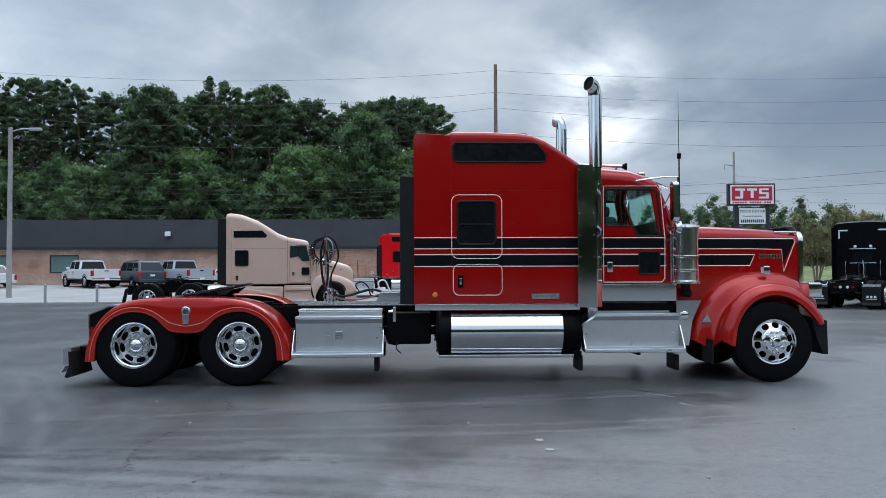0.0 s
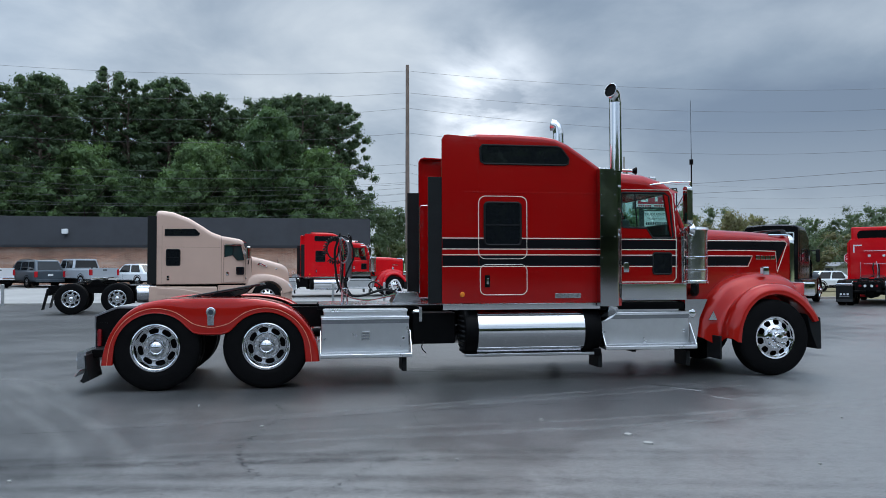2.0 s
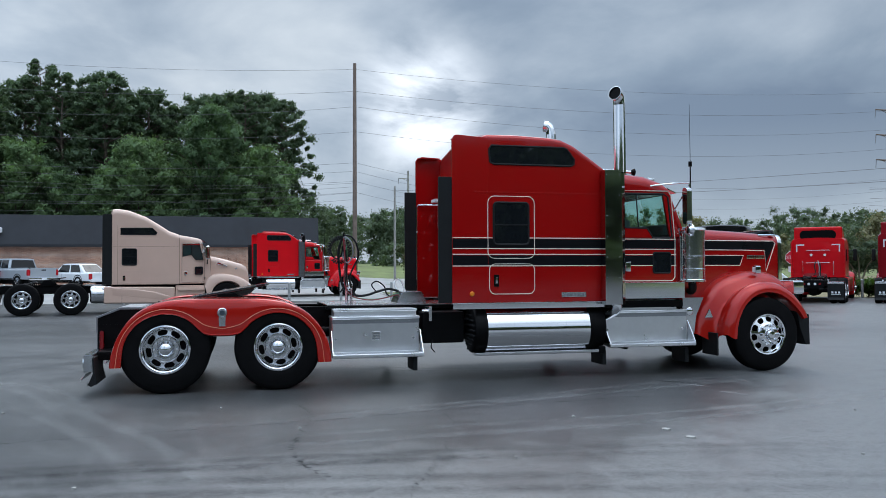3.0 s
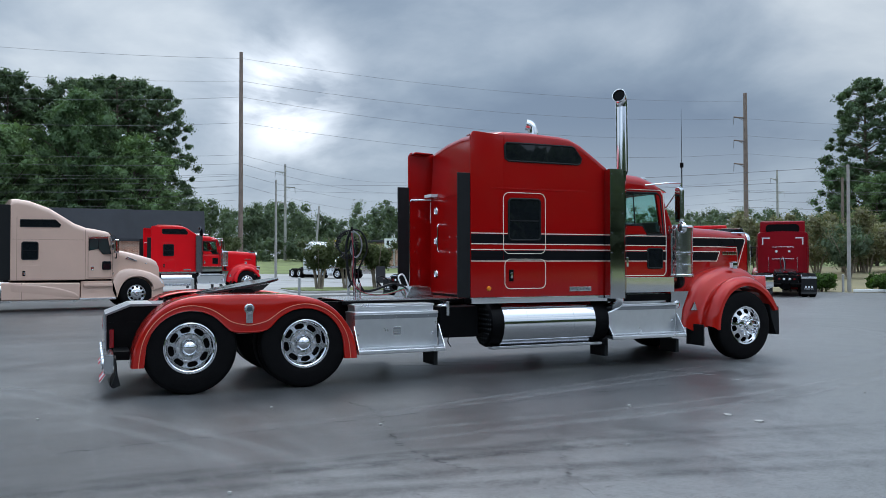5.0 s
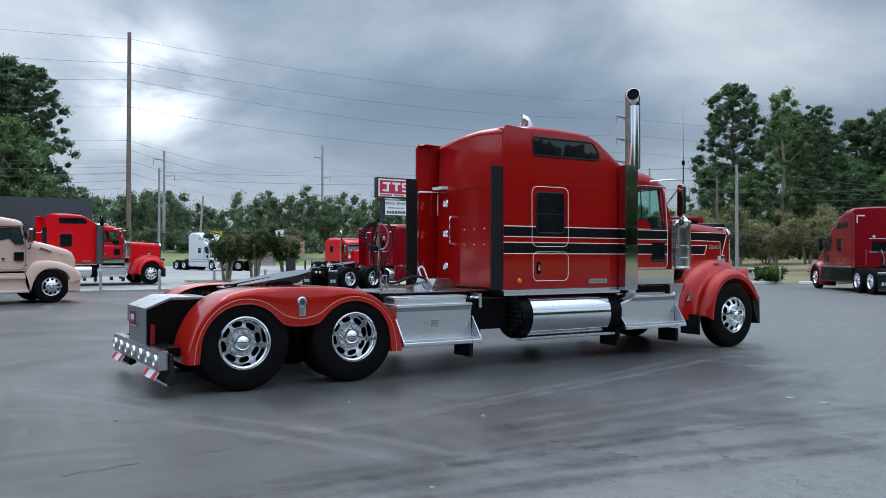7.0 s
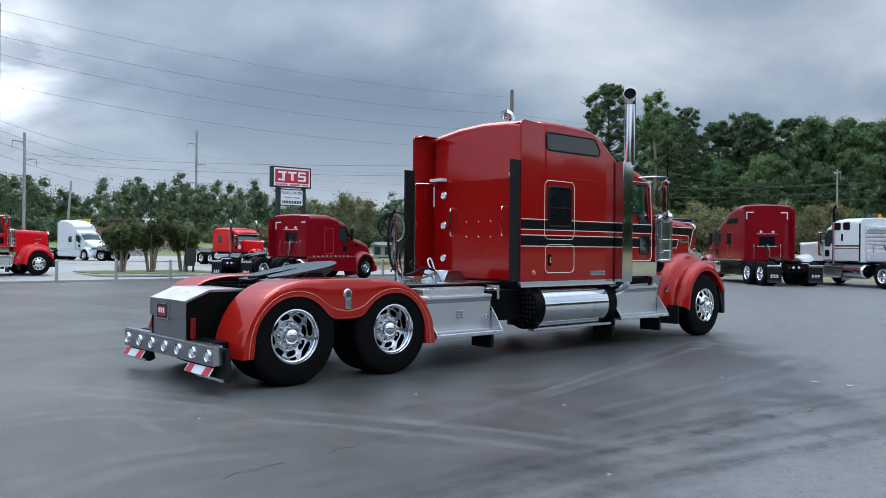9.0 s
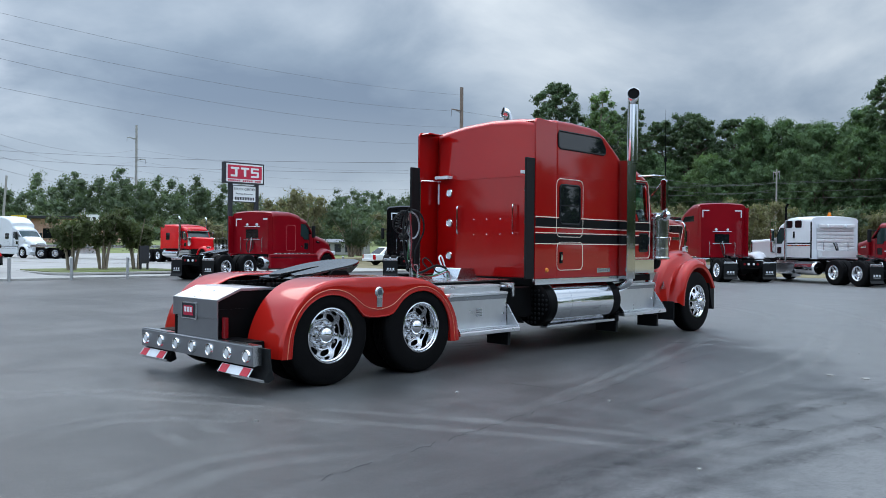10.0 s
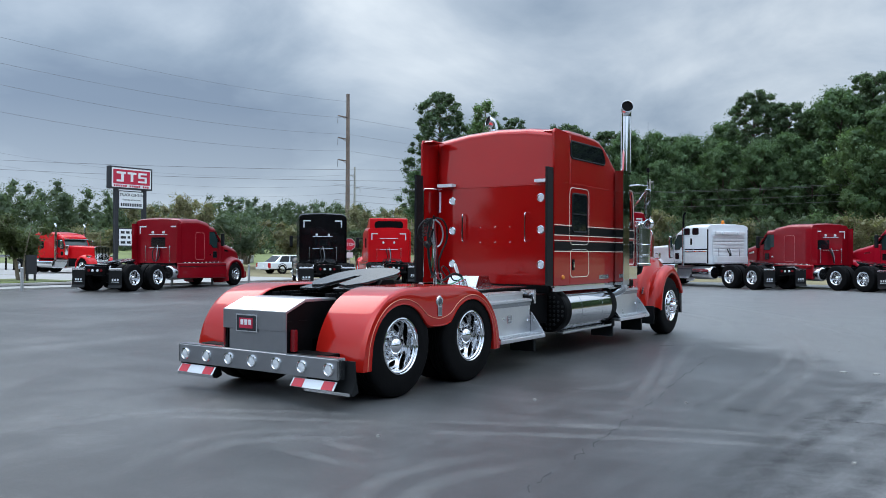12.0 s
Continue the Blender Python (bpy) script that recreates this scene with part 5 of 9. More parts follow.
    # deck behind the sleeper
    deck = part("deck_plate", box(-2.0, -0.24, -0.62, 0.62, 1.0, 1.015, 0.002), M_STEEL, T, "tread-plate deck over the frame")
    tr = bmesh.new()
    for i in range(58):
        for j in range(20):
            x, y = -1.98 + 0.03 * i, -0.6 + 0.062 * j
            d = 0.009 if (i + j) % 2 else -0.009
            v = [tr.verts.new((x + a * 0.010 - b * d * 0.3, y + b * 0.012 + a * d, 1.0165)) for a, b in ((-1, 0), (0, -0.35), (1, 0), (0, 0.35))]
            tr.faces.new(v)
    tagged(part("tread", tr, M_CHROME, deck), kind="stuff")
    for s in (-1, 1):
        part("deck_edge", box(-2.02, -0.3, *sorted((s * 0.60, s * 0.66)), 0.955, 1.0, 0.004), M_BLACK, deck)
    fifth_wheel(T, -3.27, 1.10, 10)
    conn = prism([(-0.98, 1.016), (-0.55, 1.016), (-0.62, 1.17), (-0.90, 1.17)], -0.22, 0.28, "y", 0.008)
    cb = part("deck_box", conn, M_STEEL, T, "bright sloping deck box for the air lines")
    # mast and hoses
    mast = tube([(-1.66, 0, 1.015), (-1.66, 0, 1.25), (-1.70, 0, 1.95)], 0.022)
    tube([(-1.60, -0.06, 1.015), (-1.60, -0.06, 1.22), (-1.67, -0.06, 1.22)], 0.012, bm=mast)
    tube([(-1.60, 0.06, 1.015), (-1.60, 0.06, 1.22), (-1.67, 0.06, 1.22)], 0.012, bm=mast)
    mst = part("hose_mast", mast, M_STEEL, T, "upright steel hose mast with coiled air lines")
    part("mast_top", lathe([(0.0, 0.06), (0.012, 0.05), (0.02, 0.0)], (-1.70, 0, 1.95), "z", 8), M_BLACK, mst)
    lines = [
        ("black_hose", 0.021, M_BLACKRUB, [(-1.70, 0.0, 1.97), (-1.83, 0.06, 1.91), (-1.95, 0.10, 1.75), (-1.97, 0.09, 1.66), (-1.92, 0.05, 1.62), (-1.85, 0.0, 1.70), (-1.79, -0.03, 1.85), (-1.71, -0.04, 1.94), (-1.60, -0.06, 1.90), (-1.52, -0.09, 1.78), (-1.50, -0.08, 1.68), (-1.54, -0.05, 1.58), (-1.64, 0.0, 1.48)]),
        ("black_hose", 0.024, M_BLACKRUB, [(-1.71, 0.03, 1.96), (-1.77, 0.04, 1.75), (-1.76, 0.04, 1.50), (-1.73, 0.03, 1.30), (-1.66, 0.03, 1.18), (-1.50, 0.05, 1.11), (-1.35, 0.07, 1.12), (-1.22, 0.09, 1.16), (-1.05, 0.10, 1.20), (-0.90, 0.08, 1.17)]),
        ("black_hose", 0.017, M_BLACKRUB, [(-1.70, -0.03, 1.97), (-1.60, -0.08, 1.94), (-1.53, -0.10, 1.82), (-1.51, -0.08, 1.66), (-1.57, -0.05, 1.52), (-1.62, -0.03, 1.38), (-1.60, -0.03, 1.22), (-1.52, 0.0, 1.10)]),
        ("black_hose", 0.016, M_BLACKRUB, [(-1.70, 0.02, 1.96), (-1.80, 0.08, 1.93), (-1.88, 0.12, 1.82), (-1.86, 0.12, 1.70), (-1.79, 0.08, 1.64), (-1.73, 0.03, 1.70), (-1.71, 0.0, 1.82), (-1.66, -0.02, 1.60), (-1.68, -0.02, 1.30), (-1.75, 0.0, 1.16)]),
        ("grey_hose", 0.015, M_GREYSTEEL, [(-1.69, -0.02, 1.95), (-1.61, -0.05, 1.88), (-1.58, -0.07, 1.76), (-1.60, -0.06, 1.64), (-1.66, -0.03, 1.58), (-1.71, 0.02, 1.66), (-1.70, 0.03, 1.80)]),
        ("green_hose", 0.013, M_HOSE_GREEN, [(-1.69, 0.02, 1.94), (-1.65, 0.04, 1.70), (-1.68, 0.03, 1.45), (-1.67, 0.05, 1.25), (-1.55, 0.05, 1.09), (-1.20, 0.05, 1.06), (-0.88, 0.05, 1.15)]),
        ("red_hose", 0.010, M_HOSE_RED, [(-1.71, -0.02, 1.92), (-1.69, -0.04, 1.60), (-1.70, -0.04, 1.30), (-1.60, -0.05, 1.12), (-1.30, -0.04, 1.05), (-0.85, 0.0, 1.14)]),
        ("pale_line", 0.006, M_SIGNWHITE, [(-1.70, 0.0, 1.93), (-1.67, 0.01, 1.72), (-1.70, 0.0, 1.50), (-1.66, 0.02, 1.36)]),
        ("black_hose", 0.014, M_BLACKRUB, [(-1.22, 0.12, 1.16), (-1.28, 0.16, 1.26), (-1.20, 0.18, 1.31), (-1.10, 0.16, 1.24), (-1.06, 0.12, 1.12), (-0.95, 0.10, 1.10)]),
    ]
    if detail:
        coil = []
        for i in range(330):
            f = i / 329
            a = radians(200 - 330 * f)
            spine = Vector((-1.76 + 0.15 * math.cos(a), 0.05 + 0.05 * math.cos(a), 1.76 + 0.17 * math.sin(a)))
            out = Vector((math.cos(a), 0.0, math.sin(a)))
            b = 2 * math.pi * 26 * f
            coil.append(spine + 0.030 * (math.cos(b) * out + math.sin(b) * Vector((0, 1, 0))))
        part("coiled_line", tube(coil, 0.008, 5), M_BLACKRUB, mst, "black coiled electric line")
    for label_name, r, material, pts in (lines[1:] if detail else lines[5:7]):
        part(label_name, tube(smooth_path(pts, 5), 0.75 * r, 7), material, mst)
    part("pale_hose", tube(smooth_path([(-0.92, 0.12, 1.17), (-0.95, 0.16, 1.30), (-0.86, 0.2, 1.33), (-0.78, 0.2, 1.17)], 5), 0.012, 7), M_SIGNWHITE, cb)

    # tail: centre panel, light bar, flaps
    prof = [(-4.88, 0.70), (-4.88, 0.895), (-4.60, 1.01), (-4.15, 1.01), (-4.15, 0.985), (-4.60, 0.985), (-4.862, 0.88), (-4.862, 0.70)]
    tail = part("tail_panel", prism(prof, -0.46, 0.47, "y", 0.003), M_GREYSTEEL, T, "dark steel centre panel with a bright sloping top")
    part("panel_top", prism([(-4.878, 0.8995), (-4.60, 1.0145), (-4.35, 1.0145), (-4.35, 1.0115), (-4.60, 1.0115), (-4.878, 0.8965)], -0.455, 0.465, "y"), M_TREAD, tail, "bright sloping top plate", 10)
    part("panel_column", box(-4.872, -4.86, -0.46, 0.38, 0.36, 0.71, 0.003), M_GREYSTEEL, tail)
    for s in (-1, 1):
        part("panel_side", prism([(-4.86, 0.60), (-4.86, 0.885), (-4.60, 0.985), (-3.75, 0.985), (-3.75, 0.60)], *sorted((s * 0.44, s * 0.455)), "y"), M_BLACK, tail)
        part("tail_lamp", box(-4.83, -4.78, *sorted((s * 0.47, s * 0.53)), 0.50, 0.72, 0.01), M_REDLENS, tail, "tall red tail lamp")
    plate = part("name_plate", box(-4.892, -4.881, -0.06, 0.26, 0.67, 0.855, 0.008), M_CHROME, tail, "framed plate with a red mark")
    part("plate_face", box(-4.8955, -4.8925, -0.04, 0.24, 0.685, 0.84), M_SIGNDARK, plate)
    part("plate_mark", box(-4.899, -4.896, 0.0, 0.20, 0.71, 0.815), M_SIGNRED, plate)
    for i in range(3):
        part("plate_mark_shape", box(-4.9015, -4.8995, 0.02 + 0.058 * i, 0.062 + 0.058 * i, 0.745, 0.80), M_SIGNWHITE, plate)
    bar = part("light_bar", prism([(-4.90, 0.285), (-4.90, 0.475), (-4.89, 0.485), (-4.80, 0.485), (-4.80, 0.465), (-4.875, 0.46), (-4.875, 0.285)], -1.175, 1.175, "y", 0.003), M_GREYSTEEL, T, "dark steel light bar with seven round lamps")
    for s in (-1, 1):
        part("bar_end", box(-4.90, -4.80, *sorted((s * 1.165, s * 1.178)), 0.29, 0.48), M_STEEL, bar)
        part("bar_lip", box(-4.895, -4.80, *sorted((s * 0.48, s * 1.17)), 0.486, 0.492), M_STEEL, bar)
    for i in range(7):
        y = -1.06 + 2.12 * i / 6
        lamp = part("round_lamp", lathe([(0.045, 0.012), (0.052, 0.022), (0.062, 0.02), (0.068, 0.0)], (-4.90, y, 0.38), "x", 24, sign=-1), M_CHROME, bar, "round clear lamp in a chrome ring")
        part("lens", lathe([(0.0, 0.016), (0.03, 0.015), (0.047, 0.010)], (-4.90, y, 0.38), "x", 20, sign=-1), M_LENS, lamp)
    for s in (-1, 1):
        flap = prism([(-4.79, 0.46), (-4.775, 0.46), (-4.76, 0.28), (-4.73, 0.16), (-4.80, 0.13), (-4.83, 0.15), (-4.78, 0.28)], *sorted((s * 0.66, s * 1.285)), "y")
        fl = part("mudflap", flap, M_BLACKRUB, T, "black rubber mudflap under the light bar")
        strip = part("hanger_strip", prism([(-4.885, 0.265), (-4.88, 0.265), (-4.935, 0.185), (-4.94, 0.188)], *sorted((s * 0.58, s * 1.15)), "y"), M_WHITETAPE, bar, "white and red reflective strip")
        for a, b in ((0.60, 0.74), (0.99, 1.13)):
            part("red_patch", prism([(-4.889, 0.264), (-4.887, 0.264), (-4.941, 0.190), (-4.943, 0.192)], *sorted((s * a, s * b)), "y"), M_REDTAPE, strip)
        part("flap_weight", box(-4.845, -4.835, *sorted((s * 0.68, s * 1.27)), 0.135, 0.165), M_STEEL, fl)
    part("rear_cross_beam", box(-4.79, -4.62, -0.95, 0.95, 0.40, 0.50, 0.01), M_BLACK, T)
    for s in (-1, 1):
        part("tail_bracket", box(-4.86, -4.5, *sorted((s * 0.42, s * 0.46)), 0.42, 0.80), M_BLACK, T)
    return T

# ---- ground ----


def rise(x, y):
    """Height of the land: flat in the yard, gently up behind it."""
    west = max(0.0, min(1.0, (14.0 - x) / 10.0))
    a = max(0.0, west * min(0.5, 0.028 * (y - 40.0)), min(2.4, 0.5 * west + 0.085 * (y - 89.0)))
    b = max(0.0, min(1.2, 0.03 * (x - 33.0)))
    return max(a, b)


def sheet(name, x0, x1, y0, y1, material, lift, label, category, nx=24, ny=24):
    bm = bmesh.new()
    grid = [[bm.verts.new((x0 + (x1 - x0) * i / nx, y0 + (y1 - y0) * j / ny, rise(x0 + (x1 - x0) * i / nx, y0 + (y1 - y0) * j / ny) + lift)) for j in range(ny + 1)] for i in range(nx + 1)]
    for i in range(nx):
        for j in range(ny):
            bm.faces.new((grid[i][j], grid[i + 1][j], grid[i + 1][j + 1], grid[i][j + 1]))
    return tagged(part(name, bm, material), label, category, "", "structure")


def build_ground():
    # one wide sheet, finer near the yard
    steps = [-2500, -800, -300, -120, -60, -20, 0, 4, 9, 14, 25, 33, 36, 40, 44, 48, 52, 56, 60, 68, 76, 84, 89, 100, 111, 122, 200, 400, 900, 2500]
    bm = bmesh.new()
    grid = [[bm.verts.new((x, y, rise(x, y) - 0.12)) for y in steps] for x in steps]
    for i in range(len(steps) - 1):
        for j in range(len(steps) - 1):
            bm.faces.new((grid[i][j], grid[i + 1][j], grid[i + 1][j + 1], grid[i][j + 1]))
    tagged(part("ground", bm, M_GRASS), "rough green and straw grass land to the horizon", "ground", "", "structure")
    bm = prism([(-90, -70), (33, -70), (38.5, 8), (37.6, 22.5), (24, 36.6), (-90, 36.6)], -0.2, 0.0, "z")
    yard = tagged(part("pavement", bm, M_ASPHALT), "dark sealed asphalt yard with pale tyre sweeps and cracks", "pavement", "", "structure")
    rnd = random.Random(15)
    seams = [
        ([(1.35, 8.62), (-1.89, 8.17), (-4.36, 7.80), (-6.15, 7.58)], 0.009),
        ([(-1.0, 12.2), (-1.05, 8.12), (-1.66, 6.09), (-2.0, 5.24), (-2.3, 3.0)], 0.005),
        ([(-2.5, 9.1), (-2.4, 8.4), (-2.6, 7.4), (-2.7, 6.8), (-2.6, 6.2), (-2.5, 5.9)], 0.009),
        ([(2.2, 9.72), (2.34, 9.6), (2.42, 9.55), (2.6, 9.27)], 0.016),
    ]
    for pts, w in seams:
        path = smooth_path([(x, y, 0.0) for x, y in pts], 26)
        own = bmesh.new()
        prev = None
        for p in path:
            q = p + Vector((rnd.uniform(-0.035, 0.035), rnd.uniform(-0.035, 0.035), 0.003))
            r = w * rnd.uniform(0.25, 1.1)
            a, b = own.verts.new(q + Vector((r * 0.6, r, 0))), own.verts.new(q - Vector((r * 0.6, r, 0)))
            if prev and rnd.random() > 0.30:
                own.faces.new((prev[0], a, b, prev[1]))
            prev = (a, b)
        part("crack", own, M_CRACK, yard)
    # tyre sweeps: points on the way, width, how far apart a pair runs, material
    sweeps = [
        ([(-6.7, 12.6), (-5.9, 11.2), (-5.35, 10.2), (-4.9, 9.1)], 0.11, 0.32, M_SCUFF),
        ([(-3.6, 7.05), (-1.6, 7.1), (1.9, 7.35), (5.7, 8.3), (10.0, 9.5)], 0.10, 0.34, M_SCUFF),
        ([(-4.5, 7.93), (-2.8, 8.2), (-0.54, 8.79), (2.39, 9.66), (4.5, 10.2)], 0.10, 0.0, M_SCUFF),
        ([(-3.6, 7.88), (-2.0, 8.23), (0.44, 8.82), (2.63, 9.34), (4.6, 9.7)], 0.10, 0.0, M_SCUFF),
        ([(-8.2, 7.7), (-7.0, 7.96), (-6.26, 8.14), (-5.2, 7.75)], 0.13, 0.34, M_SCUFF),
        ([(-7.2, 9.8), (-6.6, 10.05), (-6.2, 10.0), (-5.6, 9.3)], 0.12, 0.33, M_SCUFF),
        ([(-6.9, 12.3), (-6.4, 11.95), (-5.6, 11.3), (-5.0, 10.2)], 0.12, 0.0, M_SCUFF),
        ([(-6.2, 9.9), (-6.28, 9.3), (-6.3, 8.8)], 0.10, 0.36, M_SCUFF),
        ([(5.0, 9.2), (8.0, 10.2), (10.5, 12.5), (11.5, 15.5)], 0.16, 0.4, M_SCUFF),
        ([(4.0, 6.4), (8.5, 8.2), (13.0, 11.5), (16.0, 15.0)], 0.16, 0.4, M_SCUFF),
        ([(-9.0, 13.8), (-11.0, 17.0), (-15.0, 20.0)], 0.16, 0.4, M_SCUFF),
        ([(-6.25, 9.18), (-6.1, 9.71), (-5.97, 9.94), (-5.76, 9.58), (-5.52, 9.31)], 0.08, 0.0, M_SCUFF),
        ([(-5.51, 9.78), (-4.69, 8.25), (-4.16, 7.14), (-3.77, 5.95)], 0.12, 0.4, M_SCUFF),
        ([(-7.6, 11.9), (-6.25, 11.67), (-5.6, 11.5), (-4.9, 11.7)], 0.10, 0.0, M_SCUFF),
        ([(5.8, 9.2), (4.68, 8.21), (3.02, 7.63), (1.0, 7.2), (-1.09, 7.05), (-3.52, 7.01)], 0.11, 0.0, M_SCUFF),
        ([(-0.47, 6.19), (-2.29, 6.32), (-4.71, 6.5), (-6.2, 6.5)], 0.11, 0.0, M_TRACK),
        ([(2.32, 9.49), (2.62, 9.08)], 0.03, 0.0, M_CHALK),
        ([(2.50, 8.75), (2.66, 8.36)], 0.025, 0.0, M_CHALK),
        ([(0.9, 10.9), (1.8, 10.75), (2.6, 10.6), (3.2, 10.55)], 0.05, 0.14, M_SCUFF),
        ([(-2.0, 12.6), (-0.8, 11.7), (0.6, 11.3), (2.2, 11.2)], 0.07, 0.30, M_SCUFF),
        ([(-7.5, 6.6), (-5.5, 6.45), (-3.9, 6.4), (-2.0, 6.25), (-0.5, 6.1), (3.0, 5.4)], 0.12, 0.24, M_TRACK),
        ([(-8.5, 5.6), (-5.4, 5.9), (-2.0, 5.4), (3.0, 4.2)], 0.13, 0.34, M_TRACK),
    ]
    for pts, w, apart, material in sweeps:
        path = smooth_path([(x, y, 0.0) for x, y in pts], 8)
        for off in ((0.0, apart) if apart else (0.0,)):
            own = bmesh.new()
            uv = own.loops.layers.uv.new("UVMap")
            rows = []
            for i, p in enumerate(path):
                d = (path[min(i + 1, len(path) - 1)] - path[max(i - 1, 0)]).normalized()
                n = Vector((-d.y, d.x, 0))
                q = p + n * off + Vector((0, 0, 0.002 if material is M_SCUFF else 0.0012))
                wide = w * rnd.uniform(0.8, 1.15)
                rows.append((own.verts.new(q + n * wide), own.verts.new(q - n * wide), i / (len(path) - 1)))
            for (a0, b0, f0), (a1, b1, f1) in zip(rows, rows[1:]):
                face = own.faces.new((a0, a1, b1, b0))
                for loop, val in zip(face.loops, ((0, f0), (0, f1), (1, f1), (1, f0))):
                    loop[uv].uv = val
            part("tyre_mark", own, material, yard)
    for x, y in ((0.69, 6.79), (0.72, 6.42), (-3.31, 9.04), (-2.57, 7.73), (0.13, 7.61), (-1.0, 6.1), (-4.2, 6.0), (3.1, 7.2), (-5.5, 9.3), (1.7, 5.5)):
        big = 0.045 if y in (6.79, 6.42) else 0.016
        pts = [(x + big * rnd.uniform(0.6, 1.2) * math.cos(a), y + big * rnd.uniform(0.6, 1.2) * math.sin(a)) for a in np.linspace(0, 5.4, 7)]
        part("pale_spot" if big > 0.05 else "pebble", prism(pts, 0.0, 0.003 if big > 0.05 else 0.014, "z"), M_KERB, yard)
    sheet("concrete_apron", -90, 25, 36.9, 60.5, M_CONCRETE, -0.012, "pale concrete parking apron behind the yard", "pavement", 30, 20)
    sheet("road", 3.5, 34, 60.6, 93, M_CONCRETE, 0.0, "pale grey paved lot and road beyond the apron", "road", 30, 12)
    sheet("verge", 25.1, 75, -40, 66, M_EARTH, -0.015, "straw-coloured grass verge", "verge", 24, 30)
    # kerb along the yard's far side
    kerb = bmesh.new()
    for x0, x1 in ((-90, -30), (-30, -5), (-5, 6), (6, 24)):
        box(x0 + 0.006, x1 - 0.006, 36.6, 36.85, -0.1, 0.09, 0.02, kerb)
    tagged(part("kerb", kerb, M_KERB), "weathered concrete kerb along the yard edge", "kerb", "", "structure")


# ---- other trucks ----


def arch_fender(parent, x, side, paint, r_wheel=0.53, inner=0.55, reach=(205, -15)):
    rows = []
    for f, y, rad in ((0, inner, 0.86), (0.3, 0.95, 0.84), (0.7, 1.15, 0.76), (0.92, 1.215, 0.69), (1.0, 1.225, 0.65), (1.0, 1.22, 0.60), (1.0, 1.12, 0.59)):
        rows.append([(x + rad * math.cos(radians(a)), side * y, r_wheel + rad * 0.98 * math.sin(radians(a)) - 0.02) for a in np.linspace(reach[0], reach[1], 20)])
    return part("front_fender", loft(rows, closed=False), paint, parent, "", 60)


def corner_mark(parent, x, y, z, s):
    m = part("reflector", box(x - 0.008, x - 0.001, *sorted((y, y - s * 0.34)), z - 0.055, z), M_WHITETAPE, parent)
    part("reflector", box(x - 0.008, x - 0.001, *sorted((y, y - s * 0.055)), z - 0.34, z - 0.06), M_WHITETAPE, parent)


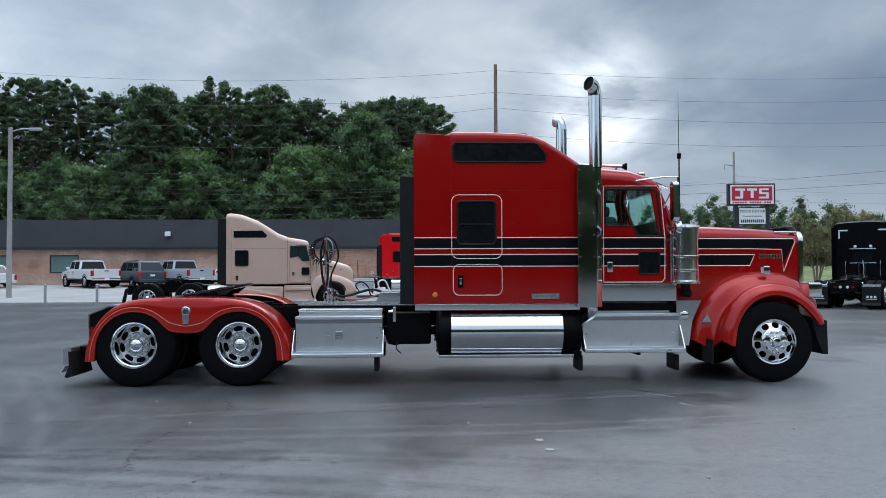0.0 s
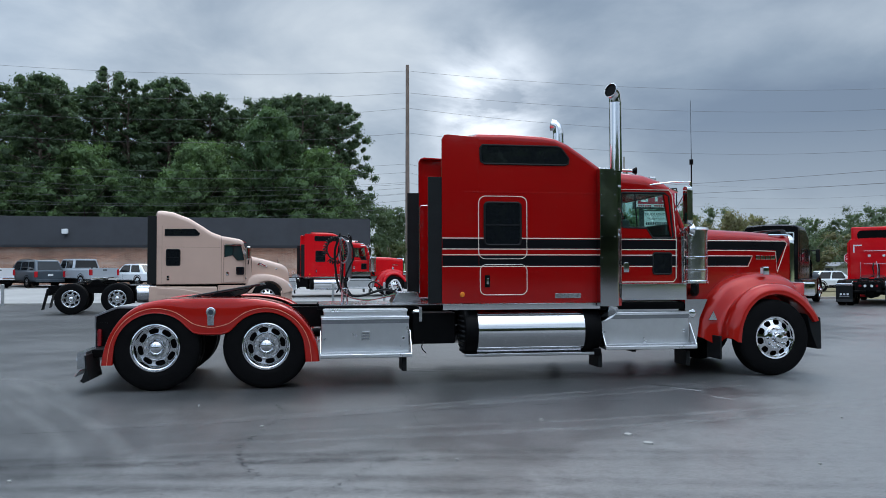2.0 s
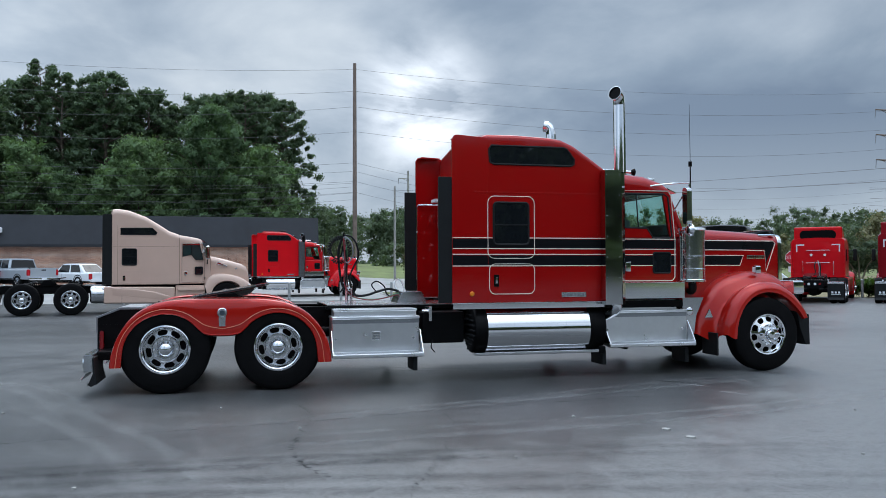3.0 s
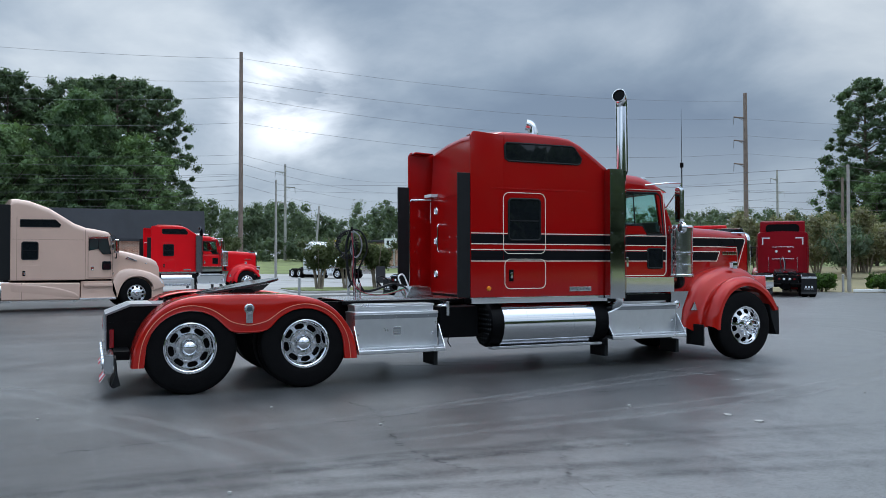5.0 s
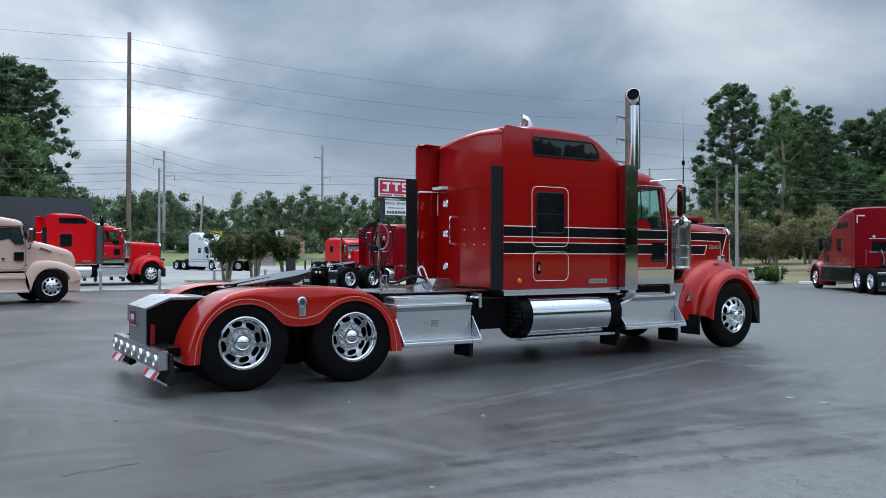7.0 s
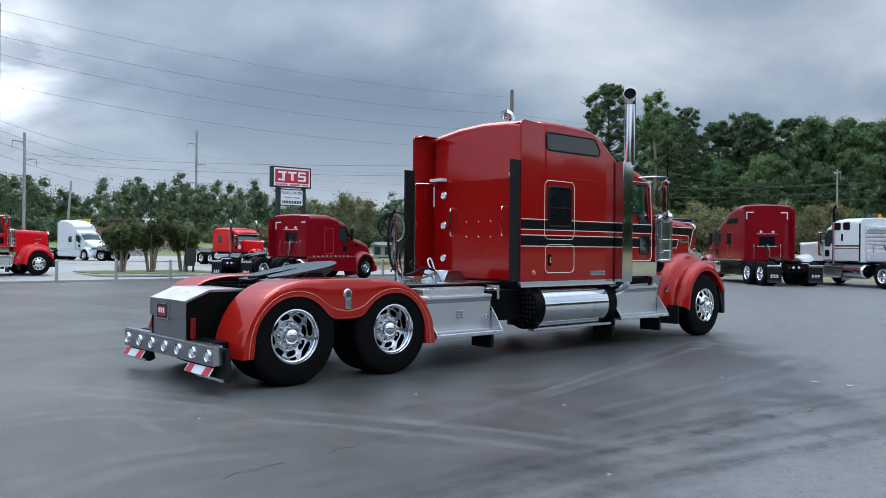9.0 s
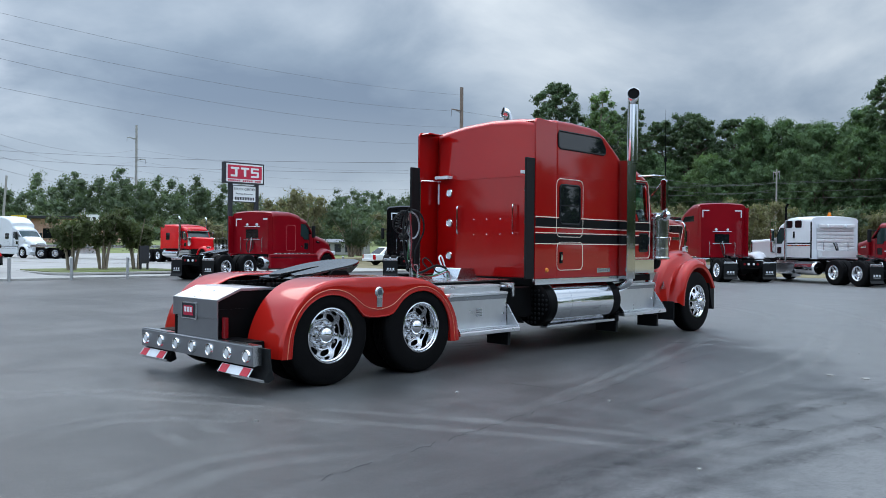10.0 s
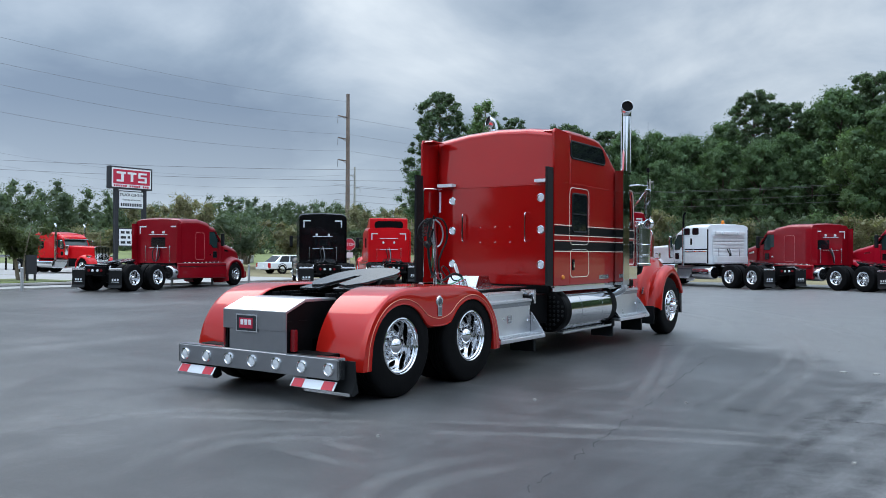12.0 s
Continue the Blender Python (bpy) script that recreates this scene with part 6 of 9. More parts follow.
def semi_truck(name, label, m, paint, wb=5.6, sx0=1.15, sx1=3.3, roof=3.1, hi=None, cab_x=4.5, nose=6.35, style="aero", hw=1.17, skirts=True, stacks=False, lower=None, rear_window=True, rails=True, spread=0.66, rear_sheet=None, side_window=(0.5, 1.0), group="parked trucks", exposed_frame=-1.35, big_windows=False, flaps=True, scoop=False, pane_y=0.0):
    """A parked tractor; x = 0 is midway between its rear axles."""
    T = thing(name, label, "truck", m, group)
    lower = lower or paint
    frame_rails(T, exposed_frame, nose - 0.4, 0.70, 0.95)
    for x in (-spread, spread):
        dual_axle(T, x, 0.52, True)
    for s in (-1, 1):
        wheel(T, wb, s, 1.19, 0.52, 0.27, False, True)
    part("front_axle", cyl((wb, -1.0, 0.5), (wb, 1.0, 0.5), 0.06), M_BLACK, T)
    fifth_wheel(T, 0.0, 1.06, 8)
    hi = hi or [(0.0, roof - 0.06), (0.06, roof), (0.55, roof + 0.03), (1.0, roof - 0.02)]
    roofs = [(sx0 + f * (cab_x - 0.55 - sx0), z) for f, z in hi]
    rings = [[(x, y, z) for y, z in rrect(hw if x < sx1 + 0.05 else hw - 0.1, 1.05, zz, 0.16, 0.03, 4, 0.07)] for x, zz in roofs if x < sx1]
    zf = float(np.interp(sx1, [r[0] for r in roofs], [r[1] for r in roofs]))
    rings.append([(sx1, y, z) for y, z in rrect(hw, 1.05, zf, 0.16, 0.03, 4, 0.07)])
    sl = part("sleeper", loft(rings), paint, T, "", 45)
    # cab with its screen
    cz = min(zf - 0.03, 2.95)
    cab_top = 2.55 if style == "classic" else 2.62
    ce = [(sx1 - 0.01, cz if style == "aero" else 2.78, hw - 0.10), (sx1 + 0.25 * (cab_x - sx1), (cz + cab_top) / 2 if style == "aero" else 2.75, hw - 0.10), (cab_x - 0.42, cab_top, hw - 0.12)]
    cab = part("cab", loft([[(x, y, z) for y, z in rrect(w, 1.9, zz, 0.16, 0.02, 4, 0.05)] for x, zz, w in ce]), paint, T, "", 45)
    cb = cab_x + (0.22 if style == "aero" else -0.1)
    part("cab_lower", loft([[(x, y, z) for y, z in rrect(w, 1.05, zz, 0.06, 0.03, 4, 0.0)] for x, zz, w in ((sx1 - 0.01, 1.98, hw - 0.098), (cab_x - 0.30, 1.98, hw - 0.098), (cb, 1.95, hw - 0.2))]), paint, cab, "", 45)
    bm = loft([[(cab_x - 0.42, y, cab_top - 0.08 - 0.06 * abs(y)) for y in np.linspace(-hw + 0.18, hw - 0.18, 9)], [(cb + 0.05 - 0.16 * abs(y) ** 2, y, 1.97) for y in np.linspace(-hw + 0.16, hw - 0.16, 9)]], closed=False)
    part("windscreen", bm, M_DARKCAB, cab, "dark green tinted windscreen")
    for s in (-1, 1):
        part("screen_pillar", tube([(cab_x - 0.45, s * (hw - 0.17), cab_top - 0.10), (cb - 0.14, s * (hw - 0.16), 1.96)], 0.045), paint, cab)
        wx0, wx1 = sx1 + 0.10, cab_x - 0.34
        window(cab, [(wx0, 1.86), (wx0, 2.42), (wx1 - 0.18, 2.42), (wx1 + 0.04, 2.08), (wx1 + 0.04, 1.72), (wx1 - 0.28, 1.72), (wx1 - 0.4, 1.86)], hw - 0.098, s, 0.014, M_DARKCAB)
        part("door_outline", outline_tube([(wx0 - 0.05, 1.14), (wx1 + 0.10, 1.14), (wx1 + 0.12, 2.0), (wx1 - 0.12, 2.47), (wx0 - 0.05, 2.47)], s * (hw - 0.096), 0.007), M_BLACKRUB, cab)
        part("door_handle", box(wx0 + 0.03, wx0 + 0.15, *sorted((s * (hw - 0.1), s * (hw - 0.075))), 1.38, 1.44, 0.006), M_CHROME, cab)
        window(cab, rounded(wx1 - 0.26, wx1 + 0.0, 1.28, 1.55, 0.03), hw - 0.098, s, 0.012)
        part("hatch_outline", outline_tube(rounded(sx0 + 0.95, sx0 + 1.55, 1.20, 2.35, 0.08), s * hw, 0.008), M_PALETRIM if paint in (M_MAROON, M_CRIMSON) else paint, sl)
        strip = part("sill_strip", box(sx0 + 0.1, cab_x - 0.3, *sorted((s * (hw - 0.095), s * (hw + 0.004))), 1.06, 1.10), M_STEEL if paint in (M_MAROON, M_CRIMSON) else M_BLACKRUB, sl)
        if paint in (M_MAROON, M_CRIMSON):
            for k in range(9):
                x = sx0 + 0.2 + (cab_x - 0.6 - sx0) * k / 8
                part("marker_dot", box(x, x + 0.09, *sorted((s * (hw + 0.004), s * (hw + 0.014))), 1.065, 1.095, 0.004), M_SIGNWHITE, strip)
        if side_window:
            a = sx0 + side_window[0]
            window(sl, rounded(a, a + 0.46, 1.78, 2.30, 0.05), hw, s, 0.014)
            part("hatch_outline", outline_tube(rounded(a - 0.07, a + 0.55, 1.14, 1.50, 0.06), s * hw, 0.005), M_BLACKRUB, sl)
        if big_windows == "pair":
            for a in (0.62, 1.22):
                window(sl, rounded(sx0 + a, sx0 + a + 0.40, 2.42, 2.72, 0.06), hw, s, 0.014)
            part("side_vent", box(sx0 + 1.05, sx0 + 1.17, *sorted((s * hw, s * (hw + 0.012))), 1.95, 2.25, 0.01), M_BLACK, sl)
            part("body_stripe", box(sx0 + 0.05, sx1 - 0.02, *sorted((s * hw, s * (hw + 0.004))), 1.70, 1.76), M_STRIPE, sl)
        elif big_windows:
            z = float(np.interp(sx0 + 1.2, [r[0] for r in roofs], [r[1] for r in roofs])) - 0.62
            window(sl, [(sx0 + 0.45, z + 0.02), (sx0 + 0.45, z + 0.26), (sx0 + 1.45, z + 0.24), (sx0 + 1.66, z + 0.05), (sx0 + 1.6, z)], hw, s, 0.014)
        if rear_sheet:
            part("corner_strip", box(sx0 - 0.004, sx0 + 0.05, *sorted((s * (hw - 0.03), s * (hw + 0.006))), 1.08, roofs[0][1] - 0.16), M_BLACKRUB, sl)
            part("lower_panel", box(sx0 + 0.06, sx1 - 0.02, *sorted((s * hw, s * (hw + 0.008))), 1.12, 1.60, 0.003), rear_sheet, sl, "bright sheet over the lower side")
            belt = part("belt_rail", box(sx0 + 0.06, sx1 - 0.02, *sorted((s * hw, s * (hw + 0.02))), 1.615, 1.655, 0.006), M_CHROME, sl)
            for k in range(3):
                part("marker_lamp", box(sx0 + 0.2 + 0.55 * k, sx0 + 0.27 + 0.55 * k, *sorted((s * (hw + 0.02), s * (hw + 0.03))), 1.62, 1.65), M_AMBER, belt)
        else:
            part("rubber_extender", box(sx0 - 0.28, sx0 + 0.01, *sorted((s * (hw - 0.045), s * (hw - 0.01))), 1.05, roofs[0][1] - 0.12, 0.008), paint, sl)
        if skirts:
            pr = [(sx0 - 0.15, 0.42), (wb - 0.72, 0.36), (wb - 0.66, 0.7), (wb - 0.74, 1.06), (sx0 - 0.15, 1.06)]
            sk = part("side_skirt", prism(pr, *sorted((s * 1.06, s * 1.20)), "y", 0.05, segments=3), lower, T, "", 50)
            part("skirt_line", box(sx0 - 0.1, wb - 0.76, *sorted((s * 1.198, s * 1.206)), 0.90, 0.925), M_BLACKRUB, sk)
            part("step_recess", box(sx1 + 0.15, sx1 + 0.95, *sorted((s * 1.198, s * 1.206)), 0.52, 0.68, 0.003), M_BLACKRUB if lower is M_BLACK_PAINT else lower, sk)
            tk = lathe([(0, sx0 - 0.42), (0.24, sx0 - 0.42), (0.29, sx0 - 0.38), (0.30, sx0 - 0.3), (0.30, sx0 + 1.0)], (0, s * 0.86, 0.66), "x", 24)
            part("fuel_tank", tk, M_STEEL, T)
        else:
            tk = lathe([(0, sx0 - 0.1), (0.25, sx0 - 0.1), (0.30, sx0 - 0.05), (0.31, sx0), (0.31, sx1 - 0.5), (0.29, sx1 - 0.45), (0, sx1 - 0.44)], (0, s * 0.88, 0.66), "x", 24)
            part("fuel_tank", tk, M_CHROME, T, "polished fuel tank")
            step_box(T, sx1 - 0.35, min(cab_x, wb - 0.9), s, "battery_box", "bright battery box with steps")
        mir = part("mirror", box(cab_x - 0.30, cab_x - 0.18, *sorted((s * 1.24, s * 1.40)), 1.80, 2.36, 0.04, segments=3), M_BLACKRUB if style == "aero" else M_CHROME, cab, "door mirror on an arm")
        part("mirror_arm", tube([(cab_x - 0.35, s * 1.04, 2.30), (cab_x - 0.24, s * 1.26, 2.30)], 0.02), M_BLACKRUB, mir)
        thin = paint is M_WHITE
        if stacks and not (thin and s < 0):
            ex = part("exhaust_stack", cyl((sx1 + 0.05, s * 1.22, 0.95), (sx1 + 0.05, s * 1.22, roof - 0.1), 0.06 if thin else 0.10, seg=18), M_STEEL if thin else M_CHROME, T, "upright exhaust stack")
            part("exhaust_tip", tube(smooth_path([(sx1 + 0.05, s * 1.22, roof - 0.1), (sx1 + 0.05, s * 1.22, roof + 0.3), (sx1 + 0.03, s * 1.22, roof + 0.48), (sx1 - 0.08, s * 1.22, roof + 0.6)], 3), 0.05 if thin else 0.07, 14, caps=False), M_BLACK if thin else M_CHROME, ex)
    # nose
    if style == "aero":
        hr = [(cb - 0.05, 1.97, 1.0), (cb + 0.25, 1.90, 0.98), (nose - 0.75, 1.76, 0.93), (nose - 0.35, 1.62, 0.88), (nose - 0.12, 1.42, 0.80), (nose - 0.02, 1.15, 0.70)]
        hood = part("hood", loft([[(x, y, z) for y, z in rrect(w, 0.62, zz, 0.2, 0.06, 5, 0.05)] for x, zz, w in hr]), paint, T, "", 50)
        for s in (-1, 1):
            arch_fender(T, wb, s, paint)
            part("headlight", box(nose - 0.45, nose - 0.12, *sorted((s * 0.84, s * 1.10)), 0.98, 1.18, 0.05, segments=3), M_LENS, hood, "clear swept headlamp")
            part("side_vent", prism([(cb + 0.12, 1.56), (cb + 0.46, 1.54), (cb + 0.40, 1.62), (cb + 0.14, 1.66)], *sorted((s * 0.945, s * 0.99)), "y", 0.006), M_CHROME, hood)
        gr = part("grille", loft([[(x, y, z) for y, z in rrect(w, 0.66, zz, 0.1, 0.05, 4, 0.02)] for x, zz, w in ((nose - 0.2, 1.42, 0.50), (nose + 0.03, 1.36, 0.50), (nose + 0.035, 1.33, 0.46))]), M_CHROME, hood, "", 30)
        for k in range(7):
            part("grille_bar", box(nose + 0.034, nose + 0.042, -0.42, 0.42, 0.72 + 0.085 * k, 0.76 + 0.085 * k), M_BLACK, gr)
        part("bumper", box(nose - 0.35, nose + 0.08, -1.14, 1.14, 0.32, 0.66, 0.08, segments=3), lower, T)
    else:
        hr = [(cb - 0.1, 1.98, 0.88), (cb + 0.1, 1.98, 0.80), (nose - 0.15, 1.88, 0.62), (nose, 1.85, 0.60)]
        hood = part("hood", loft([[(x, y, z) for y, z in rrect(w, 0.95, zz, 0.12, 0.03, 5, 0.03)] for x, zz, w in hr]), paint, T, "", 45)
        gr = part("grille", loft([[(x, y, z) for y, z in rrect(w, 0.85, zz, 0.1, 0.03, 4, 0.02)] for x, zz, w in ((nose, 1.90, 0.62), (nose + 0.08, 1.90, 0.62), (nose + 0.085, 1.87, 0.58))]), M_CHROME, hood)
        for i in range(9):
            y = -0.5 + i * 0.125
            part("grille_bar", box(nose + 0.084, nose + 0.094, y - 0.02, y + 0.02, 0.95, 1.80), M_BLACK, gr)
        for s in (-1, 1):
            arch_fender(T, wb, s, paint)
            part("headlight", box(nose - 0.35, nose - 0.08, *sorted((s * 0.78, s * 1.08)), 1.08, 1.28, 0.03), M_CHROME, hood)
            part("air_cleaner", lathe([(0, 2.0), (0.15, 1.98), (0.17, 1.94), (0.16, 1.35), (0.13, 1.3), (0, 1.29)], (cb + 0.12, s * 1.02, 0), "z", 18), M_CHROME, T)
        part("bumper", box(nose - 0.05, nose + 0.12, -1.15, 1.15, 0.35, 0.78, 0.03), M_CHROME, T)
        part("visor", prism([(cab_x - 0.5, cab_top), (cab_x - 0.22, cab_top - 0.10), (cab_x - 0.22, cab_top - 0.13), (cab_x - 0.5, cab_top - 0.04)], -0.98, 0.98, "y"), M_CHROME, cab)
        for y in (-0.7, -0.35, 0, 0.35, 0.7):
            part("roof_marker", box(cab_x - 0.62, cab_x - 0.5, y - 0.05, y + 0.05, cab_top + 0.02, cab_top + 0.12, 0.02), M_AMBER, cab)
    # back wall
    zt = roofs[0][1]
    if scoop:
        sc = part("roof_fairing", prism([(sx0 + 0.02, zt - 0.05), (sx0 + 0.02, zt + 0.55), (sx0 + 0.5, zt + 0.56), (sx0 + 1.1, zt + 0.34), (sx0 + 1.8, zt - 0.05)], -hw + 0.12, hw - 0.12, "y", 0.06, segments=3), paint, sl, "roof fairing with its shaded hollow drawn as a black panel")
        # black panel on the solid fairing stands in for the shade of a hollow
        part("hollow_shade", prism(rounded(-hw + 0.36, hw - 0.36, zt - 0.02, zt + 0.40, 0.19), sx0 + 0.008, sx0 + 0.019, "x"), M_BLACK, sc)
    for s in (-1, 1):
        corner_mark(sl, sx0, s * (hw - 0.20), zt - 0.22, s)
        part("grab_rail", tube(smooth_path([(sx0, s * 0.62, 1.75), (sx0 - 0.06, s * 0.62, 1.73), (sx0 - 0.06, s * 0.62, 1.2), (sx0, s * 0.62, 1.15)], 3), 0.014, 6), M_STEEL, sl)
    if rear_window:
        part("rear_window", prism([(p[0], p[1]) for p in rounded(pane_y - 0.36, pane_y + 0.36, 1.74, 2.14, 0.05)], sx0 - 0.012, sx0 - 0.001, "x"), M_GLASS, sl, "dark rear window")
    if rails:
        for z in (2.26, 1.70):
            part("cross_rail", tube(smooth_path([(sx0, -0.42, z), (sx0 - 0.05, -0.40, z), (sx0 - 0.05, 0.40, z), (sx0, 0.42, z)], 3), 0.014, 6), M_STEEL, sl)
        for s in (-1, 1):
            part("work_lamp", lathe([(0.0, 0.05), (0.05, 0.045), (0.06, 0.0)], (sx0, s * 0.28, 2.05 if not rear_window else 2.35), "x", 14, sign=-1), M_LENS, sl)
    if rear_sheet:
        beacon = part("beacon", lathe([(0.0, 0.13), (0.05, 0.12), (0.07, 0.06), (0.07, 0.0), (0.09, 0.0), (0.09, -0.05)], (sx0 + 0.35, 0, zt + 0.14), "z", 14), M_AMBER, sl, "amber roof beacon")
        for s in (-1, 1):
            part("work_lamp", lathe([(0.0, 0.05), (0.06, 0.045), (0.075, 0.0)], (sx0 - 0.16, s * 0.45, 2.48), "x", 14, sign=-1), M_LENS, sl)
        for i in range(6):
            z = 1.45 + 0.16 * i
            part("quilted_rib", box(sx0 - 0.05, sx0 - 0.002, -0.95, 0.95, z, z + 0.145, 0.03, segments=2), rear_sheet, sl)
        part("header_box", box(sx0 - 0.16, sx0 - 0.052, -0.9, 0.9, 2.40, 2.56, 0.03), rear_sheet, sl)
        part("locker", box(sx0 - 0.30, sx0 - 0.052, -0.92, 0.92, 1.12, 1.42, 0.02), rear_sheet, sl)
    part("air_line", tube(smooth_path([(sx0 - 0.05, 0.10, 1.75), (sx0 - 0.22, 0.12, 1.5), (sx0 - 0.25, 0.02, 1.15), (sx0 - 0.08, -0.1, 1.3), (sx0 - 0.04, -0.08, 1.7)], 5), 0.025, 6), M_BLACKRUB, sl)
    part("air_line", tube(smooth_path([(sx0 - 0.05, 0.0, 1.8), (sx0 - 0.16, -0.06, 1.45), (sx0 - 0.2, -0.03, 1.1)], 5), 0.02, 6), M_GREYSTEEL, sl)
    part("catwalk", box(sx0 - 0.6, sx0 - 0.05, -0.6, 0.6, 0.95, 0.985), M_STEEL, T)
    part("chassis_block", box(sx0, nose - 0.5, -0.85, 0.85, 0.5, 1.06), M_BLACK, T)
    # tail
    tail = part("tail_beam", box(exposed_frame - 0.06, exposed_frame + 0.02, -0.46, 0.46, 0.62, 0.95, 0.01), M_BLACK, T)
    for y in (-0.3, -0.12, 0.12, 0.3):
        part("tail_lamp", lathe([(0.0, 0.03), (0.045, 0.028), (0.055, 0.0)], (exposed_frame - 0.06, y, 0.80), "x", 12, sign=-1), M_REDLENS if abs(y) > 0.2 else M_LENS, tail)
    if flaps:
        for s in (-1, 1):
            mudflap(T, -spread - 0.66, *sorted((s * 0.58, s * 1.20)), 0.16, 0.86)
            part("flap_hanger", tube([(-spread - 0.3, s * 0.44, 0.95), (-spread - 0.6, s * 0.60, 0.97), (-spread - 0.66, s * 0.62, 0.88), (-spread - 0.66, s * 1.2, 0.88)], 0.022, 6), M_STEEL, T)
    return T


def raked_sleeper_truck(name, label, m, paint, group="parked trucks"):
    """A parked tractor with a raked tall sleeper, a separate sloping hood and full side skirts."""
    T = thing(name, label, "truck", m, group)
    hw = 1.17
    frame_rails(T, -1.45, 6.0, 0.70, 0.95)
    for x in (-0.72, 0.72):
        dual_axle(T, x, 0.52, True)
    fifth_wheel(T, 0.0, 1.06, 8)
    part("front_axle", cyl((5.72, -1.0, 0.5), (5.72, 1.0, 0.5), 0.06), M_BLACK, T)
    roof = ((1.95, 3.46), (2.0, 3.52), (2.14, 3.54), (2.5, 3.49), (3.06, 3.28), (3.5, 3.01), (3.8, 2.81), (4.12, 2.69))
    sl = part("sleeper", loft([[(x, y, z) for y, z in rrect(hw if x > 1.99 else hw - 0.04, 0.985, zz, 0.15, 0.03, 5, 0.06)] for x, zz in roof]), paint, T, "", 45)
    cab = part("cab", loft([[(x, y, z) for y, z in rrect(w, 1.0, zz, 0.13, 0.03, 5, 0.05)] for x, zz, w in ((4.13, 2.68, hw - 0.03), (4.4, 2.64, hw - 0.04), (4.75, 2.58, hw - 0.06), (4.90, 2.52, hw - 0.09))]), paint, T, "", 45)
    part("cab_front", prism([(4.90, 1.0), (5.20, 1.0), (5.17, 1.90), (5.14, 1.97), (4.93, 2.02), (4.90, 2.02)], -hw + 0.09, hw - 0.09, "y", 0.01), paint, cab)
    part("windscreen", loft([[(4.90, y, 2.50 - 0.05 * y * y) for y in np.linspace(-hw + 0.12, hw - 0.12, 9)], [(5.16 - 0.05 * y * y, y, 1.97) for y in np.linspace(-hw + 0.12, hw - 0.12, 9)]], closed=False), M_DARKCAB, cab, "dark green tinted windscreen")
    part("sun_visor", prism([(4.86, 2.56), (5.0, 2.47), (5.0, 2.44), (4.86, 2.50)], -1.02, 1.02, "y"), M_CHROME, cab, "bright visor over the screen")
    hr = [(5.20, 1.95, 0.98), (5.57, 1.87, 0.95), (5.95, 1.77, 0.90), (6.30, 1.67, 0.84), (6.46, 1.58, 0.80), (6.55, 1.42, 0.76), (6.58, 1.10, 0.72), (6.56, 0.80, 0.70)]
    hood = part("hood", loft([[(x, y, z) for y, z in rrect(w, 0.62, zz, 0.16, 0.05, 5, 0.05)] for x, zz, w in hr]), paint, T, "", 50)
    gr = part("grille", box(6.555, 6.605, -0.46, 0.46, 0.80, 1.40, 0.02), M_CHROME, hood, "bright upright grille")
    for k in range(6):
        part("grille_bar", box(6.604, 6.612, -0.40, 0.40, 0.86 + 0.09 * k, 0.90 + 0.09 * k), M_BLACK, gr)
    for s in (-1, 1):
        sy = lambda a, b: sorted((s * a, s * b))
        part("rubber_extender", box(1.67, 1.97, *sy(hw - 0.045, hw - 0.01), 1.0, 3.36, 0.008), M_BLACKRUB, sl)
        window(sl, [(2.24, 2.68), (2.24, 2.90), (3.24, 2.92), (3.40, 2.76), (3.36, 2.69)], hw, s, 0.014)
        window(sl, rounded(2.29, 2.74, 1.65, 2.20, 0.05), hw, s, 0.018)
        part("window_bar", box(2.31, 2.72, *sy(hw + 0.004, hw + 0.012), 1.92, 1.935), M_BLACKRUB, sl)
        for pts in (rounded(2.22, 2.81, 1.56, 2.28, 0.06), rounded(2.28, 2.83, 1.06, 1.46, 0.04)):
            part("hatch_outline", outline_tube(pts, s * hw, 0.005), paint, sl)
        part("hatch_latch", box(2.31, 2.39, *sy(hw, hw + 0.014), 1.13, 1.29, 0.01), M_BLACK, sl)
        part("latch_paddle", box(2.33, 2.37, *sy(hw + 0.014, hw + 0.022), 1.17, 1.25, 0.004), M_CHROME, sl)
        part("body_seam", box(2.14, 2.152, *sy(hw - 0.002, hw + 0.003), 1.0, 3.0), M_TANSEAM, sl)
        part("body_seam", box(2.0, 4.10, *sy(hw - 0.002, hw + 0.003), 2.28, 2.29), M_TANSEAM, sl)
        part("joint_gap", box(4.105, 4.14, *sy(hw - 0.2, hw - 0.026), 1.0, 2.6), M_TANSEAM, sl)
        # door
        part("door_outline", outline_tube([(4.22, 1.06), (4.96, 1.06), (4.98, 1.6), (4.97, 1.86), (4.86, 2.42), (4.22, 2.42)], s * (hw - 0.03), 0.010), M_TANSEAM, cab)
        window(cab, [(4.25, 1.95), (4.25, 2.36), (4.80, 2.38), (4.92, 1.84), (4.68, 1.84), (4.53, 2.02)], hw - 0.035, s, 0.018, M_DARKCAB)
        part("window_post", tube([(4.53, s * (hw - 0.024), 2.02), (4.55, s * (hw - 0.024), 2.37)], 0.012, 5), M_BLACKRUB, cab)
        part("vent_visor", prism([(4.25, 2.33), (4.25, 2.39), (4.82, 2.41), (4.84, 2.35)], *sy(hw - 0.03, hw + 0.0), "y", 0.004), M_CHROME, cab, "chrome strip over the side window")
        window(cab, rounded(4.66, 4.91, 1.33, 1.58, 0.03), hw - 0.035, s, 0.018)
        part("door_handle", box(4.30, 4.39, *sy(hw - 0.04, hw - 0.012), 1.29, 1.43, 0.01), M_CHROME, cab)
